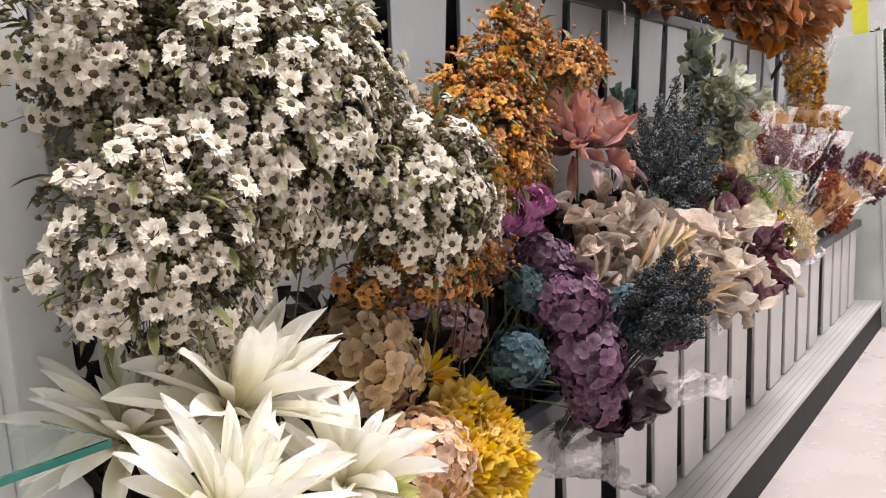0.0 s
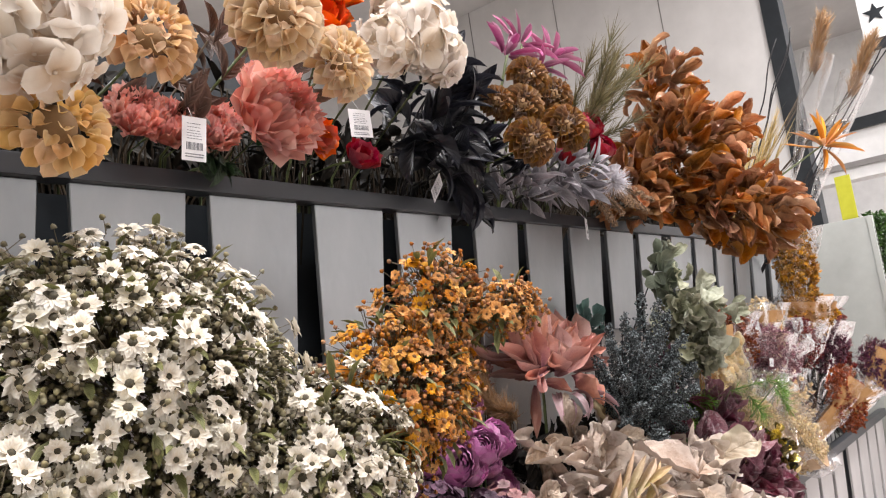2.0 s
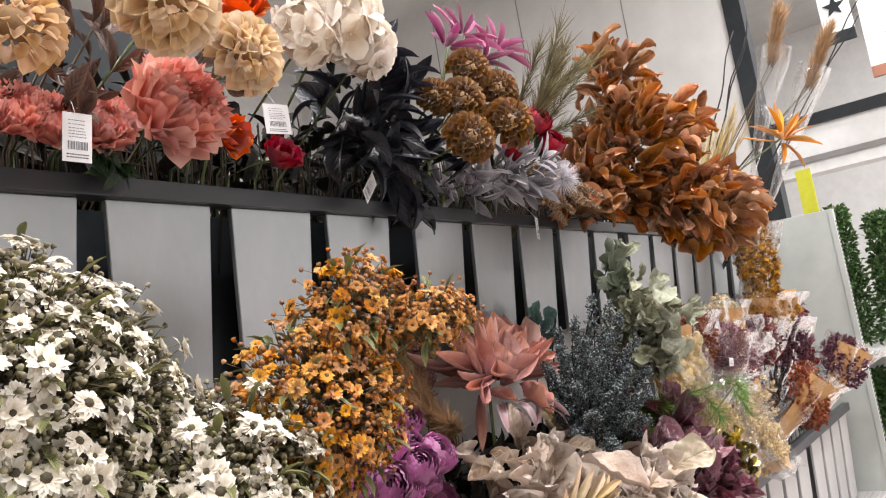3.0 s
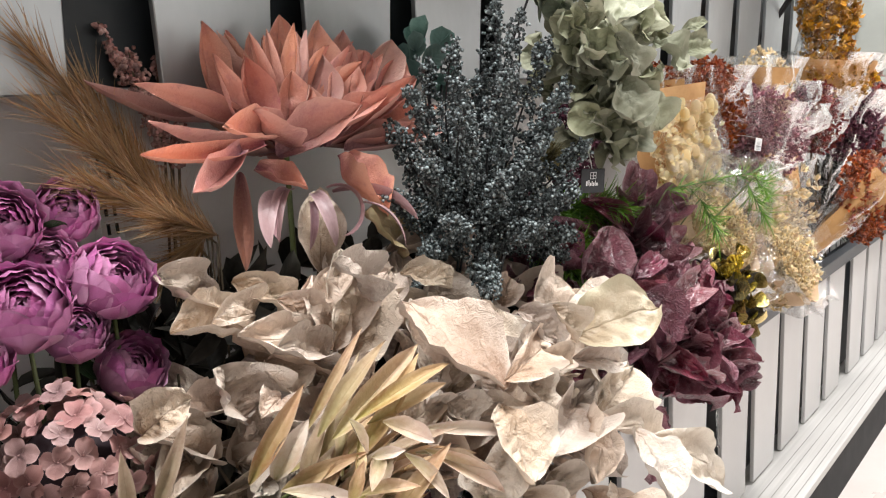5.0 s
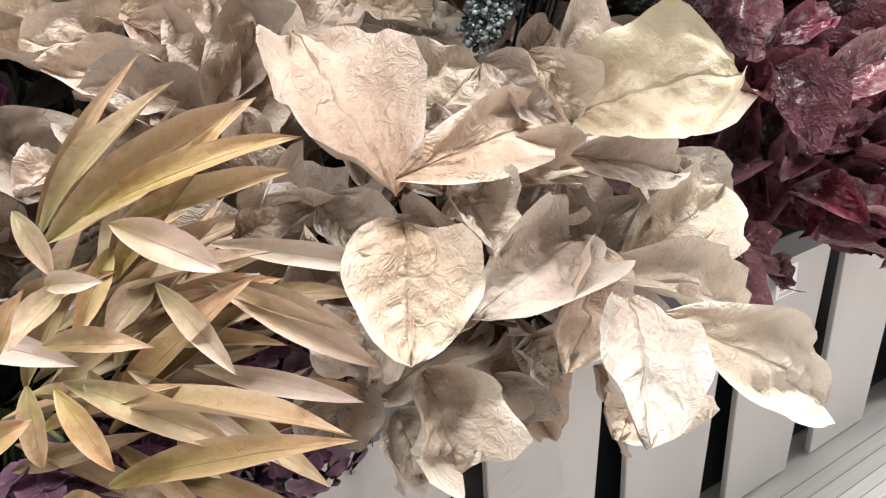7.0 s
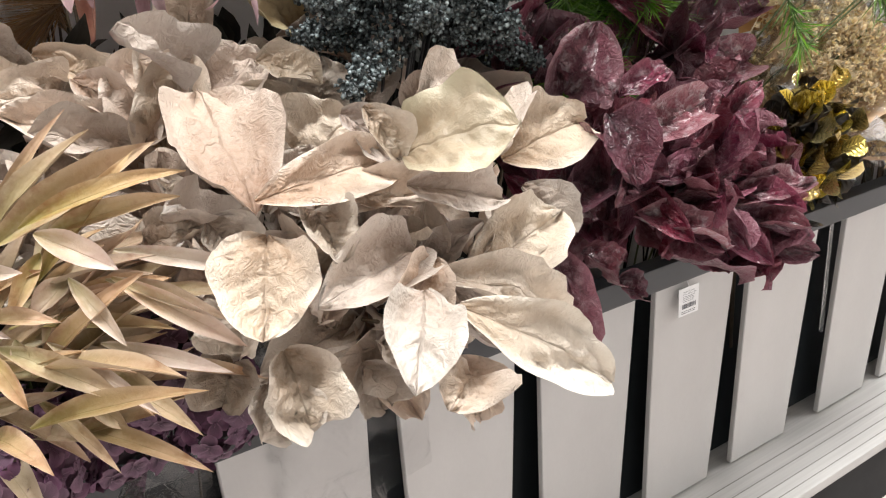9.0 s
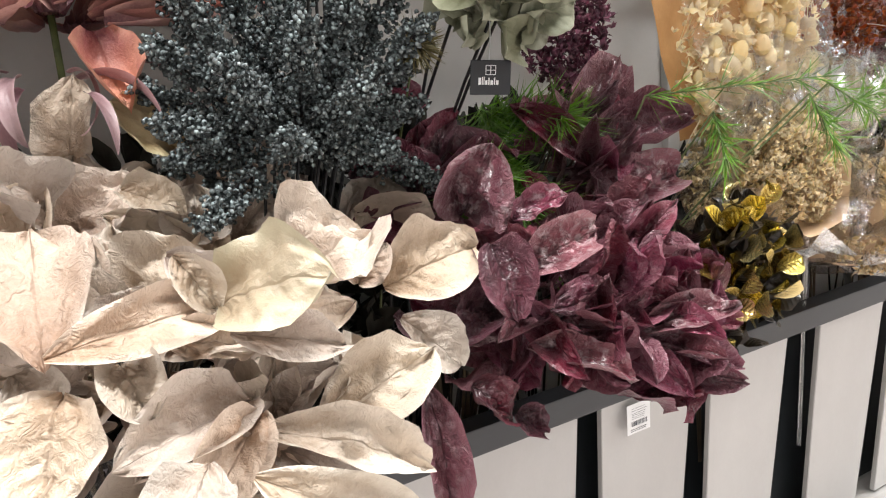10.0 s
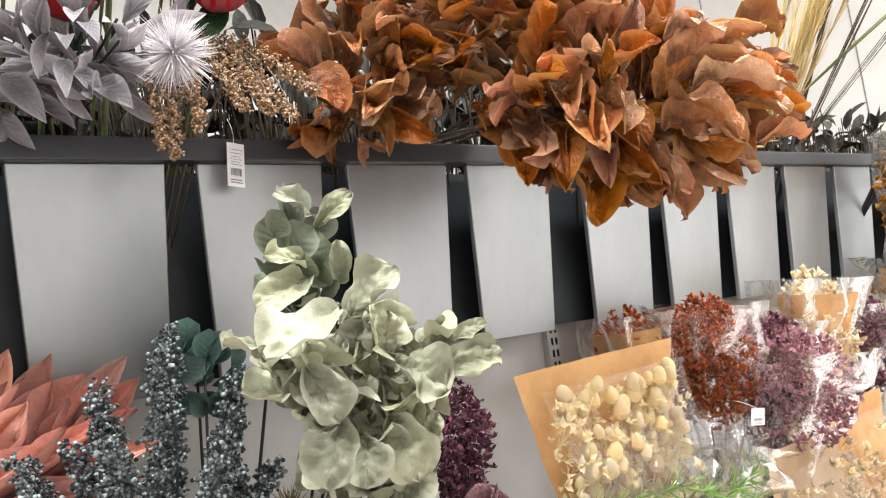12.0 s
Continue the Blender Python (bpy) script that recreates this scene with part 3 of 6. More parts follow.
def worn_leaf(length, width, mat, seed, crumple=0.2, cup=0.4, curl=0.8, peak=0.48, point=0.62, wave=0.05, pleat=0.012, base=0.10, n=20, m=7, ribs=7, roll=0.4, name="leaf"):
    """A dried leaf or thick petal from the origin to (0, length, 0), face up: crumpled, pleated along its side veins, its rim uneven and rolled."""
    rnd = random.Random(seed)
    ph, side = rnd.uniform(0, 6.28), rnd.uniform(-0.5, 0.5)
    vs, fs, uvs = [], [], []
    step = length / n / max(math.sin(curl / 2) / (curl / 2), 0.5)
    y = z = 0.0
    for i in range(n + 1):
        t = i / n
        w = base + (1 - base) * math.sin(0.5 * math.pi * t / peak) ** 0.85 if t <= peak else max(math.cos(0.5 * math.pi * (t - peak) / (1 - peak)), 0.0) ** point
        w = max(w, 0.015) * width / 2
        a = curl / 2 - curl * t
        if i:
            y += step * math.cos(a)
            z += step * math.sin(a)
        for j in range(-m, m + 1):
            q = j / m
            edge = 1 + 0.10 * noise.noise(Vector((t * 5.0, seed * 1.3, 4.0 if q > 0 else 9.0))) * abs(q)
            up = cup * w * q * q * (1 + side * (1 if q > 0 else -1))
            up += wave * width * abs(q) ** 2.5 * math.sin(ph + 10.0 * t + (2.0 if q > 0 else 0.0))
            up += pleat * width * (0.5 + 1.6 * noise.noise(Vector((t * 4.0, q * 2.0, seed * 2.2)))) * math.sin(6.283 * ribs * (t - 0.32 * abs(q)) + 2.0 * noise.noise(Vector((t * 3.0, q, seed)))) * abs(q) ** 0.5 * min(4 * t, 1.0)
            up += crumple * width * (noise.noise(Vector((q * 1.7 + seed * 7.3, t * 3.2, seed * 3.1))) * 0.7 + noise.noise(Vector((q * 4.5, t * 8.0 + seed * 2.7, seed * 5.1))) * 0.45) * min(5 * t, 1.0)
            up += roll * w * max(abs(q) - 0.55, 0.0) ** 1.6 * 3.0 * (0.5 + noise.noise(Vector((t * 3.0 + seed, 2.0 if q > 0 else 7.0, 1.0))))
            up -= 0.05 * width * math.exp(-(q * 6) ** 2) * (1 - t)
            vs.append((w * q * edge, y - up * math.sin(a), z + up * math.cos(a)))
            uvs.append((0.5 + q / 2, t))
    c = 2 * m + 1
    for i in range(n):
        for j in range(c - 1):
            k = i * c + j
            fs.append((k, k + 1, k + c + 1, k + c))
    return Geo().add((vs, fs, uvs)).mesh(name, [mat])


DRY = dict(crumple=0.36, cup=0.7, curl=1.0, wave=0.08, roll=0.8, pleat=0.030, point=0.72)
SMOOTH = dict(crumple=0.22, cup=0.3, curl=0.6, pleat=0.020, wave=0.06, roll=0.6)
NARROW = dict(crumple=0.10, cup=0.7, curl=0.5, peak=0.45, point=0.95, wave=0.04, pleat=0.0, n=14, m=3)
RUFFLED = dict(crumple=0.26, cup=0.3, curl=0.8, peak=0.62, point=0.42, wave=0.16, pleat=0.020, roll=0.5)


def leafy(name, label, mat, length, width, clouds, root, stem=M_STEM, tips=6, group="leaf bunches", kinds=6, **kw):
    th = thing(name, label, "artificial foliage", root, group)
    opts = {k: kw.pop(k) for k in ("droop", "size", "face", "shell", "spread") if k in kw}
    worn = kw.pop("worn", None)
    if worn:
        meshes = [worn_leaf(length, width * 0.86, mat, 700 + i, **dict(worn, curl=worn["curl"] * (0.5 + 0.3 * (i % 4)), n=14, m=5)) for i in range(kinds)]
    else:
        meshes = leaf_set(mat, length, width, kinds, **kw)
    for c, rad, n in clouds:
        leaf_cloud(th, meshes, c, rad, n, Vector(c).lerp(Vector(root), 0.6), **opts)
        stems(th, root, [Vector(c) + Vector((R.uniform(-0.5, 0.5) * rad[0], R.uniform(-0.5, 0.5) * rad[1], R.uniform(-0.2, 0.5) * rad[2])) for _ in range(tips)], stem)
    return th


leafy("beige_magnolia_bunch", "spreading bunch of beige dried-look magnolia leaves leaning over the trough", M_BEIGE, 0.105, 0.058,
      [((1.98, 0.78, 0.96), (0.17, 0.13, 0.07), 62), ((2.05, 0.67, 0.90), (0.10, 0.06, 0.06), 24), ((1.84, 0.95, 1.00), (0.12, 0.08, 0.07), 14), ((2.08, 0.90, 1.04), (0.11, 0.08, 0.06), 10), ((1.74, 0.90, 0.96), (0.09, 0.07, 0.06), 20)],
      (1.95, 1.0, LOW_DECK), n=14, m=4, curl=1.1, cup=0.45, wave=0.06, rough=0.20, point=0.65, peak=0.48, droop=0.25, kinds=10, worn=DRY)
leafy("rust_magnolia_bunch", "large bunch of rust-brown dried-look magnolia leaves hanging over the rail", M_RUST, 0.105, 0.050,
      [((2.80, 0.82, 1.93), (0.24, 0.20, 0.22), 250), ((2.89, 0.68, 1.71), (0.23, 0.17, 0.12), 160), ((2.58, 0.95, 1.82), (0.12, 0.12, 0.12), 46), ((2.80, 0.86, 2.2), (0.16, 0.12, 0.12), 34)],
      (2.75, 1.25, UP_DECK), n=10, m=3, curl=1.1, cup=0.6, wave=0.09, rough=0.28, point=0.7, droop=0.3, kinds=9, worn=DRY)
leafy("burgundy_leaf_bunch", "glossy burgundy foil-dusted leaf bunch leaning over the black rail", M_BURG, 0.105, 0.045,
      [((2.47, 0.76, 0.93), (0.17, 0.15, 0.10), 115), ((2.58, 0.70, 0.86), (0.10, 0.09, 0.05), 30), ((2.56, 0.82, 1.10), (0.045, 0.05, 0.11), 18), ((2.34, 0.86, 1.06), (0.07, 0.06, 0.08), 14)],
      (2.45, 1.05, LOW_DECK), n=10, m=3, curl=1.0, cup=0.6, wave=0.09, rough=0.30, point=0.6, droop=0.2, kinds=9, worn=DRY)
leafy("sage_leaf_stem", "pale sage-green broad-leaf stem with round petal-like leaves", M_SAGE, 0.052, 0.054,
      [((2.42, 0.77, 1.40), (0.14, 0.11, 0.075), 75), ((2.42, 0.76, 1.31), (0.09, 0.08, 0.075), 50)],
      (2.38, 1.05, LOW_DECK), stem=M_STEM_DARK, tips=2, n=10, m=4, curl=0.8, cup=0.4, wave=0.08, rough=0.09, point=0.45, peak=0.6, droop=0.2, kinds=8, worn=RUFFLED)
leafy("sage_sprig", "upright sprig of small grey-green rounded leaves", M_SAGE_DARK, 0.05, 0.042,
      [((2.37, 0.80, 1.535), (0.06, 0.05, 0.09), 34)], (2.37, 1.05, LOW_DECK), stem=M_STEM_DARK, tips=1, n=6, m=2, curl=0.6, cup=0.4, point=0.5, peak=0.6)
leafy("teal_eucalyptus", "teal eucalyptus sprig with small round leaves", M_TEAL, 0.045, 0.04,
      [((2.30, 1.02, 1.42), (0.07, 0.05, 0.06), 26)], (2.3, 1.15, LOW_DECK), stem=M_STEM_DARK, tips=3, n=5, m=2, curl=0.4, point=0.4, peak=0.6)
leafy("gold_leaf_bunch", "bunch of small metallic gold and black round leaves", M_GOLD, 0.042, 0.036,
      [((2.73, 0.70, 0.925), (0.11, 0.07, 0.12), 95)], (2.82, 1.05, LOW_DECK), n=5, m=2, curl=0.6, cup=0.5, point=0.4, peak=0.6)
leafy("black_gold_leaf_bunch", "small black round leaves behind the gold ones", M_BRONZE_DARK, 0.044, 0.038,
      [((2.74, 0.715, 0.915), (0.115, 0.07, 0.12), 95)], (2.84, 1.07, LOW_DECK), n=5, m=2, curl=0.6, cup=0.5, point=0.4, peak=0.6)
leafy("black_leaf_bunch", "bunch of glossy black artificial leaves", M_BLACKL, 0.12, 0.04,
      [((1.62, 0.98, 1.93), (0.17, 0.12, 0.16), 90), ((1.80, 1.02, 1.82), (0.16, 0.10, 0.10), 40)], (1.65, 1.25, UP_DECK), stem=M_STEM_DARK, n=7, m=2, curl=0.9, cup=0.5, droop=0.3)
leafy("silver_leaf_bunch", "grey-silver feathery leaf bunch over the rail", M_SILVER, 0.100, 0.027,
      [((2.20, 0.93, 1.83), (0.13, 0.10, 0.075), 56), ((2.02, 1.0, 1.80), (0.16, 0.08, 0.045), 44)], (2.15, 1.25, UP_DECK), stem=M_STEM_DARK, n=7, m=2, curl=0.9, cup=0.6, droop=0.35)
leafy("plum_leaf_sprig", "dusky plum and green round-leaf sprig hanging over the trough", M_PLUM, 0.06, 0.04,
      [((1.55, 0.71, 0.73), (0.18, 0.07, 0.07), 56)], (1.5, 1.05, LOW_DECK), stem=M_STEM_DARK, n=6, m=2, curl=0.6, cup=0.4, point=0.6)

# single leaves on the outside of the bunches: foot, tip and width
M_BEIGE_GOLD = leaf_mat("golden_beige_leaf", "c2b092", "a48c6c", "c4be9e", 0.45, 0.08, 7, 0.12, 0.6, 0.35, spot_col="9a7e58", rib=0.5, wrinkle=0.15)
M_BEIGE_PALE = leaf_mat("bleached_beige_leaf", "d2c8bc", "ac9884", "dcd6cc", 0.5, 0.08, 7, 0.12, 0.8, 0.5, spot_col="a2907c", rib=0.5, wrinkle=0.26)
M_STRAW = leaf_mat("straw_leaf", "b89e80", "948a58", "ccb8a0", 0.5, 0.2, 4, 0.35, 0.4, 0.9, spot_col="926c4e", rib=0.2, wrinkle=0.12)
M_STRAW_PALE = leaf_mat("pale_straw_leaf", "d0bfb2", "aa9c78", "d8ccc4", 0.5, 0.10, 4, 0.3, 0.4, 0.7, spot_col="b08c76", rib=0.2, wrinkle=0.12)
M_BURG_FROST = leaf_mat("frosted_burgundy_leaf", "8a4252", "4a1e2a", "b8848e", 0.3, 0.2, 8, 0.25, 1.0, 0.9, coat=0.6, spot_col="cdbcc0", rib=0.4, wrinkle=0.75, spot_scale=80.0)
M_LOTUS = leaf_mat("dusty_pink_petal", "cc9482", "6c404a", "e0b4a4", 0.5, 0.2, 2, 0.12, 0.6, 0.7, spot_col="a06a70", rib=0.1, wrinkle=0.19)
LEAF_STYLES = {
    ("beige", ""): (M_BEIGE, DRY), ("beige", "flat"): (M_BEIGE, SMOOTH), ("beige", "gold"): (M_BEIGE_GOLD, SMOOTH), ("beige", "white"): (M_BEIGE_PALE, SMOOTH),
    ("straw", ""): (M_STRAW, NARROW), ("straw", "pale"): (M_STRAW_PALE, NARROW),
    ("burg", ""): (M_BURG, dict(DRY, crumple=0.40)), ("burg", "frost"): (M_BURG_FROST, dict(DRY, crumple=0.40)),
    ("sage", ""): (M_SAGE, RUFFLED),
    ("rust", ""): (M_RUST, dict(DRY, crumple=0.38)),
    ("lotus", ""): (M_LOTUS, dict(crumple=0.22, cup=1.3, curl=0.7, peak=0.5, point=0.8, wave=0.05, pleat=0.0, base=0.45, m=5, n=14, roll=0.5)),
}
SET = [0]
FULL = {"beige": 1.06, "straw": 0.88, "burg": 0.86, "sage": 0.92, "rust": 0.95, "lotus": 0.74}


def set_leaf(kind, foot, tip, w, style=""):
    """One leaf of its own shape, from foot to tip, on the bunch of its kind."""
    SET[0] += 1
    mat, opts = LEAF_STYLES[(kind, style)]
    opts = dict(opts)
    rnd = random.Random(SET[0])
    opts["curl"] *= rnd.uniform(0.5, 1.5) * (1 if kind != "lotus" else -1)
    g = Vector(tip) - Vector(foot)
    nm = "petal" if kind == "lotus" else "leaf"
    up = Vector((-0.2, -0.75, 0.62)) + Vector((rnd.uniform(-1, 1), rnd.uniform(-1, 1), rnd.uniform(-1, 1))) * 0.22
    part(nm, worn_leaf(g.length, w * FULL[kind], mat, SET[0], name=nm, **opts), OWNER[kind], aim(foot, g, up))


OWNER = {"beige": bpy.data.objects["beige_magnolia_bunch"], "burg": bpy.data.objects["burgundy_leaf_bunch"], "sage": bpy.data.objects["sage_leaf_stem"], "rust": bpy.data.objects["rust_magnolia_bunch"]}
set_leaf("beige", (1.901, 0.610, 1.034), (1.914, 0.760, 1.108), 0.086, "flat")
set_leaf("beige", (1.902, 0.610, 1.042), (2.057, 0.665, 1.038), 0.049, "flat")
set_leaf("beige", (2.024, 0.600, 1.057), (2.091, 0.530, 1.080), 0.080, "gold")
set_leaf("beige", (2.031, 0.610, 1.028), (2.122, 0.600, 0.997), 0.036)
set_leaf("beige", (1.910, 0.620, 1.012), (1.878, 0.570, 0.950), 0.076, "flat")
set_leaf("beige", (1.951, 0.630, 1.019), (1.961, 0.600, 0.982), 0.045)
set_leaf("beige", (2.041, 0.620, 0.965), (1.929, 0.580, 0.959), 0.061)
set_leaf("beige", (2.043, 0.600, 0.961), (1.978, 0.560, 0.910), 0.052)
set_leaf("beige", (1.982, 0.510, 0.979), (1.934, 0.450, 0.939), 0.054, "white")
set_leaf("beige", (2.010, 0.510, 0.958), (2.143, 0.487, 0.854), 0.057, "white")
set_leaf("beige", (2.040, 0.600, 0.945), (2.177, 0.580, 0.872), 0.048)
set_leaf("beige", (2.106, 0.640, 0.911), (2.221, 0.640, 0.953), 0.072)
set_leaf("beige", (1.902, 0.600, 0.923), (1.907, 0.580, 0.862), 0.063)
set_leaf("beige", (1.890, 0.620, 0.889), (1.895, 0.600, 0.844), 0.057)
set_leaf("beige", (1.888, 0.640, 0.950), (1.874, 0.620, 0.921), 0.060)
set_leaf("beige", (1.879, 0.670, 1.019), (1.903, 0.660, 0.981), 0.046)
set_leaf("beige", (1.832, 0.700, 0.998), (1.881, 0.680, 1.014), 0.036)
set_leaf("beige", (1.994, 0.660, 0.855), (2.005, 0.650, 0.806), 0.055)
set_leaf("beige", (2.079, 0.640, 0.839), (2.090, 0.620, 0.774), 0.058)
set_leaf("beige", (1.880, 0.670, 0.893), (1.862, 0.660, 0.862), 0.055)
set_leaf("beige", (2.025, 0.650, 0.881), (2.023, 0.630, 0.852), 0.057)
set_leaf("beige", (1.990, 0.640, 1.020), (2.054, 0.630, 1.003), 0.037)
set_leaf("beige", (1.898, 0.860, 1.043), (1.931, 0.840, 1.137), 0.067)
set_leaf("beige", (1.874, 0.880, 1.052), (1.881, 0.870, 1.142), 0.052)
set_leaf("beige", (1.827, 0.920, 1.091), (1.761, 0.900, 1.115), 0.047)
set_leaf("beige", (1.834, 0.880, 1.123), (1.877, 0.860, 1.076), 0.036)
set_leaf("beige", (1.861, 0.840, 1.047), (1.779, 0.820, 1.083), 0.044)
set_leaf("beige", (2.006, 0.780, 1.065), (2.069, 0.740, 1.032), 0.033)
set_leaf("beige", (2.000, 0.840, 1.121), (2.050, 0.800, 1.094), 0.036)
set_leaf("beige", (1.999, 0.610, 1.098), (2.022, 0.600, 1.052), 0.030)
set_leaf("beige", (1.765, 0.800, 1.039), (1.725, 0.780, 1.036), 0.036)
set_leaf("beige", (1.962, 0.950, 1.125), (1.991, 0.970, 1.234), 0.064, "flat")
set_leaf("beige", (2.096, 0.930, 1.124), (2.012, 0.900, 1.202), 0.068, "gold")
set_leaf("beige", (2.056, 0.920, 1.136), (2.196, 0.900, 1.116), 0.039)
set_leaf("beige", (2.154, 0.980, 1.111), (2.137, 0.970, 1.202), 0.047)
set_leaf("beige", (1.927, 0.840, 1.086), (1.869, 0.800, 1.171), 0.054)
set_leaf("beige", (1.932, 0.880, 1.103), (1.921, 0.860, 1.166), 0.054)
set_leaf("beige", (2.222, 0.735, 0.994), (2.329, 0.720, 1.020), 0.084, "flat")
set_leaf("beige", (2.200, 0.750, 0.999), (2.233, 0.740, 1.039), 0.043)
set_leaf("beige", (2.222, 0.700, 0.970), (2.274, 0.680, 0.909), 0.058, "flat")
set_leaf("beige", (2.002, 0.660, 1.087), (2.045, 0.640, 1.034), 0.040)
set_leaf("beige", (2.062, 0.580, 0.851), (2.024, 0.560, 0.839), 0.057)
set_leaf("beige", (2.062, 0.840, 1.057), (2.071, 0.840, 1.115), 0.066)
set_leaf("beige", (2.156, 0.900, 1.046), (2.171, 0.900, 1.097), 0.039)
set_leaf("beige", (2.289, 0.950, 1.006), (2.311, 0.930, 1.072), 0.038)
set_leaf("beige", (2.153, 0.800, 1.046), (2.177, 0.800, 1.073), 0.040)
set_leaf("beige", (2.023, 0.930, 1.032), (2.003, 0.900, 1.102), 0.028)
set_leaf("beige", (1.988, 0.950, 1.093), (1.981, 0.950, 1.150), 0.054)
set_leaf("beige", (1.875, 0.840, 1.055), (1.917, 0.860, 1.148), 0.077, "flat")
set_leaf("beige", (1.942, 0.880, 1.068), (2.022, 0.880, 1.118), 0.076)
set_leaf("beige", (1.810, 0.930, 1.146), (1.889, 0.920, 1.078), 0.049)
set_leaf("beige", (1.803, 0.980, 1.113), (1.738, 0.970, 1.166), 0.057)
set_leaf("beige", (1.729, 0.940, 1.105), (1.822, 0.920, 1.089), 0.066)
set_leaf("beige", (1.878, 0.880, 1.021), (1.766, 0.860, 1.100), 0.067)
set_leaf("beige", (1.748, 0.850, 1.015), (1.727, 0.850, 1.078), 0.061)
set_leaf("beige", (1.635, 0.850, 1.038), (1.679, 0.830, 1.061), 0.046)
set_leaf("beige", (1.787, 0.850, 1.066), (1.803, 0.820, 1.026), 0.059)
set_leaf("beige", (2.094, 0.900, 1.119), (2.197, 0.880, 1.056), 0.064)
set_leaf("beige", (2.284, 0.930, 1.004), (2.318, 0.930, 1.083), 0.078)
set_leaf("beige", (2.281, 0.850, 0.993), (2.244, 0.850, 1.056), 0.097)
set_leaf("beige", (1.978, 0.720, 1.026), (2.041, 0.720, 1.072), 0.086, "flat")
set_leaf("beige", (1.976, 0.680, 0.997), (1.989, 0.700, 1.053), 0.079, "flat")
set_leaf("beige", (1.973, 0.660, 1.015), (2.156, 0.660, 1.011), 0.085, "flat")
set_leaf("beige", (2.106, 0.700, 1.028), (2.194, 0.700, 1.060), 0.103)
set_leaf("burg", (2.495, 0.660, 0.892), (2.635, 0.630, 0.898), 0.048, "frost")
set_leaf("burg", (2.505, 0.660, 0.886), (2.645, 0.630, 0.816), 0.043)
set_leaf("burg", (2.346, 0.660, 0.915), (2.445, 0.600, 0.869), 0.050, "frost")
set_leaf("burg", (2.437, 0.700, 0.830), (2.559, 0.660, 0.775), 0.057)
set_leaf("burg", (2.309, 0.660, 1.037), (2.306, 0.620, 0.968), 0.063)
set_leaf("burg", (2.336, 0.640, 1.009), (2.412, 0.620, 1.038), 0.059, "frost")
set_leaf("burg", (2.352, 0.780, 1.041), (2.370, 0.740, 1.124), 0.100, "frost")
set_leaf("burg", (2.365, 0.700, 1.044), (2.423, 0.680, 1.064), 0.043, "frost")
set_leaf("burg", (2.552, 0.800, 1.088), (2.701, 0.760, 1.113), 0.084)
set_leaf("burg", (2.551, 0.800, 1.025), (2.678, 0.760, 1.044), 0.083, "frost")
set_leaf("burg", (2.571, 0.800, 1.019), (2.619, 0.760, 0.977), 0.066)
set_leaf("burg", (2.286, 0.680, 0.883), (2.315, 0.650, 0.843), 0.060)
set_leaf("burg", (2.212, 0.640, 0.921), (2.217, 0.620, 0.794), 0.049)
set_leaf("burg", (2.587, 0.820, 1.105), (2.634, 0.820, 1.196), 0.078)
set_leaf("burg", (2.273, 0.900, 1.144), (2.373, 0.880, 1.171), 0.062)
set_leaf("burg", (2.250, 0.860, 1.092), (2.365, 0.840, 1.088), 0.047)
set_leaf("burg", (2.345, 0.720, 0.944), (2.281, 0.700, 0.931), 0.063)
set_leaf("burg", (2.376, 0.660, 0.950), (2.459, 0.640, 0.949), 0.048)
set_leaf("burg", (2.455, 0.680, 0.900), (2.558, 0.660, 0.923), 0.051)
set_leaf("burg", (2.340, 0.680, 0.833), (2.364, 0.660, 0.811), 0.045)
set_leaf("burg", (2.555, 0.720, 0.964), (2.594, 0.700, 0.945), 0.042)
set_leaf("sage", (2.354, 0.68, 1.451), (2.260, 0.65, 1.415), 0.078)
set_leaf("sage", (2.422, 0.70, 1.404), (2.391, 0.67, 1.458), 0.065)
set_leaf("sage", (2.409, 0.67, 1.395), (2.451, 0.64, 1.356), 0.068)
set_leaf("sage", (2.309, 0.68, 1.404), (2.325, 0.65, 1.346), 0.055)
set_leaf("sage", (2.344, 0.69, 1.340), (2.308, 0.66, 1.283), 0.067)
set_leaf("sage", (2.411, 0.70, 1.334), (2.419, 0.67, 1.265), 0.071)
set_leaf("sage", (2.373, 0.70, 1.322), (2.356, 0.67, 1.272), 0.062)
set_leaf("sage", (2.466, 0.66, 1.371), (2.524, 0.63, 1.388), 0.050)
set_leaf("sage", (2.480, 0.66, 1.408), (2.509, 0.63, 1.422), 0.022)
set_leaf("sage", (2.401, 0.76, 1.493), (2.389, 0.73, 1.539), 0.029)
set_leaf("sage", (2.390, 0.78, 1.563), (2.428, 0.75, 1.597), 0.036)
set_leaf("sage", (2.386, 0.78, 1.573), (2.329, 0.75, 1.600), 0.037)
set_leaf("sage", (2.365, 0.76, 1.502), (2.284, 0.73, 1.470), 0.046)
set_leaf("sage", (2.371, 0.77, 1.515), (2.304, 0.74, 1.528), 0.034)
set_leaf("sage", (2.389, 0.72, 1.450), (2.438, 0.69, 1.500), 0.058)
set_leaf("sage", (2.276, 0.70, 1.415), (2.224, 0.67, 1.437), 0.046)
set_leaf("sage", (2.298, 0.72, 1.377), (2.246, 0.69, 1.392), 0.048)
set_leaf("rust", (2.650, 0.86, 1.810), (2.735, 0.82, 1.742), 0.065)
set_leaf("rust", (2.768, 0.80, 1.843), (2.840, 0.76, 1.724), 0.055)
set_leaf("rust", (2.991, 0.74, 1.732), (3.105, 0.70, 1.813), 0.095)
set_leaf("rust", (3.083, 0.68, 1.713), (3.077, 0.64, 1.608), 0.070)
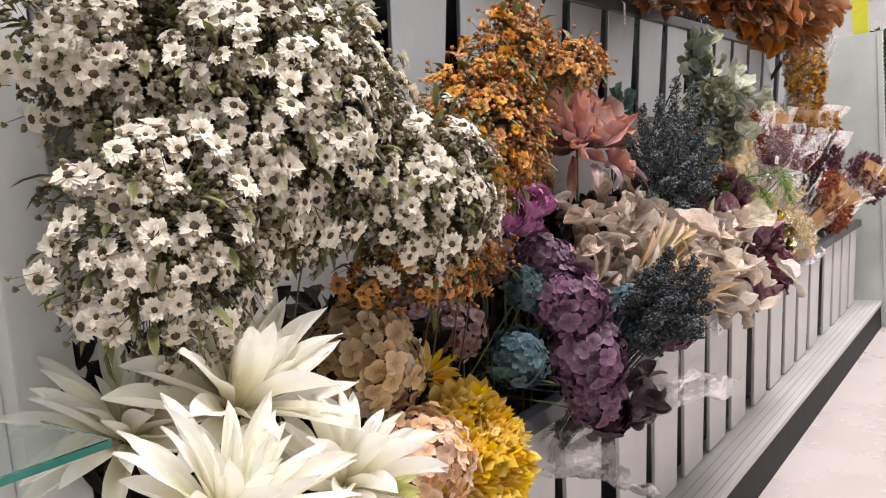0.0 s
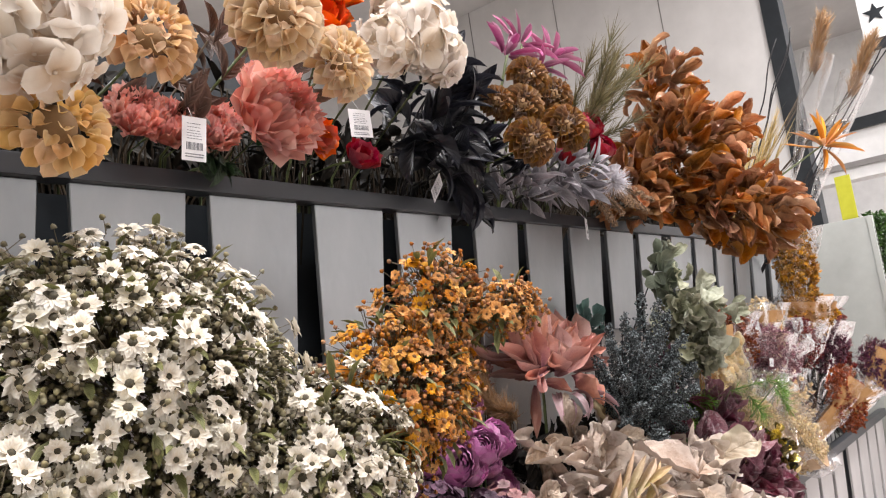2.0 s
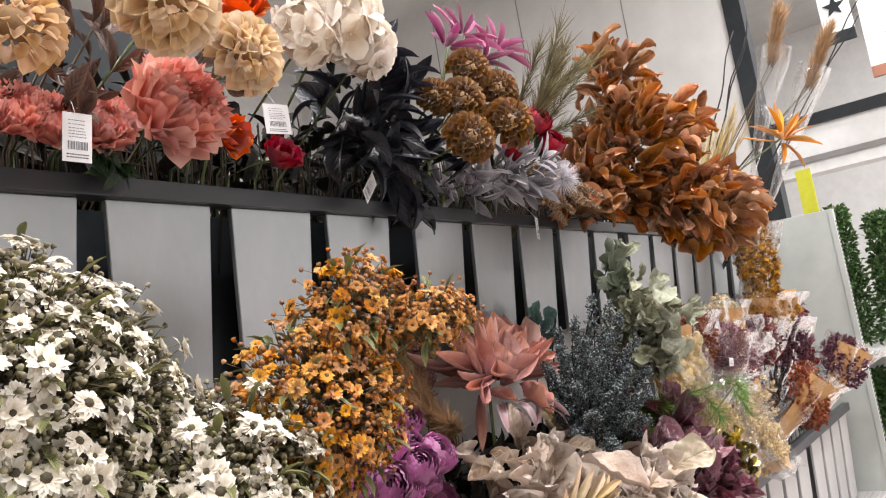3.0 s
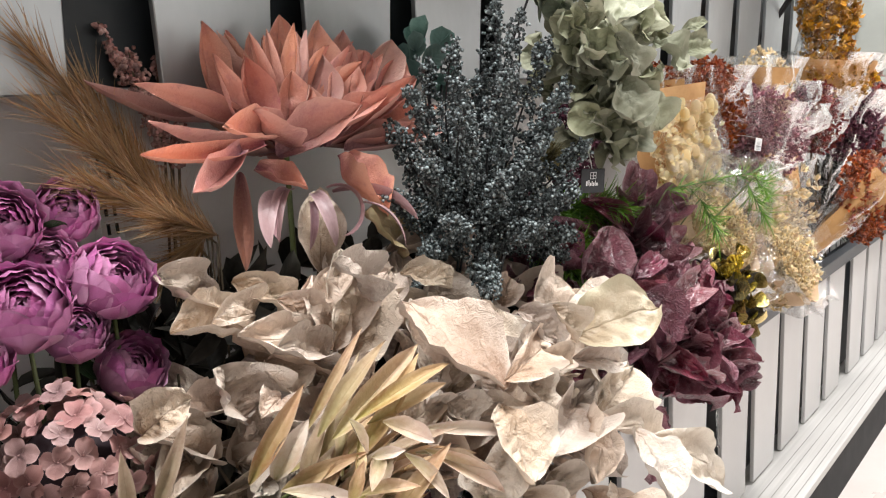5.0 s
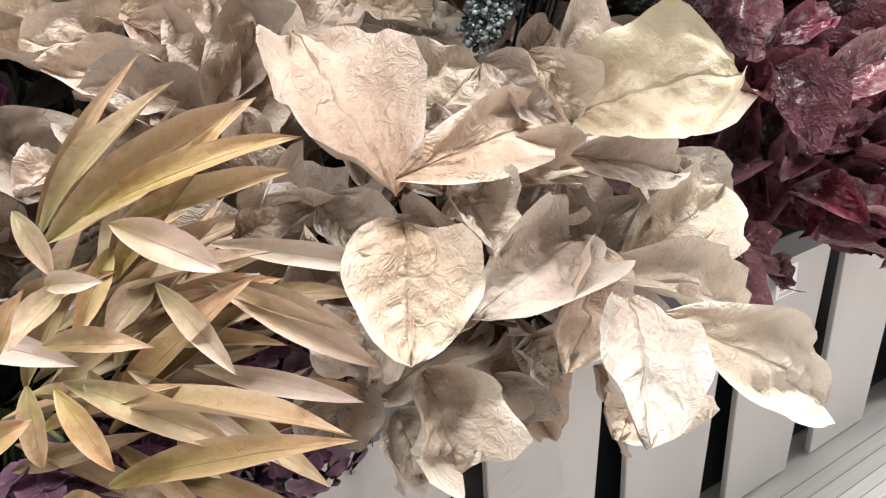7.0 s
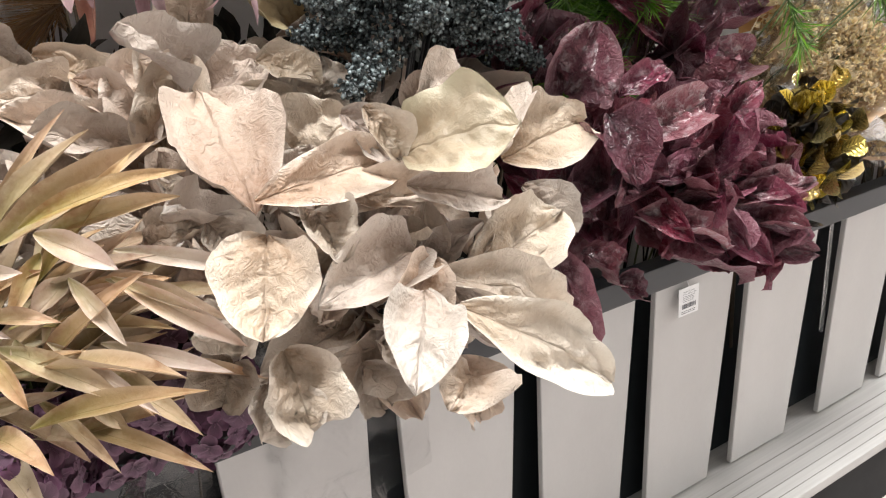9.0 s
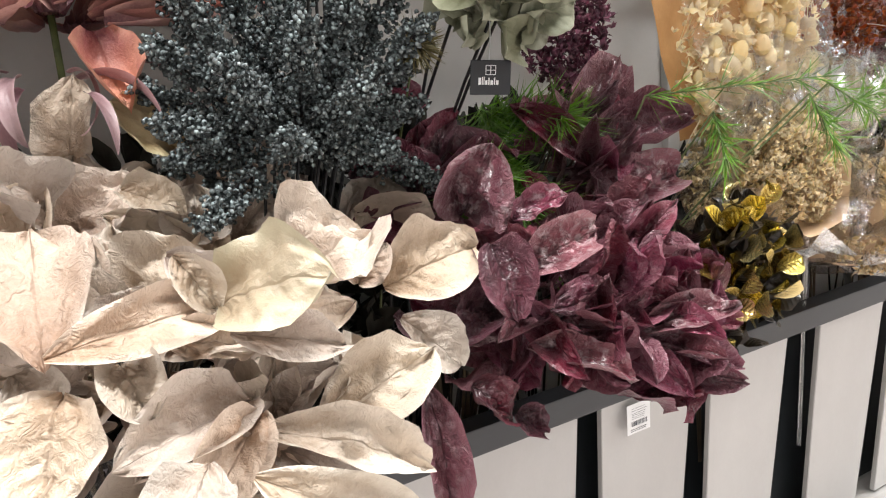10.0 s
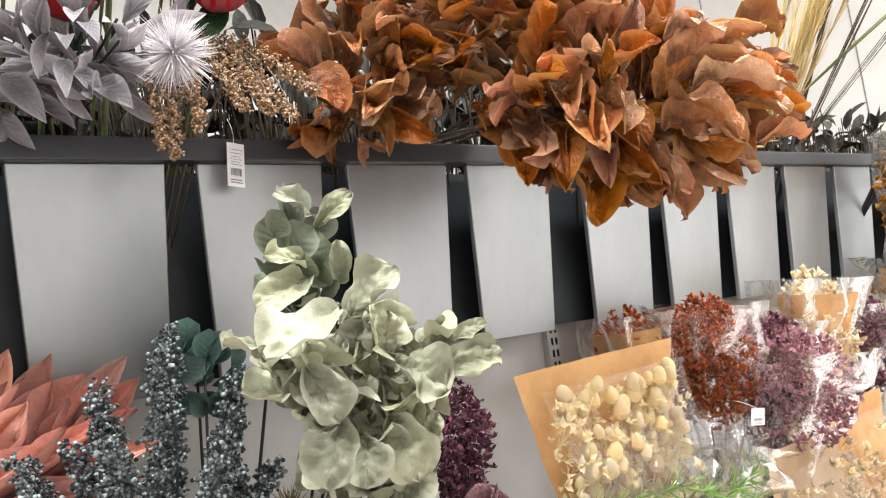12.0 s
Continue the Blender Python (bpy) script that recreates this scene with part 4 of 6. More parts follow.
set_leaf("rust", (3.079, 0.62, 1.639), (3.155, 0.58, 1.639), 0.060)
set_leaf("rust", (2.796, 0.74, 1.654), (2.857, 0.70, 1.584), 0.081)
set_leaf("rust", (2.920, 0.70, 1.636), (2.928, 0.66, 1.529), 0.055)
set_leaf("rust", (2.820, 0.74, 1.602), (2.786, 0.70, 1.534), 0.071)
set_leaf("rust", (2.752, 0.80, 1.673), (2.721, 0.76, 1.606), 0.049)
set_leaf("rust", (2.558, 0.90, 1.765), (2.559, 0.86, 1.673), 0.032)
set_leaf("rust", (2.603, 0.88, 1.879), (2.607, 0.84, 1.801), 0.073)
set_leaf("rust", (3.199, 0.70, 1.852), (3.288, 0.66, 1.866), 0.080)
set_leaf("rust", (2.840, 0.72, 1.677), (2.839, 0.68, 1.591), 0.037)
set_leaf("rust", (2.974, 0.68, 1.605), (3.017, 0.64, 1.604), 0.059)
set_leaf("rust", (3.003, 0.70, 1.724), (2.988, 0.66, 1.638), 0.041)
set_leaf("rust", (3.088, 0.64, 1.719), (3.166, 0.60, 1.668), 0.059)
set_leaf("rust", (3.048, 0.68, 1.748), (3.116, 0.64, 1.711), 0.059)
set_leaf("rust", (2.474, 0.92, 1.809), (2.507, 0.88, 1.740), 0.050)
set_leaf("rust", (2.856, 0.76, 1.845), (2.944, 0.72, 1.857), 0.085)

M_BROWNL = leaf_mat("brown_leaf", "5c4236", "38281f", "7c6250", 0.5, 0.3, 6, 0.3, 0.5)
leafy("brown_leaf_stem", "dull brown leaf stems between the upper dahlias", M_BROWNL, 0.085, 0.028,
      [((0.95, 0.93, 1.90), (0.10, 0.07, 0.10), 26), ((1.20, 1.02, 1.98), (0.16, 0.06, 0.10), 20), ((0.75, 1.0, 1.90), (0.14, 0.06, 0.12), 22)], (0.95, 1.25, UP_DECK), tips=3, n=7, m=2, curl=0.8, cup=0.5)
leafy("green_leaf_spray", "dark green leaf spray hanging over the upper rail", M_DKGREEN, 0.055, 0.024,
      [((1.02, 1.0, 1.745), (0.06, 0.03, 0.03), 16)], (1.02, 1.25, UP_DECK), stem=M_STEM_GREEN, tips=2, n=6, m=2, curl=0.6, cup=0.4, droop=0.7)

# willow-like long leaves
wl = thing("willow_leaf_bunch", "fan of long narrow straw-coloured willow leaves", "artificial foliage", (1.62, 0.98, LOW_DECK), "leaf bunches")
wl_meshes = [worn_leaf(0.10 + 0.01 * i, 0.019, M_STRAW, 500 + i, **NARROW) for i in range(6)]
OWNER["straw"] = wl
for root, n, main in (((1.74, 0.72, 0.95), 34, (0.8, -0.1, 0.25)), ((1.72, 0.66, 0.92), 26, (0.6, -0.40, -0.05))):
    for _ in range(n):
        p = Vector(root) + ball() * 0.05
        g = Vector(main) + ball() * 0.62
        part("leaf", R.choice(wl_meshes), wl, aim(p, g, Vector((0, -0.4, 0.8)) + ball() * 0.5, R.uniform(0.6, 1.1)))
    stems(wl, (1.62, 0.98, LOW_DECK), [Vector(root) + ball() * 0.05 for _ in range(5)], M_STEM_GREEN)
set_leaf("straw", (1.729, 0.720, 1.030), (1.799, 0.700, 1.118), 0.013)
set_leaf("straw", (1.729, 0.680, 1.032), (1.854, 0.680, 1.087), 0.030)
set_leaf("straw", (1.749, 0.670, 1.044), (1.866, 0.650, 1.068), 0.019)
set_leaf("straw", (1.764, 0.670, 1.035), (1.858, 0.650, 1.049), 0.017)
set_leaf("straw", (1.765, 0.700, 1.040), (1.838, 0.690, 1.063), 0.020)
set_leaf("straw", (1.756, 0.640, 1.046), (1.801, 0.620, 1.013), 0.024, "pale")
set_leaf("straw", (1.803, 0.640, 1.022), (1.901, 0.600, 0.988), 0.016, "pale")
set_leaf("straw", (1.793, 0.640, 1.002), (1.867, 0.600, 0.959), 0.018)
set_leaf("straw", (1.769, 0.630, 1.013), (1.792, 0.600, 0.964), 0.015, "pale")
set_leaf("straw", (1.780, 0.640, 0.955), (1.861, 0.600, 0.918), 0.016, "pale")
set_leaf("straw", (1.712, 0.630, 0.998), (1.756, 0.600, 0.994), 0.015)
set_leaf("straw", (1.716, 0.620, 0.981), (1.784, 0.580, 0.931), 0.021)
set_leaf("straw", (1.746, 0.630, 0.971), (1.801, 0.580, 0.915), 0.013, "pale")
set_leaf("straw", (1.701, 0.600, 0.995), (1.697, 0.590, 0.957), 0.013)
set_leaf("straw", (1.711, 0.600, 0.989), (1.724, 0.580, 0.949), 0.014)
set_leaf("straw", (1.729, 0.620, 1.028), (1.698, 0.600, 1.014), 0.016)
set_leaf("straw", (1.728, 0.620, 0.983), (1.731, 0.610, 0.962), 0.012)
set_leaf("straw", (1.773, 0.660, 1.003), (1.739, 0.640, 0.985), 0.020)
set_leaf("straw", (1.793, 0.670, 0.989), (1.755, 0.650, 0.975), 0.022)
set_leaf("straw", (1.720, 0.620, 1.031), (1.742, 0.600, 1.033), 0.012, "pale")
set_leaf("straw", (1.717, 0.640, 1.063), (1.725, 0.630, 1.030), 0.013)
set_leaf("straw", (1.759, 0.680, 1.020), (1.727, 0.660, 0.982), 0.016)
set_leaf("straw", (1.691, 0.620, 1.000), (1.711, 0.620, 1.032), 0.014)
set_leaf("straw", (1.824, 0.670, 0.973), (1.883, 0.640, 0.966), 0.015)
set_leaf("straw", (1.677, 0.580, 0.983), (1.699, 0.570, 0.994), 0.015)
set_leaf("straw", (1.763, 0.640, 0.915), (1.783, 0.620, 0.890), 0.016)
set_leaf("straw", (1.610, 0.800, 0.978), (1.647, 0.780, 1.065), 0.017)
set_leaf("straw", (1.588, 0.800, 0.978), (1.586, 0.790, 1.054), 0.017)
set_leaf("straw", (1.654, 0.660, 1.019), (1.726, 0.640, 0.977), 0.021, "pale")
set_leaf("straw", (1.726, 0.660, 0.977), (1.836, 0.640, 0.949), 0.018)
set_leaf("straw", (1.662, 0.720, 1.007), (1.720, 0.700, 1.084), 0.021)
set_leaf("straw", (1.683, 0.710, 1.005), (1.713, 0.690, 1.055), 0.025, "pale")
set_leaf("straw", (1.753, 0.680, 1.000), (1.833, 0.660, 1.086), 0.021)
set_leaf("straw", (1.728, 0.700, 1.030), (1.809, 0.680, 1.104), 0.020)
set_leaf("straw", (1.767, 0.660, 0.987), (1.838, 0.640, 0.991), 0.021)
set_leaf("straw", (1.796, 0.630, 1.006), (1.875, 0.600, 0.935), 0.021, "pale")


# big lotus-like flowers
M_WLOTUS = leaf_mat("white_petal", "f4f3ea", "dcd4a4", "f8f8f2", 0.55, 0.06, 4, 0.12, 0.2, 0.3, spot_col="dccf9c", thin=0.3)
M_WLOTUS_LIME = leaf_mat("lime_petal", "d6d69a", "b0ae5a", "e6e6c0", 0.55, 0.06, 4, 0.12, 0.2, 0.2)


def lotus(label, at, normal, r, mat, deck, width=0.30, rings=((9, 0.35, 1.2), (11, 0.62, 0.85), (13, 0.85, 0.5), (13, 1.0, 0.12), (9, 1.0, -0.35)), base=None, name="lotus_flower", group="large flowers", up=0.25):
    b = base or (at[0], max(at[1] + 0.08, 1.0), deck)
    th = thing(name, label, "artificial flower", b, group)
    w = Vector(normal).normalized()
    e1 = w.orthogonal().normalized()
    e2 = w.cross(e1)
    ms = leaf_set(mat, r, r * width, 6, n=9, m=3, rough=0.10, wave=0.05, curl=up, cup=1.0, point=0.75, peak=0.5, base=0.45)
    for n, size, lift in rings:
        a0 = R.uniform(0, 6)
        for i in range(n):
            a = a0 + 2 * math.pi * (i + R.uniform(-0.25, 0.25)) / n
            d = e1 * math.cos(a) + e2 * math.sin(a)
            g = d * math.cos(lift) + w * math.sin(lift) + ball() * 0.22
            p = Vector(at) + d * 0.015 - w * (0.02 * (1 - lift))
            part("petal", R.choice(ms), th, aim(p, g, w * 1.0 - d * 0.4, size * R.uniform(0.88, 1.1)))
    stems(th, b, [at], M_STEM_GREEN, 0.005, 0.05)
    return th


WL_RINGS = ((6, 0.65, 1.4), (8, 0.85, 1.15), (10, 1.0, 0.9), (10, 1.0, 0.55), (8, 1.0, 0.1))
lotus("giant dusty-pink lotus dahlia bloom with long fleshy petals", (1.985, 1.02, 1.30), (0.12, 0.1, 1.0), 0.175, M_LOTUS, LOW_DECK, 0.17, ((8, 0.62, 1.45), (12, 0.80, 1.25), (12, 0.92, 1.0)), up=-0.4)
OWNER["lotus"] = bpy.data.objects["lotus_flower"]
set_leaf("lotus", (1.894, 1.020, 1.335), (1.903, 1.060, 1.466), 0.045)
set_leaf("lotus", (1.923, 1.030, 1.334), (1.939, 1.060, 1.456), 0.047)
set_leaf("lotus", (1.950, 1.030, 1.336), (1.969, 1.050, 1.450), 0.056)
set_leaf("lotus", (1.985, 1.020, 1.330), (2.016, 1.040, 1.476), 0.081)
set_leaf("lotus", (2.031, 1.020, 1.335), (2.085, 1.040, 1.471), 0.065)
set_leaf("lotus", (2.079, 1.020, 1.333), (2.134, 1.040, 1.458), 0.068)
set_leaf("lotus", (2.109, 1.010, 1.334), (2.166, 1.030, 1.428), 0.071)
set_leaf("lotus", (2.116, 1.000, 1.325), (2.217, 1.020, 1.443), 0.069)
set_leaf("lotus", (2.138, 1.000, 1.319), (2.228, 1.010, 1.414), 0.064)
set_leaf("lotus", (1.904, 0.990, 1.314), (1.874, 1.000, 1.418), 0.046)
set_leaf("lotus", (1.923, 0.980, 1.309), (1.912, 0.990, 1.414), 0.062)
set_leaf("lotus", (1.959, 0.980, 1.306), (1.978, 0.980, 1.394), 0.070)
set_leaf("lotus", (1.998, 0.980, 1.307), (2.039, 0.990, 1.418), 0.069)
set_leaf("lotus", (1.990, 0.960, 1.299), (1.979, 0.950, 1.372), 0.058)
set_leaf("lotus", (2.041, 0.970, 1.307), (2.096, 0.980, 1.405), 0.071)
set_leaf("lotus", (2.085, 0.970, 1.308), (2.212, 0.970, 1.375), 0.056)
set_leaf("lotus", (1.899, 0.950, 1.302), (1.696, 0.890, 1.300), 0.036)
set_leaf("lotus", (1.905, 0.980, 1.310), (1.733, 0.930, 1.334), 0.029)
set_leaf("lotus", (1.939, 1.000, 1.316), (1.773, 1.020, 1.385), 0.041)
set_leaf("lotus", (1.940, 1.060, 1.339), (1.738, 1.070, 1.391), 0.033)
set_leaf("lotus", (1.865, 0.950, 1.298), (1.738, 0.870, 1.256), 0.041)
set_leaf("lotus", (1.877, 0.980, 1.270), (1.880, 1.000, 1.140), 0.034)
set_leaf("lotus", (1.903, 0.930, 1.311), (1.792, 0.880, 1.324), 0.050)
set_leaf("lotus", (1.899, 0.930, 1.287), (1.994, 0.870, 1.337), 0.069)
set_leaf("lotus", (1.934, 0.940, 1.288), (1.852, 0.900, 1.341), 0.056)
set_leaf("lotus", (2.029, 0.950, 1.283), (2.209, 0.920, 1.294), 0.052)
set_leaf("lotus", (2.085, 0.970, 1.312), (2.233, 0.950, 1.329), 0.041)
set_leaf("lotus", (2.018, 0.950, 1.277), (2.028, 0.880, 1.192), 0.096)
set_leaf("lotus", (1.982, 0.950, 1.306), (2.109, 0.930, 1.355), 0.048)
set_leaf("lotus", (1.877, 0.950, 1.272), (1.916, 0.900, 1.242), 0.045)
for i in range(12):
    a = -0.7 + 2.6 * i / 11
    d = Vector((math.cos(a), math.sin(a), 0))
    foot = Vector((1.99, 1.0, 1.29)) + d * 0.04
    set_leaf("lotus", foot, foot + d * R.uniform(0.12, 0.16) + Vector((0, 0, R.uniform(-0.02, 0.14))), 0.05)
M_RIBBON = leaf_mat("mauve_ribbon", "9c7c80", "6c4c52", "b89a9c", 0.4, 0.15, 3, 0.1, 0.2, 0.2)
pink = OWNER["lotus"]
for i in range(9):
    a = -3.1 + 3.0 * R.random()
    d = Vector((math.cos(a), math.sin(a), R.uniform(-0.4, 0.5)))
    me = Geo().add(blade(R.uniform(0.08, 0.13), R.uniform(0.012, 0.020), 16, 2, 0.4, 0.8, 0.4, R.uniform(1.2, 5.0), twist=R.uniform(-2, 2), base=0.6)).mesh("ribbon_petal", [M_RIBBON])
    part("ribbon_petal", me, pink, aim(Vector((1.965, 0.97, 1.22)) + d * R.uniform(0.03, 0.10), d, Vector((0, 0, 1)) + ball() * 0.7), "curled mauve ribbon petal" if i == 0 else "")
lotus("large white lotus bloom with pointed petals", (0.59, 0.80, 1.0), (0.2, -0.5, 1), 0.16, M_WLOTUS, LOW_DECK, 0.21, WL_RINGS)
lotus("large white lotus bloom with pointed petals", (0.51, 0.92, 0.97), (-0.3, -0.5, 1), 0.14, M_WLOTUS, LOW_DECK, 0.21, WL_RINGS, base=(0.44, 1.12, LOW_DECK))
lotus("large white lotus bloom with pointed petals", (0.46, 0.66, 0.93), (0.1, -0.5, 1), 0.13, M_WLOTUS, LOW_DECK, 0.21, WL_RINGS, base=(0.48, 1.04, LOW_DECK))
lotus("large white lotus bloom with pointed petals", (0.665, 0.70, 0.89), (0.3, -0.3, 1), 0.12, M_WLOTUS, LOW_DECK, 0.21, WL_RINGS, base=(0.62, 1.06, LOW_DECK))
lotus("pale lime dahlia beside white lotus", (0.72, 0.70, 0.86), (0.1, -0.7, 0.8), 0.06, M_WLOTUS_LIME, LOW_DECK, base=(0.78, 1.06, LOW_DECK))


# round blooms: lists of (name, mesh, pose) that are set as parts
CACHE = {}


def kept(key, make):
    if key not in CACHE:
        CACHE[key] = make()
    return CACHE[key]


def shell_petal(mat, open_to, half, flare, seed):
    """A petal bent round a unit ball from its foot up to open_to (radians from the pole), half wide in azimuth."""
    def make():
        vs, fs, uvs = [], [], []
        n, m = 7, 3
        rnd = random.Random(seed)
        ph = rnd.uniform(0, 6)
        for i in range(n + 1):
            v = i / n
            pol = 2.7 + (open_to - 2.7) * v
            wide = half * (0.35 + 0.65 * math.sin(min(v * 1.25, 1.0) * math.pi / 2)) * (1.0 if v < 0.8 else 1.0 - 1.6 * (v - 0.8))
            for j in range(-m, m + 1):
                q = j / m
                az = math.pi / 2 + wide * q
                drop = 0.22 * q * q * v
                ro = 1.0 + flare * v ** 5 + (0.04 + 0.25 * flare) * math.sin(ph + 7 * q + 3 * v) * v * v + 0.05 * q * q * v
                p2 = pol + drop
                vs.append((ro * math.sin(p2) * math.cos(az), ro * math.sin(p2) * math.sin(az), ro * math.cos(p2)))
                uvs.append((0.5 + q / 2, v))
        c = 2 * m + 1
        for i in range(n):
            for j in range(c - 1):
                k = i * c + j
                fs.append((k + 1, k, k + c, k + c + 1))
        return Geo().add((vs, fs, uvs)).mesh("petal", [mat])
    return kept(("shell", mat.name, round(open_to, 2), round(half, 2), round(flare, 2), seed), make)


def cup_bloom(r, mats, layers, seed):
    """Petals wrapped round one another; layers of (count, radius share, opening in radians, flare)."""
    rnd = random.Random(seed)
    out = []
    for n, size, open_to, flare in layers:
        a0 = rnd.uniform(0, 6)
        for i in range(n):
            half = (1.55 if n < 8 else 1.25) * math.pi / n
            me = shell_petal(mats[0], open_to, half, flare, i % 3)
            s = r * size * rnd.uniform(0.96, 1.06)
            out.append(("petal", me, Matrix.Rotation(a0 + 2 * math.pi * (i + rnd.uniform(-0.12, 0.12)) / n, 4, "Z") @ Matrix.Rotation(rnd.uniform(-0.09, 0.09), 4, "X") @ Matrix.Scale(s, 4)))
    return out


def petal_kind(mat, width, cup, curl, i, wave=0.03):
    return kept(("petal", mat.name, width, cup, curl, i), lambda: Geo().add(blade(1.0, width, 6, 2, 0.62, 0.42, cup * (0.7 + 0.25 * i), curl * (0.5 + 0.4 * i), wave, base=0.4, rough=0.10, seed=i + 3)).mesh("petal", [mat]))


def core(mat, r, flat=0.9):
    return ("core", kept(("core", mat.name), lambda: Geo().add(dome(1.0, 1.0, 10, 4)).mesh("core", [mat])), Matrix.Diagonal((r, r, r * flat, 1)))


def globe_bloom(r, mats, n, seed, size=0.42, width=0.85, cup=1.0, flat=0.9, top=-0.35):
    """A ball of cupped petals in a golden spiral, as a dahlia or mum has."""
    rnd = random.Random(seed)
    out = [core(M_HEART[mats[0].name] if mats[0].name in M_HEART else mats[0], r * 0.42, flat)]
    for i in range(n):
        z = 1 - (1 - top) * (i + 0.5) / n
        a = i * 2.39996
        s = math.sqrt(max(1 - z * z, 0))
        d = Vector((s * math.cos(a), s * math.sin(a), z))
        t = Vector((math.cos(a), math.sin(a), 0))
        k = size * (0.45 + 0.75 * (i / n) ** 0.7) * rnd.uniform(0.85, 1.15)
        p = Vector((d.x, d.y, d.z * flat)) * r * (1.02 - k)
        q = d + t * 0.15 + Vector((rnd.uniform(-0.2, 0.2), rnd.uniform(-0.2, 0.2), 0))
        out.append(("petal", petal_kind(mats[0], width, cup, 0.5, i % 3), aim(p, q, Vector((0, 0, 1.2)) - t * 0.6, r * k)))
    return out


def floret(mat, i):
    def make():
        g = Geo()
        rnd = random.Random(i)
        for k in range(4):
            w = k * math.pi / 2 + rnd.uniform(-0.2, 0.2)
            g.add(blade(rnd.uniform(0.85, 1.15), 1.05, 6, 3, 0.58, 0.5, -0.15 + 0.5 * rnd.random(), rnd.uniform(0.2, 1.0), 0.05, base=0.25, rough=0.05, seed=i * 4 + k), aim((0, 0, 0), (math.cos(w), math.sin(w), rnd.uniform(0.1, 0.7))))
        g.add(dome(0.1, 0.1, 5, 2))
        return g.mesh("floret", [mat])
    return kept(("floret", mat.name, i), make)


def hydrangea_bloom(r, mats, n, seed, petal=0.24, flat=0.9, low=-0.6):
    """A ball of four-petalled florets."""
    rnd = random.Random(seed)
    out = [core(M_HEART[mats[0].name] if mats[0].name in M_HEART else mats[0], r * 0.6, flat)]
    for i in range(n):
        z = 1 - (1 - low) * (i + 0.5) / n
        a = i * 2.39996 + rnd.uniform(-0.1, 0.1)
        s = math.sqrt(max(1 - z * z, 0))
        d = Vector((s * math.cos(a), s * math.sin(a), z))
        rr = r * rnd.uniform(0.70, 1.0)
        p = Vector((d.x * rr, d.y * rr, d.z * rr * flat))
        d = (d + Vector((rnd.uniform(-0.3, 0.3), rnd.uniform(-0.3, 0.3), rnd.uniform(-0.3, 0.3)))).normalized()
        out.append(("floret", floret(mats[0], i % 5), aim(p, d.orthogonal(), d, r * petal * rnd.uniform(0.85, 1.15)) @ Matrix.Rotation(rnd.uniform(0, 6), 4, "Z")))
    return out


RANUN = ((3, 0.24, 0.22, 0.0), (4, 0.36, 0.32, 0.0), (4, 0.48, 0.42, 0.0), (5, 0.60, 0.52, 0.02), (5, 0.71, 0.62, 0.02), (6, 0.82, 0.74, 0.03), (6, 0.92, 0.86, 0.04), (6, 1.0, 1.0, 0.07))
PEONY = ((5, 0.35, 0.25, 0.3), (8, 0.48, 0.35, 0.4), (10, 0.60, 0.5, 0.4), (11, 0.72, 0.65, 0.4), (11, 0.82, 0.85, 0.4), (10, 0.92, 1.05, 0.4), (9, 1.0, 1.3, 0.35), (7, 1.05, 1.6, 0.3))
POPPY = ((4, 0.6, 0.7, 0.25), (5, 0.85, 0.95, 0.35), (5, 1.0, 1.2, 0.4))


def bloom(name, label, head, at, normal, deck, leaf=None, base=None, group="", stem=M_STEM_GREEN, leaves=0, scale=1.0, cat="artificial flower"):
    b = base or (at[0] + R.uniform(-0.03, 0.03), max(at[1] + 0.1, 1.0 if deck == LOW_DECK else 1.2) + R.uniform(0, 0.06), deck)
    th = thing(name, label, cat, b, group)
    n = Vector(normal).normalized()
    f = aim(at, n.orthogonal(), n, scale) @ Matrix.Rotation(R.uniform(0, 6), 4, "Z")
    for nm, me, m in head:
        part(nm, me, th, f @ m)
    stems(th, b, [Vector(at) - n * 0.01], stem, 0.003, 0.06)
    for _ in range(leaves):
        p = Vector(at) - n * R.uniform(0.02, 0.06) + ball() * 0.03
        part("leaf", R.choice(leaf), th, aim(p, ball() + Vector((0, -0.3, -0.3)), (0, -0.5, 0.8), R.uniform(0.7, 1.1)))
    return th


GREEN_LEAVES = leaf_set(M_DKGREEN, 0.07, 0.035, 4, n=6, m=2, curl=0.6, cup=0.4)
P_CREAM = leaf_mat("cream_petal", "ead2ac", "b8905c", "f2e2c8", 0.6, 0.10, 3, 0.15, 0.2, 0.2, thin=0.3)
P_TAN = leaf_mat("tan_petal", "e4c090", "a87a48", "eed4ac", 0.6, 0.10, 3, 0.15, 0.2, 0.2, thin=0.3)
P_AMBER = leaf_mat("amber_petal", "e4bc80", "b08a50", "eed2a0", 0.6, 0.10, 3, 0.15, 0.2, 0.2, thin=0.3)
P_SALMON = leaf_mat("salmon_petal", "f6b2a2", "e08a7c", "fad2c6", 0.55, 0.14, 3, 0.12, 0.2, 0.2, thin=0.35)
P_WHITE = leaf_mat("ivory_petal", "efe6d8", "cdb496", "f4efe8", 0.6, 0.06, 3, 0.1, 0.2, 0.15, thin=0.3)
P_RED = leaf_mat("red_petal", "a8182c", "5e0c18", "c22a3c", 0.5, 0.16, 3, 0.1, 0.2, 0.2)
P_ORANGE = leaf_mat("orange_petal", "e4601c", "a83410", "ee8a34", 0.55, 0.16, 3, 0.1, 0.2, 0.2)
P_BROWN = leaf_mat("bronze_petal", "8a6440", "4c3024", "b08a54", 0.6, 0.2, 3, 0.15, 0.2, 0.3)
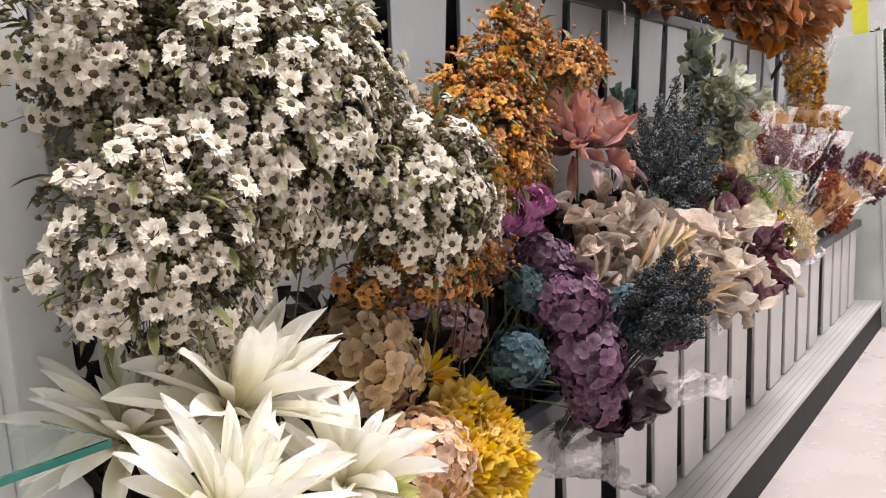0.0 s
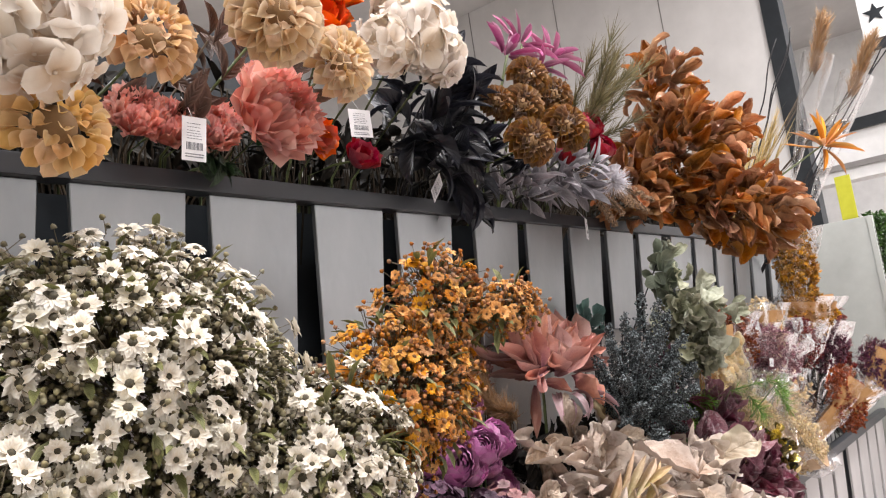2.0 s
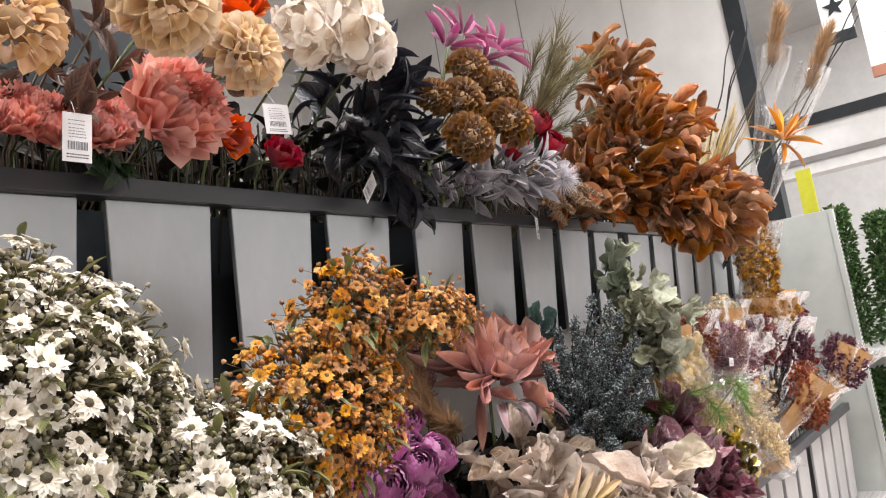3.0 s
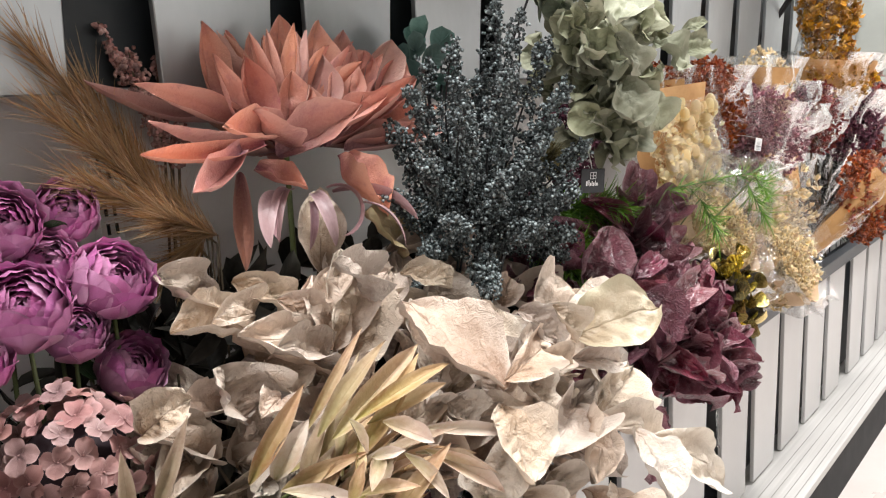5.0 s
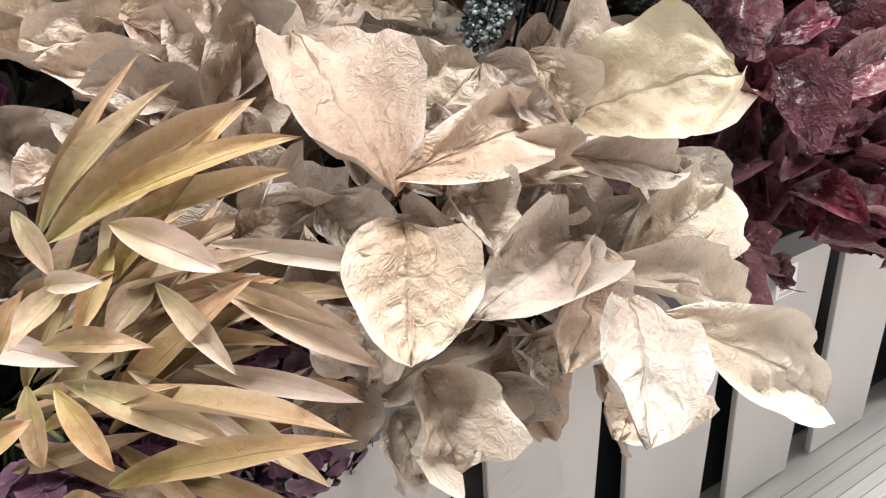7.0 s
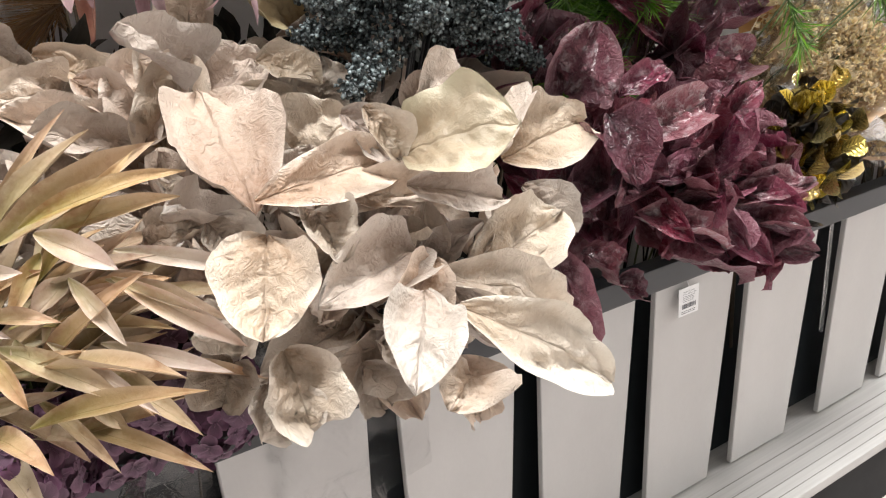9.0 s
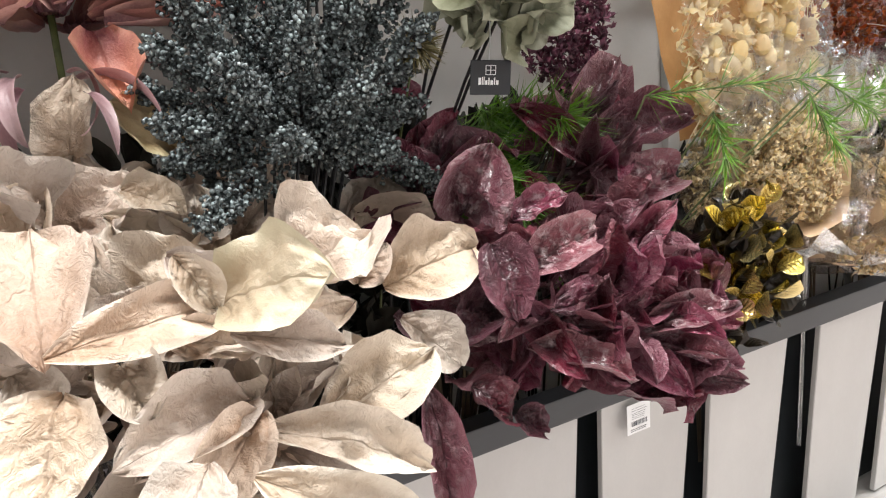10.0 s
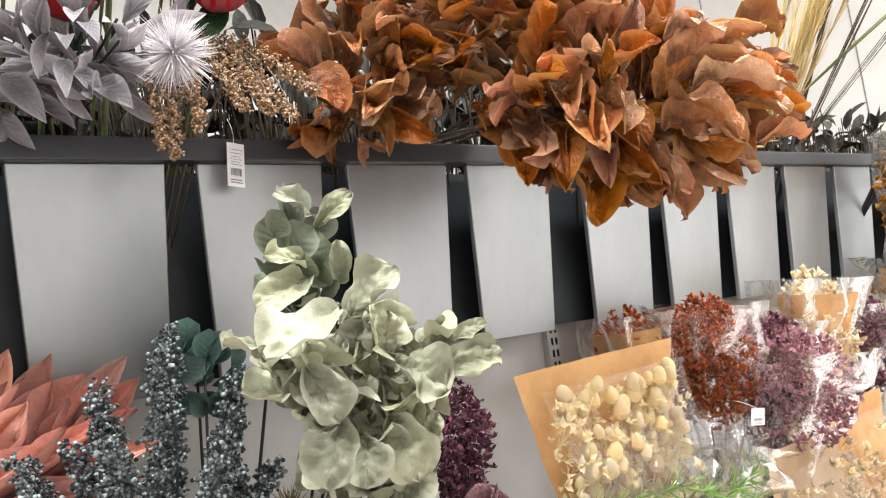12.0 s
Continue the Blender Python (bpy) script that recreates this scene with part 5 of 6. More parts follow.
P_RANUN = leaf_mat("purple_pink_petal", "c07ca8", "70345a", "ecc0da", 0.5, 0.16, 4, 0.12, 0.2, 0.2, thin=0.15)
P_PINK = leaf_mat("dusty_rose_petal", "b08a86", "7c5a58", "c4a4a0", 0.6, 0.16, 3, 0.12, 0.2, 0.3)
P_LILAC = leaf_mat("lilac_petal", "b09ab0", "7c6880", "cabacc", 0.6, 0.14, 3, 0.1, 0.2, 0.2)
P_PURPLE = leaf_mat("mauve_petal", "6c4a60", "402a3a", "8c6a80", 0.6, 0.2, 3, 0.12, 0.2, 0.3)
P_TEALH = leaf_mat("slate_teal_petal", "40585f", "283a42", "56707a", 0.6, 0.2, 3, 0.12, 0.2, 0.3)
P_TANH = leaf_mat("antique_tan_petal", "d6be98", "a88a62", "e4d2b2", 0.6, 0.14, 3, 0.12, 0.2, 0.3, thin=0.3)
P_PEACH = leaf_mat("peach_petal", "eccaa4", "c89c70", "f4dcc0", 0.6, 0.10, 3, 0.12, 0.2, 0.2, thin=0.3)
P_YELLOW = leaf_mat("yellow_petal", "fadc60", "e8b830", "fdec98", 0.55, 0.12, 3, 0.12, 0.2, 0.2, thin=0.35)
P_LILY = leaf_mat("magenta_petal", "b8688c", "7c3858", "cc94ac", 0.5, 0.18, 4, 0.12, 0.2, 0.3)
P_AMBER_LEAF = leaf_mat("orange_leaf", "d8922c", "a8641c", "e4ac54", 0.5, 0.2, 4, 0.2, 0.3, 0.3)
P_DKROSE = leaf_mat("wine_petal", "3c2230", "20121a", "5c3c4a", 0.5, 0.2, 4, 0.12, 0.2, 0.2)

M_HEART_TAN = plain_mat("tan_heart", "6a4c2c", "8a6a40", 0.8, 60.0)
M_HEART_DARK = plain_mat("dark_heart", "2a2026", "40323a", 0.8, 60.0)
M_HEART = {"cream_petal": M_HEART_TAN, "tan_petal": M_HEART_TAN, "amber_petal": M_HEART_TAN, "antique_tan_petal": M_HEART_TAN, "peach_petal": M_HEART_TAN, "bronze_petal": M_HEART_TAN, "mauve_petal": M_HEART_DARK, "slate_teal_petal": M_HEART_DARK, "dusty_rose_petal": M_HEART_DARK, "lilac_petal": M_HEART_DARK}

# upper trough
UPF = (-0.15, -0.8, 0.45)
bloom("hydrangea", "large ivory-white artificial hydrangea", hydrangea_bloom(0.105, [P_WHITE], 75, 1, 0.34), (0.60, 0.78, 1.83), UPF, UP_DECK, group="upper blooms")
bloom("dahlia", "amber ball dahlia with cupped petals", globe_bloom(0.065, [P_AMBER], 70, 2), (0.64, 0.80, 1.70), (0, -0.8, 0.3), UP_DECK, group="upper blooms")
bloom("dahlia", "tan ball dahlia with cupped petals", globe_bloom(0.068, [P_TAN], 80, 3), (0.80, 0.84, 1.86), UPF, UP_DECK, group="upper blooms")
bloom("dahlia", "large cream-tan dahlia with cupped petals", globe_bloom(0.082, [P_CREAM], 80, 4, 0.55), (1.00, 0.80, 1.935), (-0.1, -0.9, 0.1), UP_DECK, group="upper blooms")
bloom("dahlia", "smaller cream-tan dahlia with cupped petals", globe_bloom(0.068, [P_CREAM], 80, 5, 0.5), (1.15, 0.82, 1.895), (0.1, -0.9, 0.2), UP_DECK, group="upper blooms")
bloom("dahlia", "peach dahlia behind the hydrangea", globe_bloom(0.07, [P_TAN], 60, 6, 0.55), (0.76, 0.90, 1.95), UPF, UP_DECK, group="upper blooms")
bloom("peony", "ruffled salmon-pink peony over the rail", cup_bloom(0.062, [P_SALMON], PEONY, 1), (1.08, 0.90, 1.825), (0.1, -0.9, 0.15), UP_DECK, GREEN_LEAVES, group="upper blooms", leaves=3)
for sx, sz, sr in ((0.93, 1.81, 0.036), (1.01, 1.82, 0.04), (0.87, 1.82, 0.036), (1.14, 1.92, 0.036)):
    bloom("peony", "salmon-pink peony behind the dahlias", cup_bloom(sr, [P_SALMON], PEONY, 2), (sx, 1.0, sz), UPF, UP_DECK, group="upper blooms")
bloom("poppy", "bright red-orange poppy above the dahlias", cup_bloom(0.045, [P_ORANGE], POPPY, 3), (1.26, 0.95, 2.07), UPF, UP_DECK, group="upper blooms")
bloom("poppy", "yellow-orange poppy above the dahlias", cup_bloom(0.04, [P_ORANGE], POPPY, 4), (1.31, 0.95, 2.14), UPF, UP_DECK, group="upper blooms")
bloom("tulip", "small orange bloom under the dahlias", cup_bloom(0.026, [P_ORANGE], POPPY, 5), (1.22, 0.95, 1.81), (0, -0.8, -0.3), UP_DECK, group="upper blooms")
bloom("poppy", "small red bloom among dark stems", cup_bloom(0.028, [P_RED], POPPY, 6), (1.36, 0.98, 1.80), UPF, UP_DECK, group="upper blooms")
for wx, wz, wr in ((1.42, 2.05, 0.085), (1.34, 1.99, 0.06), (1.50, 2.0, 0.065)):
    bloom("hydrangea", "ivory hydrangea with large round petals", hydrangea_bloom(wr, [P_WHITE], 26, int(wx * 100), 0.55), (wx, 0.86, wz), UPF, UP_DECK, group="upper blooms")
for mx, my, mz, mr in ((1.94, 0.90, 2.06, 0.06), (1.87, 0.89, 1.965, 0.062), (2.12, 0.93, 2.05, 0.06), (2.02, 0.86, 1.92, 0.07), (1.81, 0.85, 1.85, 0.065), (1.80, 0.92, 1.97, 0.05)):
    bloom("chrysanthemum", "bronze-brown pompon chrysanthemum with ruffled petals", globe_bloom(mr, [P_BROWN], 100, int(mx * 100), 0.5), (mx, my, mz), UPF, UP_DECK, group="bronze chrysanthemums")
for rx, ry, rz, rr in ((2.30, 0.92, 1.99, 0.04), (2.36, 0.92, 1.93, 0.042), (2.17, 0.93, 1.90, 0.04), (2.24, 0.98, 2.02, 0.04)):
    bloom("rose", "deep red rose with layered petals", cup_bloom(rr, [P_RED], RANUN, int(rx * 100)), (rx, ry, rz), UPF, UP_DECK, GREEN_LEAVES, group="red roses", leaves=3)
for i in range(4):
    lotus("magenta-pink lily bloom with narrow petals", (2.0 + 0.09 * i, 0.98, 2.18 + 0.05 * (i % 2)), (0.2, -0.6, 0.6), 0.10, P_LILY, UP_DECK, 0.22, ((6, 0.9, 0.7), (6, 1.0, 0.3)), name="lily", group="lilies", base=(2.05 + 0.05 * i, 1.25, UP_DECK))

# lower trough
for x, z, y, r in ((1.492, 1.270, 1.0, 0.034), (1.530, 1.226, 0.98, 0.047), (1.609, 1.246, 1.03, 0.041), (1.685, 1.247, 1.05, 0.036), (1.699, 1.169, 0.99, 0.043), (1.646, 1.196, 1.02, 0.033), (1.590, 1.166, 0.96, 0.044), (1.534, 1.130, 0.95, 0.035), (1.467, 1.155, 0.94, 0.048), (1.466, 1.200, 0.98, 0.034), (1.709, 1.064, 1.0, 0.039), (1.649, 1.123, 0.99, 0.033), (1.435, 1.234, 0.98, 0.040), (1.413, 1.178, 0.96, 0.040), (1.537, 1.166, 1.0, 0.027)):
    bloom("ranunculus", "purple-pink ranunculus with tightly layered petals", cup_bloom(r * 1.0, [P_RANUN], RANUN, int(x * 100)), (x, y, z), (R.uniform(-0.4, 0.2), -0.75, R.uniform(0.2, 0.7)), LOW_DECK, GREEN_LEAVES, group="ranunculus bunch", leaves=1 if x > 1.6 else 0)
bloom("hydrangea", "dusty rose hydrangea below the ranunculus", hydrangea_bloom(0.085, [P_PINK], 80, 11, 0.2), (1.60, 0.92, 1.01), (0, -0.6, 0.8), LOW_DECK, group="hydrangeas")
bloom("hydrangea", "antique tan hydrangea under the daisies", hydrangea_bloom(0.11, [P_TANH], 140, 12, 0.19), (0.92, 0.90, 0.96), (-0.2, -0.7, 0.6), LOW_DECK, group="hydrangeas")
bloom("hydrangea", "pale peach hydrangea beside yellow peonies", hydrangea_bloom(0.095, [P_PEACH], 120, 13, 0.18), (0.93, 0.80, 0.80), (-0.2, -0.7, 0.6), LOW_DECK, group="hydrangeas")
bloom("peony", "bright yellow ruffled peony over the trough", cup_bloom(0.07, [P_YELLOW], PEONY, 14), (1.10, 0.82, 0.79), (-0.2, -0.7, 0.6), LOW_DECK, group="yellow blooms")
bloom("peony", "bright yellow ruffled peony over the trough", cup_bloom(0.07, [P_YELLOW], PEONY, 15), (1.12, 0.80, 0.72), (-0.2, -0.9, 0.0), LOW_DECK, group="yellow blooms")
lotus("yellow sunflower with thin petals", (1.12, 0.92, 0.885), (-0.1, -0.6, 0.8), 0.06, P_YELLOW, LOW_DECK, 0.28, ((9, 0.9, 0.8), (12, 1.0, 0.3)), name="sunflower", group="yellow blooms")
bloom("hydrangea", "pale dusty pink hydrangea head", hydrangea_bloom(0.075, [P_PINK], 70, 16, 0.24), (1.30, 0.99, 0.93), (-0.2, -0.7, 0.6), LOW_DECK, group="hydrangeas")
bloom("hydrangea", "soft lilac hydrangea under orange daisies", hydrangea_bloom(0.07, [P_LILAC], 70, 17, 0.22), (1.17, 0.98, 1.03), (-0.2, -0.7, 0.6), LOW_DECK, group="hydrangeas")
bloom("hydrangea", "soft lilac hydrangea under orange daisies", hydrangea_bloom(0.05, [P_LILAC], 50, 18, 0.22), (1.34, 0.98, 1.08), (-0.2, -0.7, 0.6), LOW_DECK, group="hydrangeas")
bloom("hydrangea", "plum-coloured hydrangea beneath the ranunculus", hydrangea_bloom(0.07, [P_PURPLE], 70, 19, 0.22), (1.40, 0.95, 1.08), (-0.2, -0.7, 0.6), LOW_DECK, group="hydrangeas")
for x, y, z, r in ((1.36, 0.74, 0.98, 0.08), (1.38, 0.72, 0.87, 0.085), (1.40, 0.72, 0.79, 0.07), (1.38, 0.80, 1.06, 0.06)):
    bloom("hydrangea", "mauve-purple hydrangea with small crowded florets", hydrangea_bloom(r, [P_PURPLE], 80, int(z * 100), 0.26), (x, y, z), (-0.3, -0.8, 0.4), LOW_DECK, group="hydrangeas")
for x, y, z, r in ((1.22, 0.78, 0.90, 0.06), (1.53, 0.68, 0.93, 0.06), (1.30, 0.80, 1.02, 0.05)):
    bloom("hydrangea", "slate-teal hydrangea beside mauve ones", hydrangea_bloom(r, [P_TEALH], 60, int(x * 100), 0.26), (x, y, z), (-0.3, -0.8, 0.4), LOW_DECK, group="hydrangeas")
for at in ((1.719, 0.72, 0.846), (1.782, 0.74, 0.831), (1.692, 0.66, 0.860), (1.827, 0.72, 0.891), (1.867, 0.74, 0.819)):
    bloom("hydrangea", "plum-purple hydrangea half hidden under willow leaves", hydrangea_bloom(0.055, [P_PURPLE], 50, int(at[0] * 100), 0.26), at, (-0.2, -0.8, 0.4), LOW_DECK, group="hydrangeas")
bloom("rose", "dark wine rose at the trough rim", cup_bloom(0.045, [P_DKROSE], RANUN, 21), (1.42, 0.70, 0.735), (-0.3, -0.8, 0.4), LOW_DECK, group="dark roses")


# seed sprigs
def seed_sprig(name, label, root, tips, mat, stem, n=90, r=0.0042, spread=0.02, group="seed sprigs"):
    th = thing(name, label, "artificial foliage", root, group)
    for tip, start in tips:
        g, s = Geo(), Geo()
        line = sway(start, tip, 0.08, 8, R.randint(0, 999))
        part("stem", s.add(tube(sway(root, start, 0.05, 5, 3), 0.002, 0.002, 4)).add(tube(line, 0.002, 0.001, 4)).mesh("stem", [stem]), th)
        for _ in range(n):
            k = R.random() ** 0.8
            c = Vector(start).lerp(Vector(tip), k) + ball() * spread * (1.15 - 0.7 * k)
            for _ in range(4):
                g.add(dome(r * R.uniform(0.6, 1.1), r * R.uniform(0.7, 1.2), 5, 2), aim(c + ball() * r * 1.7, ball(), ball()))
        tagged(part("seed_mass", g.mesh("seeds", [mat]), th), kind="stuff")
    return th


M_SEED = leaf_mat("slate_seed", "879294", "15181a", "b4c0c0", 0.6, 0.75, 2, 0.1, 0.2, per_island=True, thin=0)
M_SEED_BLACK = leaf_mat("charcoal_seed", "4c5258", "16181b", "6c7478", 0.6, 0.5, 2, 0.1, 0.2, per_island=True, thin=0)
M_SEED_BEIGE = leaf_mat("beige_seed", "bfa080", "7c6248", "d2b898", 0.6, 0.35, 2, 0.1, 0.2, per_island=True, thin=0)
M_SEED_PINK = leaf_mat("pink_seed", "c49c94", "8a6460", "d4b4ac", 0.6, 0.35, 2, 0.1, 0.2, per_island=True, thin=0)
M_ORANGE_DRY = leaf_mat("orange_dried", "a85a34", "6c2c1c", "c07a4c", 0.7, 0.35, 2, 0.1, 0.2, per_island=True, thin=0)
M_CREAM_DRY = leaf_mat("cream_dried", "e6d6b0", "a88e60", "f2e8cc", 0.7, 0.4, 2, 0.1, 0.2, per_island=True, thin=0.4)
M_PALE_DRY = leaf_mat("pale_yellow_dried", "f4e8c6", "eedcae", "faf4de", 0.7, 0.12, 2, 0.1, 0.2, per_island=True, thin=0.5)
M_GOLD_DRY = leaf_mat("gold_dried", "b8862c", "7c5414", "d0a450", 0.7, 0.3, 2, 0.1, 0.2, per_island=True, thin=0)
M_RED_DRY = leaf_mat("red_dried", "7c241c", "48120e", "a04030", 0.7, 0.3, 2, 0.1, 0.2, per_island=True, thin=0)
M_PINK_DRY = leaf_mat("pink_dried", "a8747c", "6c3c48", "c09aa0", 0.7, 0.3, 2, 0.1, 0.2, per_island=True, thin=0)
M_PURPLE_DRY = leaf_mat("purple_dried", "6a3a4c", "3a1c2a", "8a5a68", 0.7, 0.35, 2, 0.1, 0.2, per_island=True, thin=0)
tips = []
for i in range(36):
    c = Vector((2.19, 0.86, 1.10))
    z = 1 - 1.45 * (i + 0.5) / 36
    s = math.sqrt(1 - z * z)
    d = Vector((s * math.cos(i * 2.4), s * math.sin(i * 2.4), z)) * R.uniform(0.8, 1.1)
    tips.append((c + Vector((-0.01 + d.x * 0.16, -0.05 + d.y * 0.12, 0.09 + d.z * 0.26)), c + d * 0.06 + Vector((0, 0, 0.05))))
seed_sprig("slate_seed_sprig", "dark slate-grey frosted seed sprig bunch", (2.19, 1.05, LOW_DECK), tips, M_SEED, M_STEM_DARK, 170, 0.0032, 0.027)
tips = []
for i in range(30):
    c = Vector((1.50, 0.64, 0.92))
    d = ball()
    tips.append((c + Vector((0.02 + d.x * 0.16, -0.06 + d.y * 0.07, 0.04 + d.z * 0.11)), c + d * 0.05))
seed_sprig("charcoal_seed_sprig", "charcoal-black seed sprig bunch leaning out of the trough", (1.55, 1.02, LOW_DECK), tips, M_SEED_BLACK, M_STEM_DARK, 110, 0.0032, 0.024)
seed_sprig("beige_seed_sprig", "beige drooping seed sprig over the rail", (2.3, 1.25, UP_DECK), [((2.24 + 0.035 * i + R.uniform(-0.02, 0.02), 0.88 - 0.01 * i, 1.65 + 0.05 * R.random() + 0.01 * i), (2.28 + 0.02 * i, 0.97, 1.87)) for i in range(7)], M_SEED_BEIGE, M_STEM, 200, 0.0024, 0.017)
seed_sprig("pink_seed_spike", "dusty pink seed spike behind the lotus", (1.86, 1.15, LOW_DECK), [((1.80, 1.13, 1.475), (1.86, 1.12, 1.31)), ((1.83, 1.12, 1.44), (1.86, 1.12, 1.31)), ((1.87, 1.12, 1.43), (1.87, 1.12, 1.30)), ((1.905, 1.12, 1.395), (1.88, 1.12, 1.30)), ((1.83, 1.10, 1.38), (1.86, 1.11, 1.28))], M_SEED_PINK, M_STEM, 60, 0.0042, 0.012)


def cone(tip, axis, length, r, open_a=0.0, crumple=0.01, seed=0, n=26, m=10):
    """A rolled wrap that widens from tip along axis; open_a is the angle left open."""
    vs, fs, uvs = [], [], []
    f = aim(tip, axis, (0, 0, 1))
    for i in range(m + 1):
        v = i / m
        for j in range(n + 1):
            u = j / n
            a = open_a / 2 + (2 * math.pi - open_a) * u + math.pi / 2
            rr = r * (0.12 + 0.88 * v) + crumple * noise.noise(Vector((math.cos(a) * 3 + seed, math.sin(a) * 3, v * 4))) * (0.3 + v)
            p = f @ Vector((rr * math.cos(a), length * v, rr * math.sin(a)))
            vs.append(tuple(p))
            uvs.append((u, v))
    for i in range(m):
        for j in range(n):
            k = i * (n + 1) + j
            fs.append((k, k + 1, k + n + 2, k + n + 1))
    return vs, fs, uvs


def FILM_CONE(low, top):
    low, top = Vector(low), Vector(top)
    return cone(low - (top - low) * 0.5, top - low, (top - low).length * 1.25, 0.07, 0.0, 0.02, 3, 20, 8)


# feathery things: fern, pampas, wheat
def hairs(lines, length, n, width, spread, mat, name, bend=0.4, along=0.5):
    """Thin flat hairs along the given lines, all in one mesh."""
    g = Geo()
    for a, b in lines:
        a, b = Vector(a), Vector(b)
        ax = (b - a).normalized()
        for _ in range(n):
            p = a.lerp(b, R.random())
            q = ax * along + ball() * spread
            g.add(blade(length * R.uniform(0.5, 1.15), width, 3, 1, 0.3, 1.0, 0.2, bend * R.uniform(-1, 1.5), base=0.5), aim(p, q, ball()))
    return g.mesh(name, [mat])


M_FERN = leaf_mat("fern_green", "6c9a3e", "3c6422", "96bc62", 0.55, 0.3, 2, 0.1, 0.1, per_island=True)
M_PAMPAS = leaf_mat("pampas_tan", "b4946e", "84664a", "ccb08c", 0.8, 0.25, 2, 0.1, 0.1, per_island=True, thin=0.4)
M_WISP = leaf_mat("olive_wisp", "7c7450", "524e34", "9c9470", 0.7, 0.3, 2, 0.1, 0.1, per_island=True)
M_WHEAT = leaf_mat("wheat_straw", "c8b27c", "94804c", "dccb9c", 0.6, 0.2, 2, 0.1, 0.1, per_island=True)


def feathery(name, label, lines, root, mat, stem, length, n, width, spread, group="feathery stems", along=0.5, bend=0.4):
    th = thing(name, label, "artificial foliage", root, group)
    stems(th, root, [a for a, b in lines], stem, 0.0018)
    for a, b in lines:
        st = part("branch", Geo().add(tube([a, b], 0.0015, 0.0008, 4)).mesh("branch", [stem]), th)
        tagged(part("plume", hairs([(a, b)], length, n, width, spread, mat, "plume", bend, along), th), kind="stuff")
    return th


lines = []
for i in range(9):
    a = Vector((2.46, 0.92, 1.12)) + ball() * 0.04
    lines.append((a, a + Vector((R.uniform(-0.08, 0.09), -0.12, R.uniform(-0.16, 0.08)))))
feathery("asparagus_fern", "bright green feathery fern sprig", lines, (2.45, 1.08, LOW_DECK), M_FERN, M_STEM_DARK, 0.062, 420, 0.0022, 0.6)
feathery("asparagus_fern", "bright green feathery sprig lying on the dried flowers", [((2.62, 0.76, 1.15), (2.90, 0.70, 1.15)), ((2.90, 0.70, 1.14), (3.05, 0.72, 1.08)), ((2.72, 0.74, 1.12), (2.70, 0.70, 1.06)), ((2.86, 0.70, 1.13), (2.90, 0.68, 1.05)), ((3.02, 0.74, 1.10), (3.10, 0.74, 1.12))], (2.7, 1.08, LOW_DECK), M_FERN, M_STEM_GREEN, 0.05, 110, 0.0018, 0.6)
lines = []
for tip in ((1.695, 1.08, 1.43), (1.70, 1.06, 1.35), (1.72, 1.04, 1.27), (1.76, 1.10, 1.38), (1.80, 1.02, 1.22), (1.78, 1.08, 1.30), (1.82, 1.06, 1.16)):
    lines.append((Vector((1.88, 1.06, 1.17)) + ball() * 0.025, Vector(tip)))
feathery("pampas_plume", "soft tan pampas plumes behind the lotus", lines, (1.86, 1.14, LOW_DECK), M_PAMPAS, M_STEM, 0.085, 620, 0.0012, 0.5, along=1.0)
lines = []
for i in range(10):
    a = Vector((2.36, 1.0, 1.98)) + ball() * 0.05
    lines.append((a, a + Vector((R.uniform(-0.05, 0.22), -0.14, R.uniform(0.08, 0.26)))))
feathery("olive_grass", "wispy olive-green grass tuft above roses", lines, (2.35, 1.25, UP_DECK), M_WISP, M_STEM_GREEN, 0.09, 190, 0.0024, 0.6, along=1.0)
lines = [(Vector((3.72, 1.0, 1.76)) + ball() * 0.03, Vector((3.80 + 0.035 * i, 0.92, 2.15 + 0.04 * R.random()))) for i in range(9)]
feathery("wheat_bundle", "bundle of pale straw-coloured wheat stems", lines, (3.7, 1.25, UP_DECK), M_WHEAT, M_WHEAT, 0.16, 60, 0.0022, 0.12, along=1.0, bend=0.2)
for top, low in (((4.2, 0.56, 2.66), (4.2, 0.74, 2.20)), ((4.22, 0.40, 2.52), (4.2, 0.66, 2.04))):
    lines = [(Vector(low).lerp(Vector(top), 0.55) + ball() * 0.02, Vector(top) + ball() * 0.03) for i in range(5)]
    pw = feathery("pampas_wrap", "tall dried pampas stems in clear film", lines, (4.1, 1.2, UP_DECK), M_PAMPAS, M_STEM, 0.09, 330, 0.0035, 0.5, along=1.0)
    part("film", Geo().add(FILM_CONE(low, top)).mesh("film", [M_FILM]), pw, None, "clear crinkled film")
lines = [(Vector((3.75, 0.98, 1.78)) + ball() * 0.03, Vector((3.80, 0.78, 2.14)) + ball() * 0.06) for i in range(9)]
feathery("grass_fan", "fan of dried grass stems in film", lines, (3.75, 1.2, UP_DECK), M_WHEAT, M_WHEAT, 0.14, 50, 0.003, 0.2, along=1.0, bend=0.2)

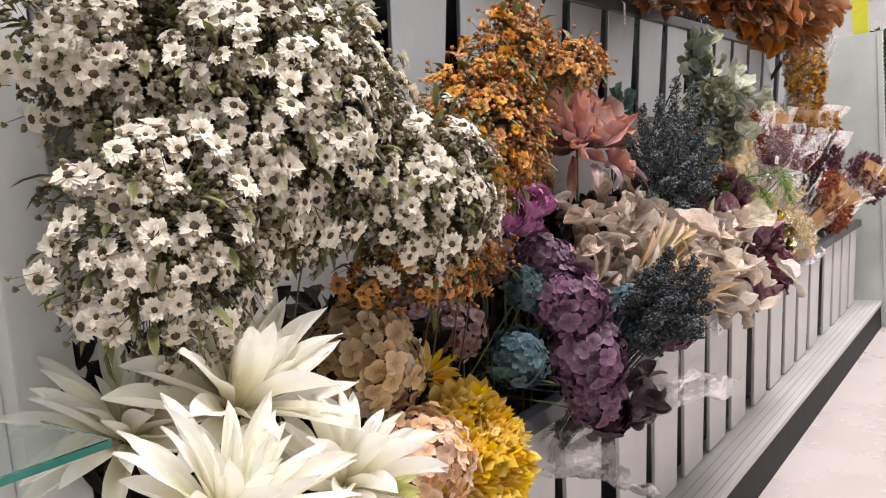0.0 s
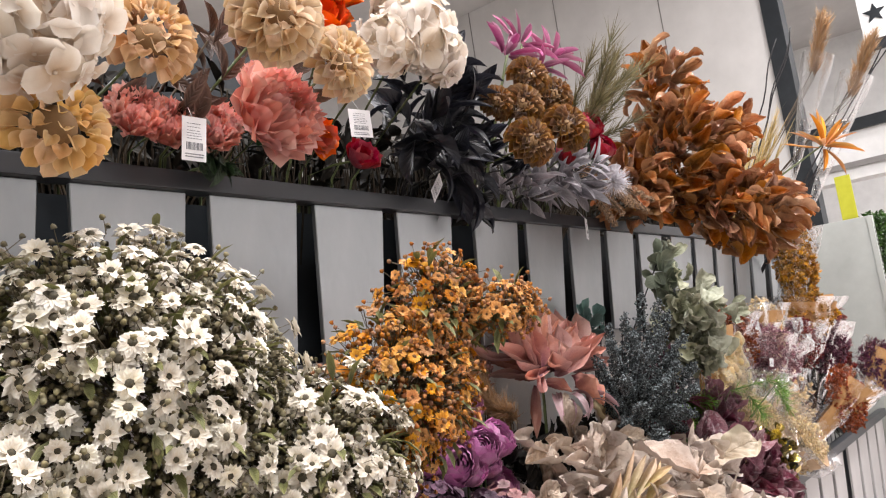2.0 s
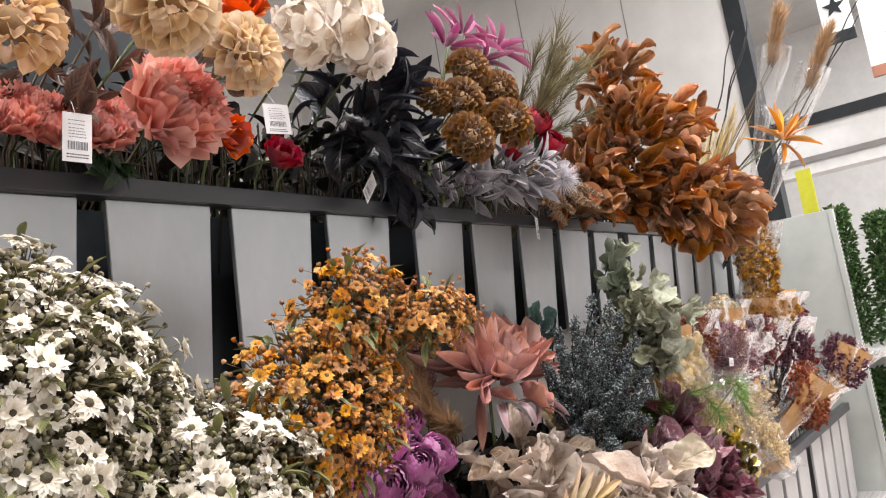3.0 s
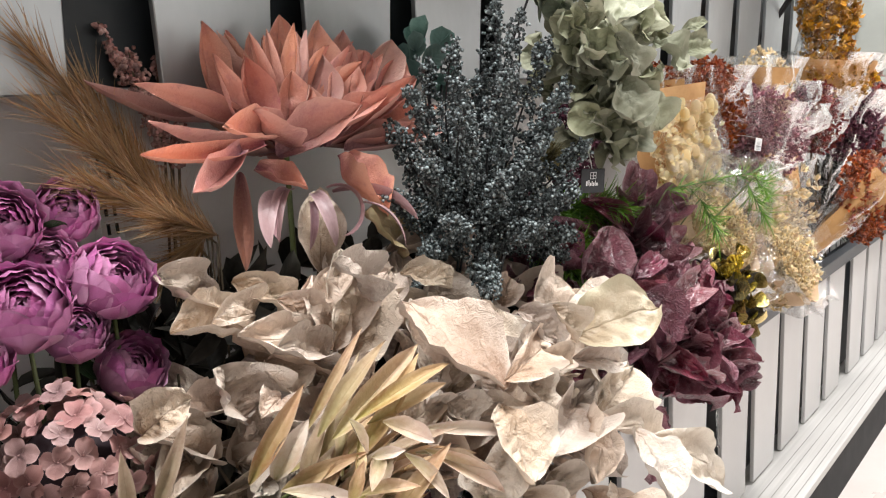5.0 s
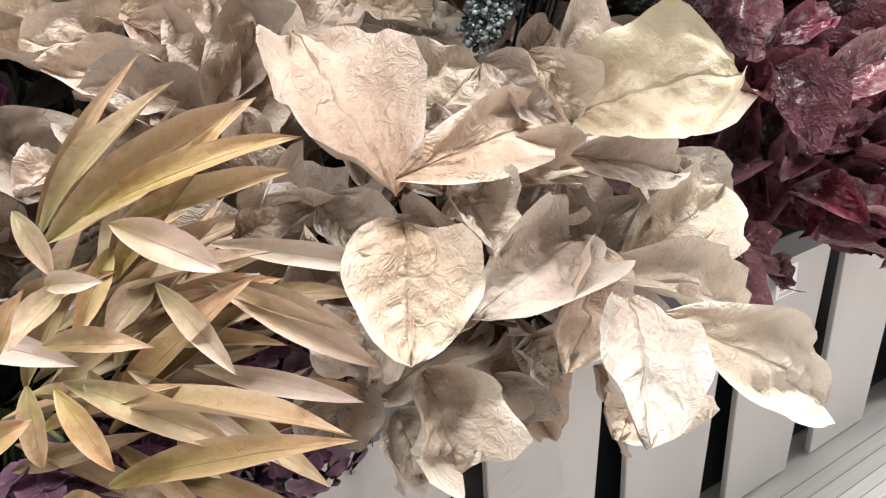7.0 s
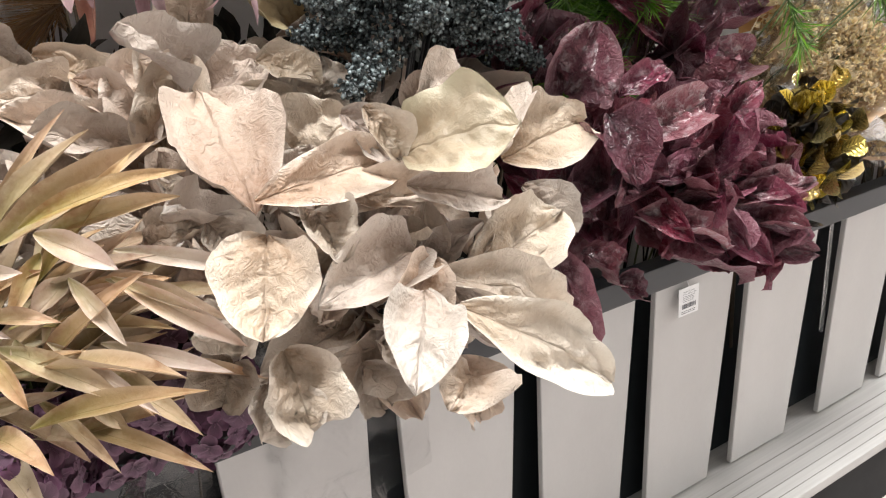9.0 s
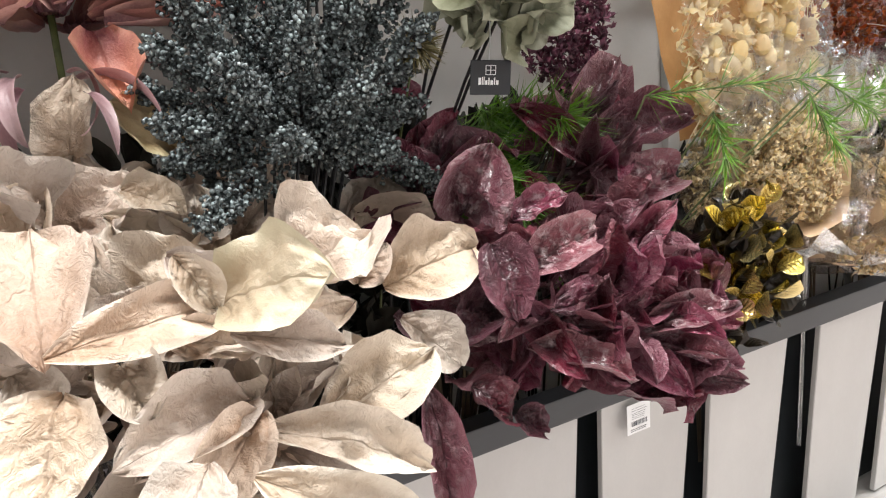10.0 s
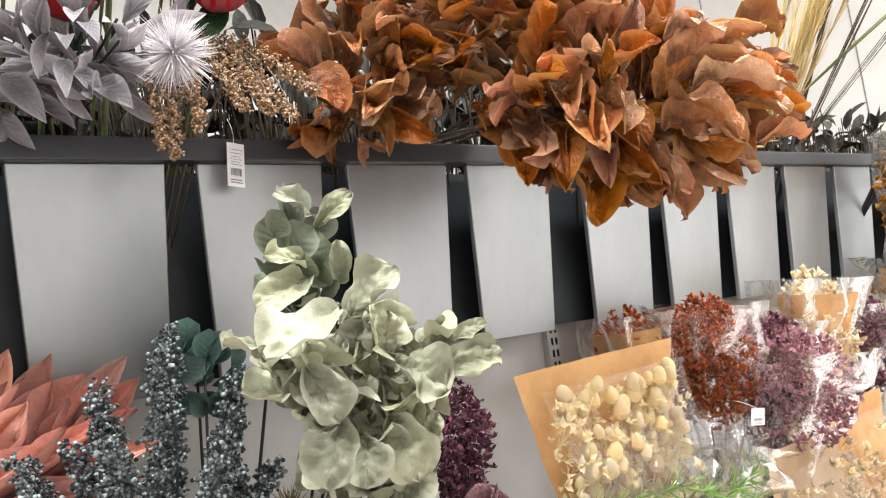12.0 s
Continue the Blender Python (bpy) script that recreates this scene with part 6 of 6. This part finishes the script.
M_THISTLE = leaf_mat("white_thistle", "dcd8dc", "a8a4aa", "eeecee", 0.7, 0.1, 2, 0.1, 0.1, per_island=True)
for nm, lab, at, mt, rr in (("thistle", "white spiky thistle head among silver leaves", (2.27, 0.86, 1.80), M_THISTLE, 0.05), ("thistle", "grey-green round thistle head beside the slate seeds", (2.33, 0.82, 1.235), M_WISP, 0.034)):
    g = Geo()
    for _ in range(420):
        d = (ball() + Vector((0, -0.3, 0))).normalized()
        g.add(blade(rr * R.uniform(0.7, 1.1), 0.0018, 2, 1, 0.3, 1.0, 0.2, 0.3, base=0.5), aim(Vector(at) + d * rr * 0.15, d, ball()))
    th = thing(nm, lab, "artificial flower", (at[0], 1.25 if at[2] > 1.6 else 1.1, UP_DECK if at[2] > 1.6 else LOW_DECK), "thistles")
    tagged(part("spine_mass", g.mesh("spine_mass", [mt]), th), kind="stuff")
    stems(th, (at[0], 1.25 if at[2] > 1.6 else 1.1, UP_DECK if at[2] > 1.6 else LOW_DECK), [at], M_STEM_GREEN, 0.002)

# dark stems and leaves crowded in the troughs, shade between bunches in their colour
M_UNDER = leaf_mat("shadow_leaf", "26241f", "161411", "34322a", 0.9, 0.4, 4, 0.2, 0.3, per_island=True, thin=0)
M_UNDER_STEM = plain_mat("shaded_brown_stem", "1c1712", "30281e", 0.9, 90.0, 0.3, spec=0.1)


def thicket(name, label, x0, x1, deck, top, y0, y1, n_stems, n_leaves):
    th = thing(name, label, "artificial stems", ((x0 + x1) / 2, (y0 + y1) / 2, deck), "stem thickets")
    g, lf = Geo(), Geo()
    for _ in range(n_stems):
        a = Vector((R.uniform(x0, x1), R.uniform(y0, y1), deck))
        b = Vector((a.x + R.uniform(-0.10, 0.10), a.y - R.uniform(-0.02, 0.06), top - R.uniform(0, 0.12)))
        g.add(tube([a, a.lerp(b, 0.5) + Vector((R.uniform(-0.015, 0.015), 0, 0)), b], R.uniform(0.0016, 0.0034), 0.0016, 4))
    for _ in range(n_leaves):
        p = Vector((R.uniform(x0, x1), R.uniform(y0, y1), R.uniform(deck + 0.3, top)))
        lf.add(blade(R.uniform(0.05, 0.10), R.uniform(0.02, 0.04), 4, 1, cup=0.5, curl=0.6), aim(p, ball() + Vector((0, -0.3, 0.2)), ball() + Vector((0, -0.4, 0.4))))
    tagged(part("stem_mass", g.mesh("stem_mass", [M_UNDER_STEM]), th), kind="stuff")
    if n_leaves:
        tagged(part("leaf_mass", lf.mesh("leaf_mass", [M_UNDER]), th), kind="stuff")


# near-black filler that paints the deep shade behind and under the flowers
thicket("stem_thicket", "crowded brown stems standing in the upper trough, coloured near-black for the shade there", 0.3, 2.0, UP_DECK, 1.98, 1.16, 1.50, 700, 1100)
thicket("stem_thicket", "crowded brown stems standing in the upper trough, coloured near-black for the shade there", 2.0, 3.4, UP_DECK, 1.98, 1.16, 1.50, 600, 700)
thicket("stem_thicket", "crowded brown stems standing in the upper trough, coloured near-black for the shade there", 3.4, 5.4, UP_DECK, 1.92, 1.16, 1.50, 460, 500)
thicket("underleaf_thicket", "filler leaves and stems in the lower trough, coloured near-black for the shade there", 0.5, 1.7, LOW_DECK, 1.04, 0.97, 1.17, 50, 1300)
thicket("underleaf_thicket", "filler leaves and stems in the lower trough, coloured near-black for the shade there", 1.7, 2.75, LOW_DECK, 1.12, 0.97, 1.17, 50, 1400)
thicket("underleaf_thicket", "filler leaves and stems in the lower trough, coloured near-black for the shade there", 2.75, 5.4, LOW_DECK, 0.98, 0.97, 1.17, 60, 1500)

# shop greenery beyond the end panel
M_BOX = leaf_mat("boxwood_leaf", "3c5a2c", "24381a", "587a40", 0.5, 0.4, 2, 0.1, 0.1, per_island=True)
for gy, gz0, gz1, gr in ((0.86, 0.93, 1.95, 0.11), (0.62, 0.93, 1.85, 0.12), (0.85, 0.12, 0.80, 0.13), (0.55, 0.12, 0.80, 0.14)):
    th = thing("boxwood_plant", "tall artificial boxwood plant with dense small green leaves", "artificial plant", (6.4, gy, gz0), "boxwood plants")
    g = Geo()
    for _ in range(2600):
        k = R.random()
        d = ball()
        p = Vector((6.4 + d.x * gr, gy + d.y * gr * (1.1 - 0.5 * k), gz0 + 0.06 + (gz1 - gz0 - 0.06) * k))
        g.add(blade(R.uniform(0.03, 0.05), 0.022, 2, 1, cup=0.4, curl=0.5), aim(p, d + ball() * 0.6, ball()))
    tagged(part("foliage", g.mesh("foliage", [M_BOX]), th), kind="stuff")
    part("trunk", Geo().add(tube([(6.4, gy, gz0), (6.4, gy, gz1 - 0.05)], 0.012, 0.006, 6)).mesh("trunk", [M_STEM]), th)

# stock beyond the rust leaves
def curly(label, root, tips):
    th = thing("curly_twig_bunch", label, "dried twigs", root, "dried stems")
    for k, t in enumerate(tips):
        root_v, t = Vector(root), Vector(t)
        pts = []
        for i in range(22):
            q = i / 21
            p = root_v.lerp(t, q)
            pts.append(p + Vector((math.cos(q * 26 + k), math.sin(q * 22 + k * 2), 0)) * 0.022 * max(q - 0.45, 0))
        part("twig", Geo().add(tube(pts, 0.005, 0.003, 5)).mesh("twig", [M_STEM_DARK]), th)


curly("curly black willow twigs above the rust leaves", (3.9, 1.2, UP_DECK), [(4.0, 0.73, 2.62), (4.03, 0.70, 2.58), (4.05, 0.66, 2.66)])
curly("long dark twigs leaning out of the upper trough", (4.3, 1.2, UP_DECK), [(4.4, 0.21, 2.74), (4.42, 0.28, 2.62), (4.35, 0.36, 2.60)])
lotus("orange lily sprig with narrow leaves", (3.9, 0.60, 2.06), (0.0, -0.5, 0.8), 0.16, P_AMBER_LEAF, UP_DECK, 0.16, ((7, 0.9, 0.9), (7, 1.0, 0.3), (4, 0.9, -0.4)), name="lily_sprig", group="dried stems", base=(3.9, 1.2, UP_DECK))

# wrapped bouquets
def sheet(corners, nx, ny, crumple, seed):
    """A crumpled sheet between four corners (bottom left, bottom right, top right, top left)."""
    a, b, c, d = [Vector(p) for p in corners]
    nrm = (b - a).cross(d - a).normalized()
    vs, fs, uvs = [], [], []
    for i in range(ny + 1):
        for j in range(nx + 1):
            u, v = j / nx, i / ny
            p = a.lerp(b, u).lerp(d.lerp(c, u), v)
            p = p + nrm * crumple * noise.noise(Vector((u * 3 + seed, v * 3, seed * 1.7))) - nrm * 0.06 * (b - a).length * math.sin(math.pi * u)
            vs.append(tuple(p))
            uvs.append((u, v))
    for i in range(ny):
        for j in range(nx):
            k = i * (nx + 1) + j
            fs.append((k, k + 1, k + nx + 2, k + nx + 1))
    return vs, fs, uvs


def tufts(centre, radii, n, mat, size=0.012, name="dried_flowers", boxy=False):
    """A crowd of small dried flower clumps in one mesh."""
    g = Geo()
    for _ in range(n):
        d = ball() if not boxy else Vector((R.uniform(-1, 1), R.uniform(-1, 1), R.uniform(-1, 1) - 0.25 * abs(R.gauss(0, 1))))
        p = Vector(centre) + Vector((d.x * radii[0], d.y * radii[1], d.z * radii[2]))
        k = size * R.uniform(0.5, 1.3)
        for i in range(4):
            g.add(blade(k, k * 0.6, 2, 1, 0.6, 0.5, 0.5, 0.5, base=0.4), aim(p, ball() + Vector((0, -0.4, 0.5)), ball()))
    return g.mesh(name, [mat])


def bouquet(label, tip, axis, length, r, wrap, fill, size, film=True, open_a=1.6, n=420, seed=0, name="wrapped_bouquet"):
    th = thing(name, label, "bouquet", (tip[0], tip[1], LOW_DECK), "wrapped bouquets")
    ax = Vector(axis).normalized()
    c = Vector(tip) + ax * length * 0.78
    if wrap is not None:
        part("wrap", Geo().add(cone(tip, ax, length, r, open_a, 0.012, seed)).mesh("wrap", [wrap]), th)
    tagged(part("flower_mass", tufts(c, (r * 1.05, r * 1.0, length * 0.36), int(n * 2.4), fill, size * 0.8), th), kind="stuff")
    if film:
        part("film", Geo().add(cone(Vector(tip) - ax * 0.005, ax, length * 1.10, r * 1.12, 0.0, 0.06, seed + 5, 40, 14)).mesh("film", [M_FILM]), th, None, "clear crinkled film")
    stems(th, (tip[0], tip[1], LOW_DECK), [Vector(tip) + ax * length * (0.4 + 0.05 * i) for i in range(3)], M_STEM)
    return th


def bunny_tails(centre, radii, n, mat):
    """Soft oval grass heads, each with a fuzz of short hairs, in one mesh."""
    g = Geo()
    for _ in range(n):
        p = Vector(centre) + Vector((R.uniform(-1, 1) * radii[0], R.uniform(-1, 1) * radii[1], R.uniform(-1, 1) * radii[2]))
        d = (Vector((R.uniform(-0.7, 0.7), -0.2, 1.0))).normalized()
        k = R.uniform(0.009, 0.015)
        f = aim(p, d.orthogonal(), d)
        g.add(dome(k, k * 1.7, 9, 4), f)
        g.add(dome(k, k * 0.8, 9, 3), f @ Matrix.Rotation(math.pi, 4, "X"))
        for _ in range(26):
            h = ball().normalized()
            g.add(blade(k * 1.1, 0.0016, 2, 1, 0.3, 1.0, 0.2, 0.3, base=0.5), aim(p + Vector((h.x, h.y, h.z)) * k * 0.6, h + d * 0.7, ball()))
        g.add(tube([p - d * k * 0.7, p - d * 0.07], 0.0008, 0.0007, 3))
    return g.mesh("grass_head_mass", [mat])


def paper_bag(label, bl, br, tr, tl, wrap, fill, size, n, name="kraft_bag", tails=0):
    bl, br, tr, tl = [Vector(p) for p in (bl, br, tr, tl)]
    foot = (bl + br) / 2
    th = thing(name, label, "bouquet", (foot.x, foot.y + 0.06, LOW_DECK), "wrapped bouquets")
    part("paper", Geo().add(sheet((bl + Vector((0, 0.05, 0)), br + Vector((0, 0.05, 0)), tr, tl), 12, 10, 0.012, 3)).mesh("paper", [wrap]), th, None, "brown kraft paper back")
    c = (bl + br + tr * 0.7 + tl * 0.7) / 3.4
    w = (br - bl).length
    if tails:
        tagged(part("grass_head_mass", bunny_tails(c + Vector((0, -0.01, 0.03)), (w * 0.55, 0.014, (tl.z - bl.z) * 0.36), tails, fill), th), kind="stuff")
    tagged(part("flower_mass", tufts(c + Vector((0, -0.005, 0.01)), (w * 0.64, 0.02, (tl.z - bl.z) * 0.40), n, fill, size, boxy=True), th), kind="stuff")
    part("film", Geo().add(sheet((bl + Vector((0, -0.05, 0)), br + Vector((0, -0.05, 0)), tr + Vector((-0.02, -0.035, -0.03)), tl + Vector((0.02, -0.035, -0.03))), 10, 10, 0.015, 8)).mesh("film", [M_FILM]), th, None, "clear film front")
    stems(th, (foot.x, foot.y + 0.06, LOW_DECK), [foot + Vector((0.02 * i, 0, 0.05)) for i in (-1, 0, 1)], M_STEM)
    return th


paper_bag("kraft paper bag of pale cream dried flowers", (2.82, 0.84, 1.06), (3.06, 0.84, 1.06), (3.12, 0.88, 1.345), (2.755, 0.90, 1.33), M_KRAFT, M_PALE_DRY, 0.016, 260, tails=95)
bouquet("orange dried flowers in clear crinkled film", (3.32, 1.0, 0.98), (0.0, -0.12, 1), 0.38, 0.10, None, M_ORANGE_DRY, 0.016, n=700, seed=2)
bouquet("orange dried flowers in clear crinkled film", (3.20, 1.05, 1.0), (0.0, 0, 1), 0.36, 0.08, M_KRAFT, M_ORANGE_DRY, 0.016, n=300, seed=12)
bouquet("purple dried flowers in clear film", (3.52, 1.0, 0.98), (0.05, -0.1, 1), 0.33, 0.10, None, M_PURPLE_DRY, 0.02, n=500, seed=3)
bouquet("kraft-paper wrapped cream dried flowers", (3.72, 1.0, 0.98), (0.05, -0.1, 1), 0.40, 0.10, M_KRAFT, M_CREAM_DRY, 0.02, n=250, seed=4)
bouquet("dark purple dried flowers in film", (3.92, 1.0, 0.96), (0.05, -0.1, 1), 0.35, 0.10, None, M_PURPLE_DRY, 0.02, n=400, seed=5)
bouquet("golden dried grasses in a tall film sleeve", (4.28, 1.0, 1.1), (0.02, -0.18, 1), 0.62, 0.10, None, M_GOLD_DRY, 0.03, n=420, seed=6)
bouquet("yellow-gold dried flowers in kraft", (4.28, 0.96, 1.08), (0.02, -0.15, 1), 0.32, 0.15, M_KRAFT, M_GOLD_DRY, 0.025, n=300, seed=16)
bouquet("deep red dried flowers in film", (4.05, 0.98, 0.95), (0.15, -0.25, 1), 0.34, 0.10, None, M_RED_DRY, 0.02, n=400, seed=17)
bouquet("purple and dark blue dried flowers in kraft", (2.69, 1.02, 1.03), (0.0, -0.1, 1), 0.27, 0.07, None, M_PURPLE_DRY, 0.014, film=False, n=360, seed=18)
bouquet("dusty pink dried flowers in crinkled film", (3.45, 0.95, 0.92), (0.05, -0.25, 1), 0.36, 0.13, None, M_PINK_DRY, 0.016, n=520, seed=19)
paper_bag("kraft paper bag with dark red dried filling", (4.72, 0.92, 1.0), (4.98, 0.90, 1.0), (5.0, 0.92, 1.42), (4.70, 0.94, 1.42), M_KRAFT, M_RED_DRY, 0.03, 260)
bouquet("purple dried flowers in film", (4.45, 1.0, 0.86), (0.05, -0.25, 1), 0.42, 0.13, None, M_PURPLE_DRY, 0.025, n=500, seed=7)
bouquet("red dried grass in a kraft and film cone", (3.95, 0.98, 0.72), (0.25, -0.75, 0.75), 0.42, 0.08, M_KRAFT, M_ORANGE_DRY, 0.02, n=420, seed=8)
bouquet("purple-brown dried flower bouquet in kraft", (5.0, 0.95, 0.72), (0.2, -0.55, 0.85), 0.42, 0.12, M_KRAFT, M_PURPLE_DRY, 0.025, n=420, seed=9)
bouquet("cream dried flowers in a pale kraft wrap", (2.96, 1.07, 0.88), (-0.05, -0.85, 0.42), 0.32, 0.12, M_KRAFT_PALE, M_CREAM_DRY, 0.014, n=800, seed=10)
bouquet("cream dried flowers in a pale kraft wrap", (3.22, 1.0, 0.78), (0.0, -0.85, 0.42), 0.30, 0.12, M_KRAFT_PALE, M_CREAM_DRY, 0.016, n=600, seed=11)
paper_bag("kraft paper bag of dried sprigs", (3.30, 0.80, 0.86), (3.52, 0.80, 0.86), (3.54, 0.84, 1.10), (3.28, 0.84, 1.10), M_KRAFT_PALE, M_CREAM_DRY, 0.02, 90)
paper_bag("kraft paper bag of dried sprigs", (3.55, 0.84, 0.86), (3.80, 0.84, 0.86), (3.82, 0.88, 1.14), (3.53, 0.88, 1.14), M_KRAFT, M_CREAM_DRY, 0.02, 90)


film = thing("film_sleeve", "crumpled clear film sleeve at the trough rim", "wrapping", (1.95, 0.98, LOW_DECK), "wrapped bouquets")
part("film", Geo().add(cone((1.93, 1.0, 0.50), (-0.02, -0.55, 0.5), 0.42, 0.13, 0.0, 0.06, 41, 40, 14)).mesh("film", [M_FILM]), film)
film = thing("film_sleeve", "crumpled clear film sleeve at the trough rim", "wrapping", (1.52, 0.98, LOW_DECK), "wrapped bouquets")
part("film", Geo().add(cone((1.50, 1.02, 0.56), (0.0, -0.7, 0.2), 0.36, 0.10, 0.0, 0.05, 43, 40, 14)).mesh("film", [M_FILM]), film)
film = thing("film_sleeve", "crumpled clear film bag among kraft bags", "wrapping", (3.15, 0.9, LOW_DECK), "wrapped bouquets")
part("film", Geo().add(cone((3.10, 0.86, 0.98), (0.10, -0.28, 1.0), 0.20, 0.10, 0.0, 0.09, 45, 44, 16)).mesh("film", [M_FILM]), film)
part("tail", Geo().add(tube(sway((3.15, 0.9, LOW_DECK), (3.10, 0.86, 1.0), 0.05), 0.004, 0.003)).mesh("tail", [M_FILM]), film)

# tags
def price_tag(at, w, h, turn, tilt, rot=0.0, to=None):
    th = thing("price_tag", "white paper price tag with a barcode hanging on a flower stem", "price tag", at, "price tags")
    m = pose(at[0], at[1], at[2], tilt, rot, turn)
    bm = bmesh.new()
    bmesh.ops.create_cube(bm, size=1.0)
    bmesh.ops.scale(bm, vec=(w, 0.0008, h), verts=bm.verts)
    me = bpy.data.meshes.new("card")
    bm.to_mesh(me)
    bm.free()
    me.materials.append(M_TAG)
    part("card", me, th, m)
    k = Geo()

    def bar(x0, x1, z0, z1):
        k.add(([(x0, -0.0008, z0), (x1, -0.0008, z0), (x1, -0.0008, z1), (x0, -0.0008, z1)], [(0, 1, 2, 3)], [(0, 0), (1, 0), (1, 1), (0, 1)]))
    x = -w * 0.32
    while x < w * 0.32:
        q = w * R.uniform(0.015, 0.04)
        bar(x, x + q, -h * 0.25, -h * 0.08)
        x += q + w * R.uniform(0.015, 0.03)
    for zz in (0.0, 0.06, 0.12, 0.18, 0.26, 0.34):
        xx = -w * 0.3
        while xx < w * 0.24:
            ln = w * R.uniform(0.05, 0.14)
            bar(xx, xx + ln, h * zz, h * (zz + 0.014))
            xx += ln + w * 0.03
    for zz in (-0.36, -0.42):
        xx = -w * 0.36
        while xx < w * 0.30:
            ln = w * R.uniform(0.04, 0.10)
            bar(xx, xx + ln, h * zz, h * (zz + 0.025))
            xx += ln + w * 0.02
    part("print", k.mesh("print", [M_INK], False), th, m, "printed barcode")
    top = Vector(at) + Vector((0, 0, h * 0.5))
    part("string", Geo().add(tube(sway(top, to or (top + Vector((0.01, 0.04, 0.05))), 0.1), 0.0006, None, 4)).mesh("string", [M_TAG]), th)
    return th


price_tag((0.93, 0.94, 1.765), 0.040, 0.072, -12, 4, rot=4)
price_tag((1.29, 0.91, 1.838), 0.054, 0.055, -8, 2, rot=-3)
price_tag((2.40, 1.035, 1.703), 0.030, 0.066, 15, 2, rot=4)
price_tag((1.62, 1.0, 1.76), 0.04, 0.06, 30, 20, rot=35)
price_tag((2.55, 1.02, 1.765), 0.035, 0.05, 30, 20, rot=12)
price_tag((3.22, 0.80, 1.185), 0.034, 0.030, -6, 6, rot=8, to=(3.24, 0.86, 1.21))
price_tag((3.46, 0.84, 1.24), 0.030, 0.026, 10, 4, rot=25, to=(3.47, 0.90, 1.26))
price_tag((2.718, 0.888, 0.625), 0.050, 0.052, 0, 0)

tg = thing("name_tag", "small black hang tag with white lettering on a string", "hang tag", (2.405, 0.785, 1.192))
tm = pose(2.405, 0.785, 1.192, 4, 5, -22)
box_me = bpy.data.meshes.new("card")
bm = bmesh.new()
bmesh.ops.create_cube(bm, size=1.0)
bmesh.ops.scale(bm, vec=(0.047, 0.0012, 0.039), verts=bm.verts)
bmesh.ops.bevel(bm, geom=bm.edges[:], offset=0.0004, segments=1, affect="EDGES")
bm.to_mesh(box_me)
bm.free()
box_me.materials.append(M_BLACK_TAG)
part("card", box_me, tg, tm)
k = Geo()


def flat(x0, x1, z0, z1):
    k.add(([(x0, -0.0009, z0), (x1, -0.0009, z0), (x1, -0.0009, z1), (x0, -0.0009, z1)], [(0, 1, 2, 3)], [(0, 0), (1, 0), (1, 1), (0, 1)]))


for x0, x1, z0, z1 in ((-0.006, -0.0052, 0.003, 0.014), (0.0052, 0.006, 0.003, 0.014), (-0.005, 0.005, 0.0132, 0.014), (-0.005, 0.005, 0.003, 0.0038), (-0.005, 0.005, 0.008, 0.0087), (-0.0005, 0.0005, 0.004, 0.013),
                       (-0.014, -0.011, -0.008, 0.0), (-0.010, -0.009, -0.008, 0.001), (-0.008, -0.007, -0.008, 0.001), (-0.006, -0.0035, -0.008, -0.003), (-0.0025, -0.001, -0.008, 0.0), (0.0, 0.003, -0.008, -0.003), (0.004, 0.0055, -0.008, 0.0), (0.0065, 0.0095, -0.008, -0.003)):
    flat(x0, x1, z0, z1)
part("print", k.mesh("print", [M_TAG], False), tg, tm, "white printed lettering")
part("string", Geo().add(tube(sway((2.405, 0.785, 1.212), (2.415, 0.80, 1.29), 0.15), 0.0007, None, 4)).mesh("string", [M_TAG]), tg)
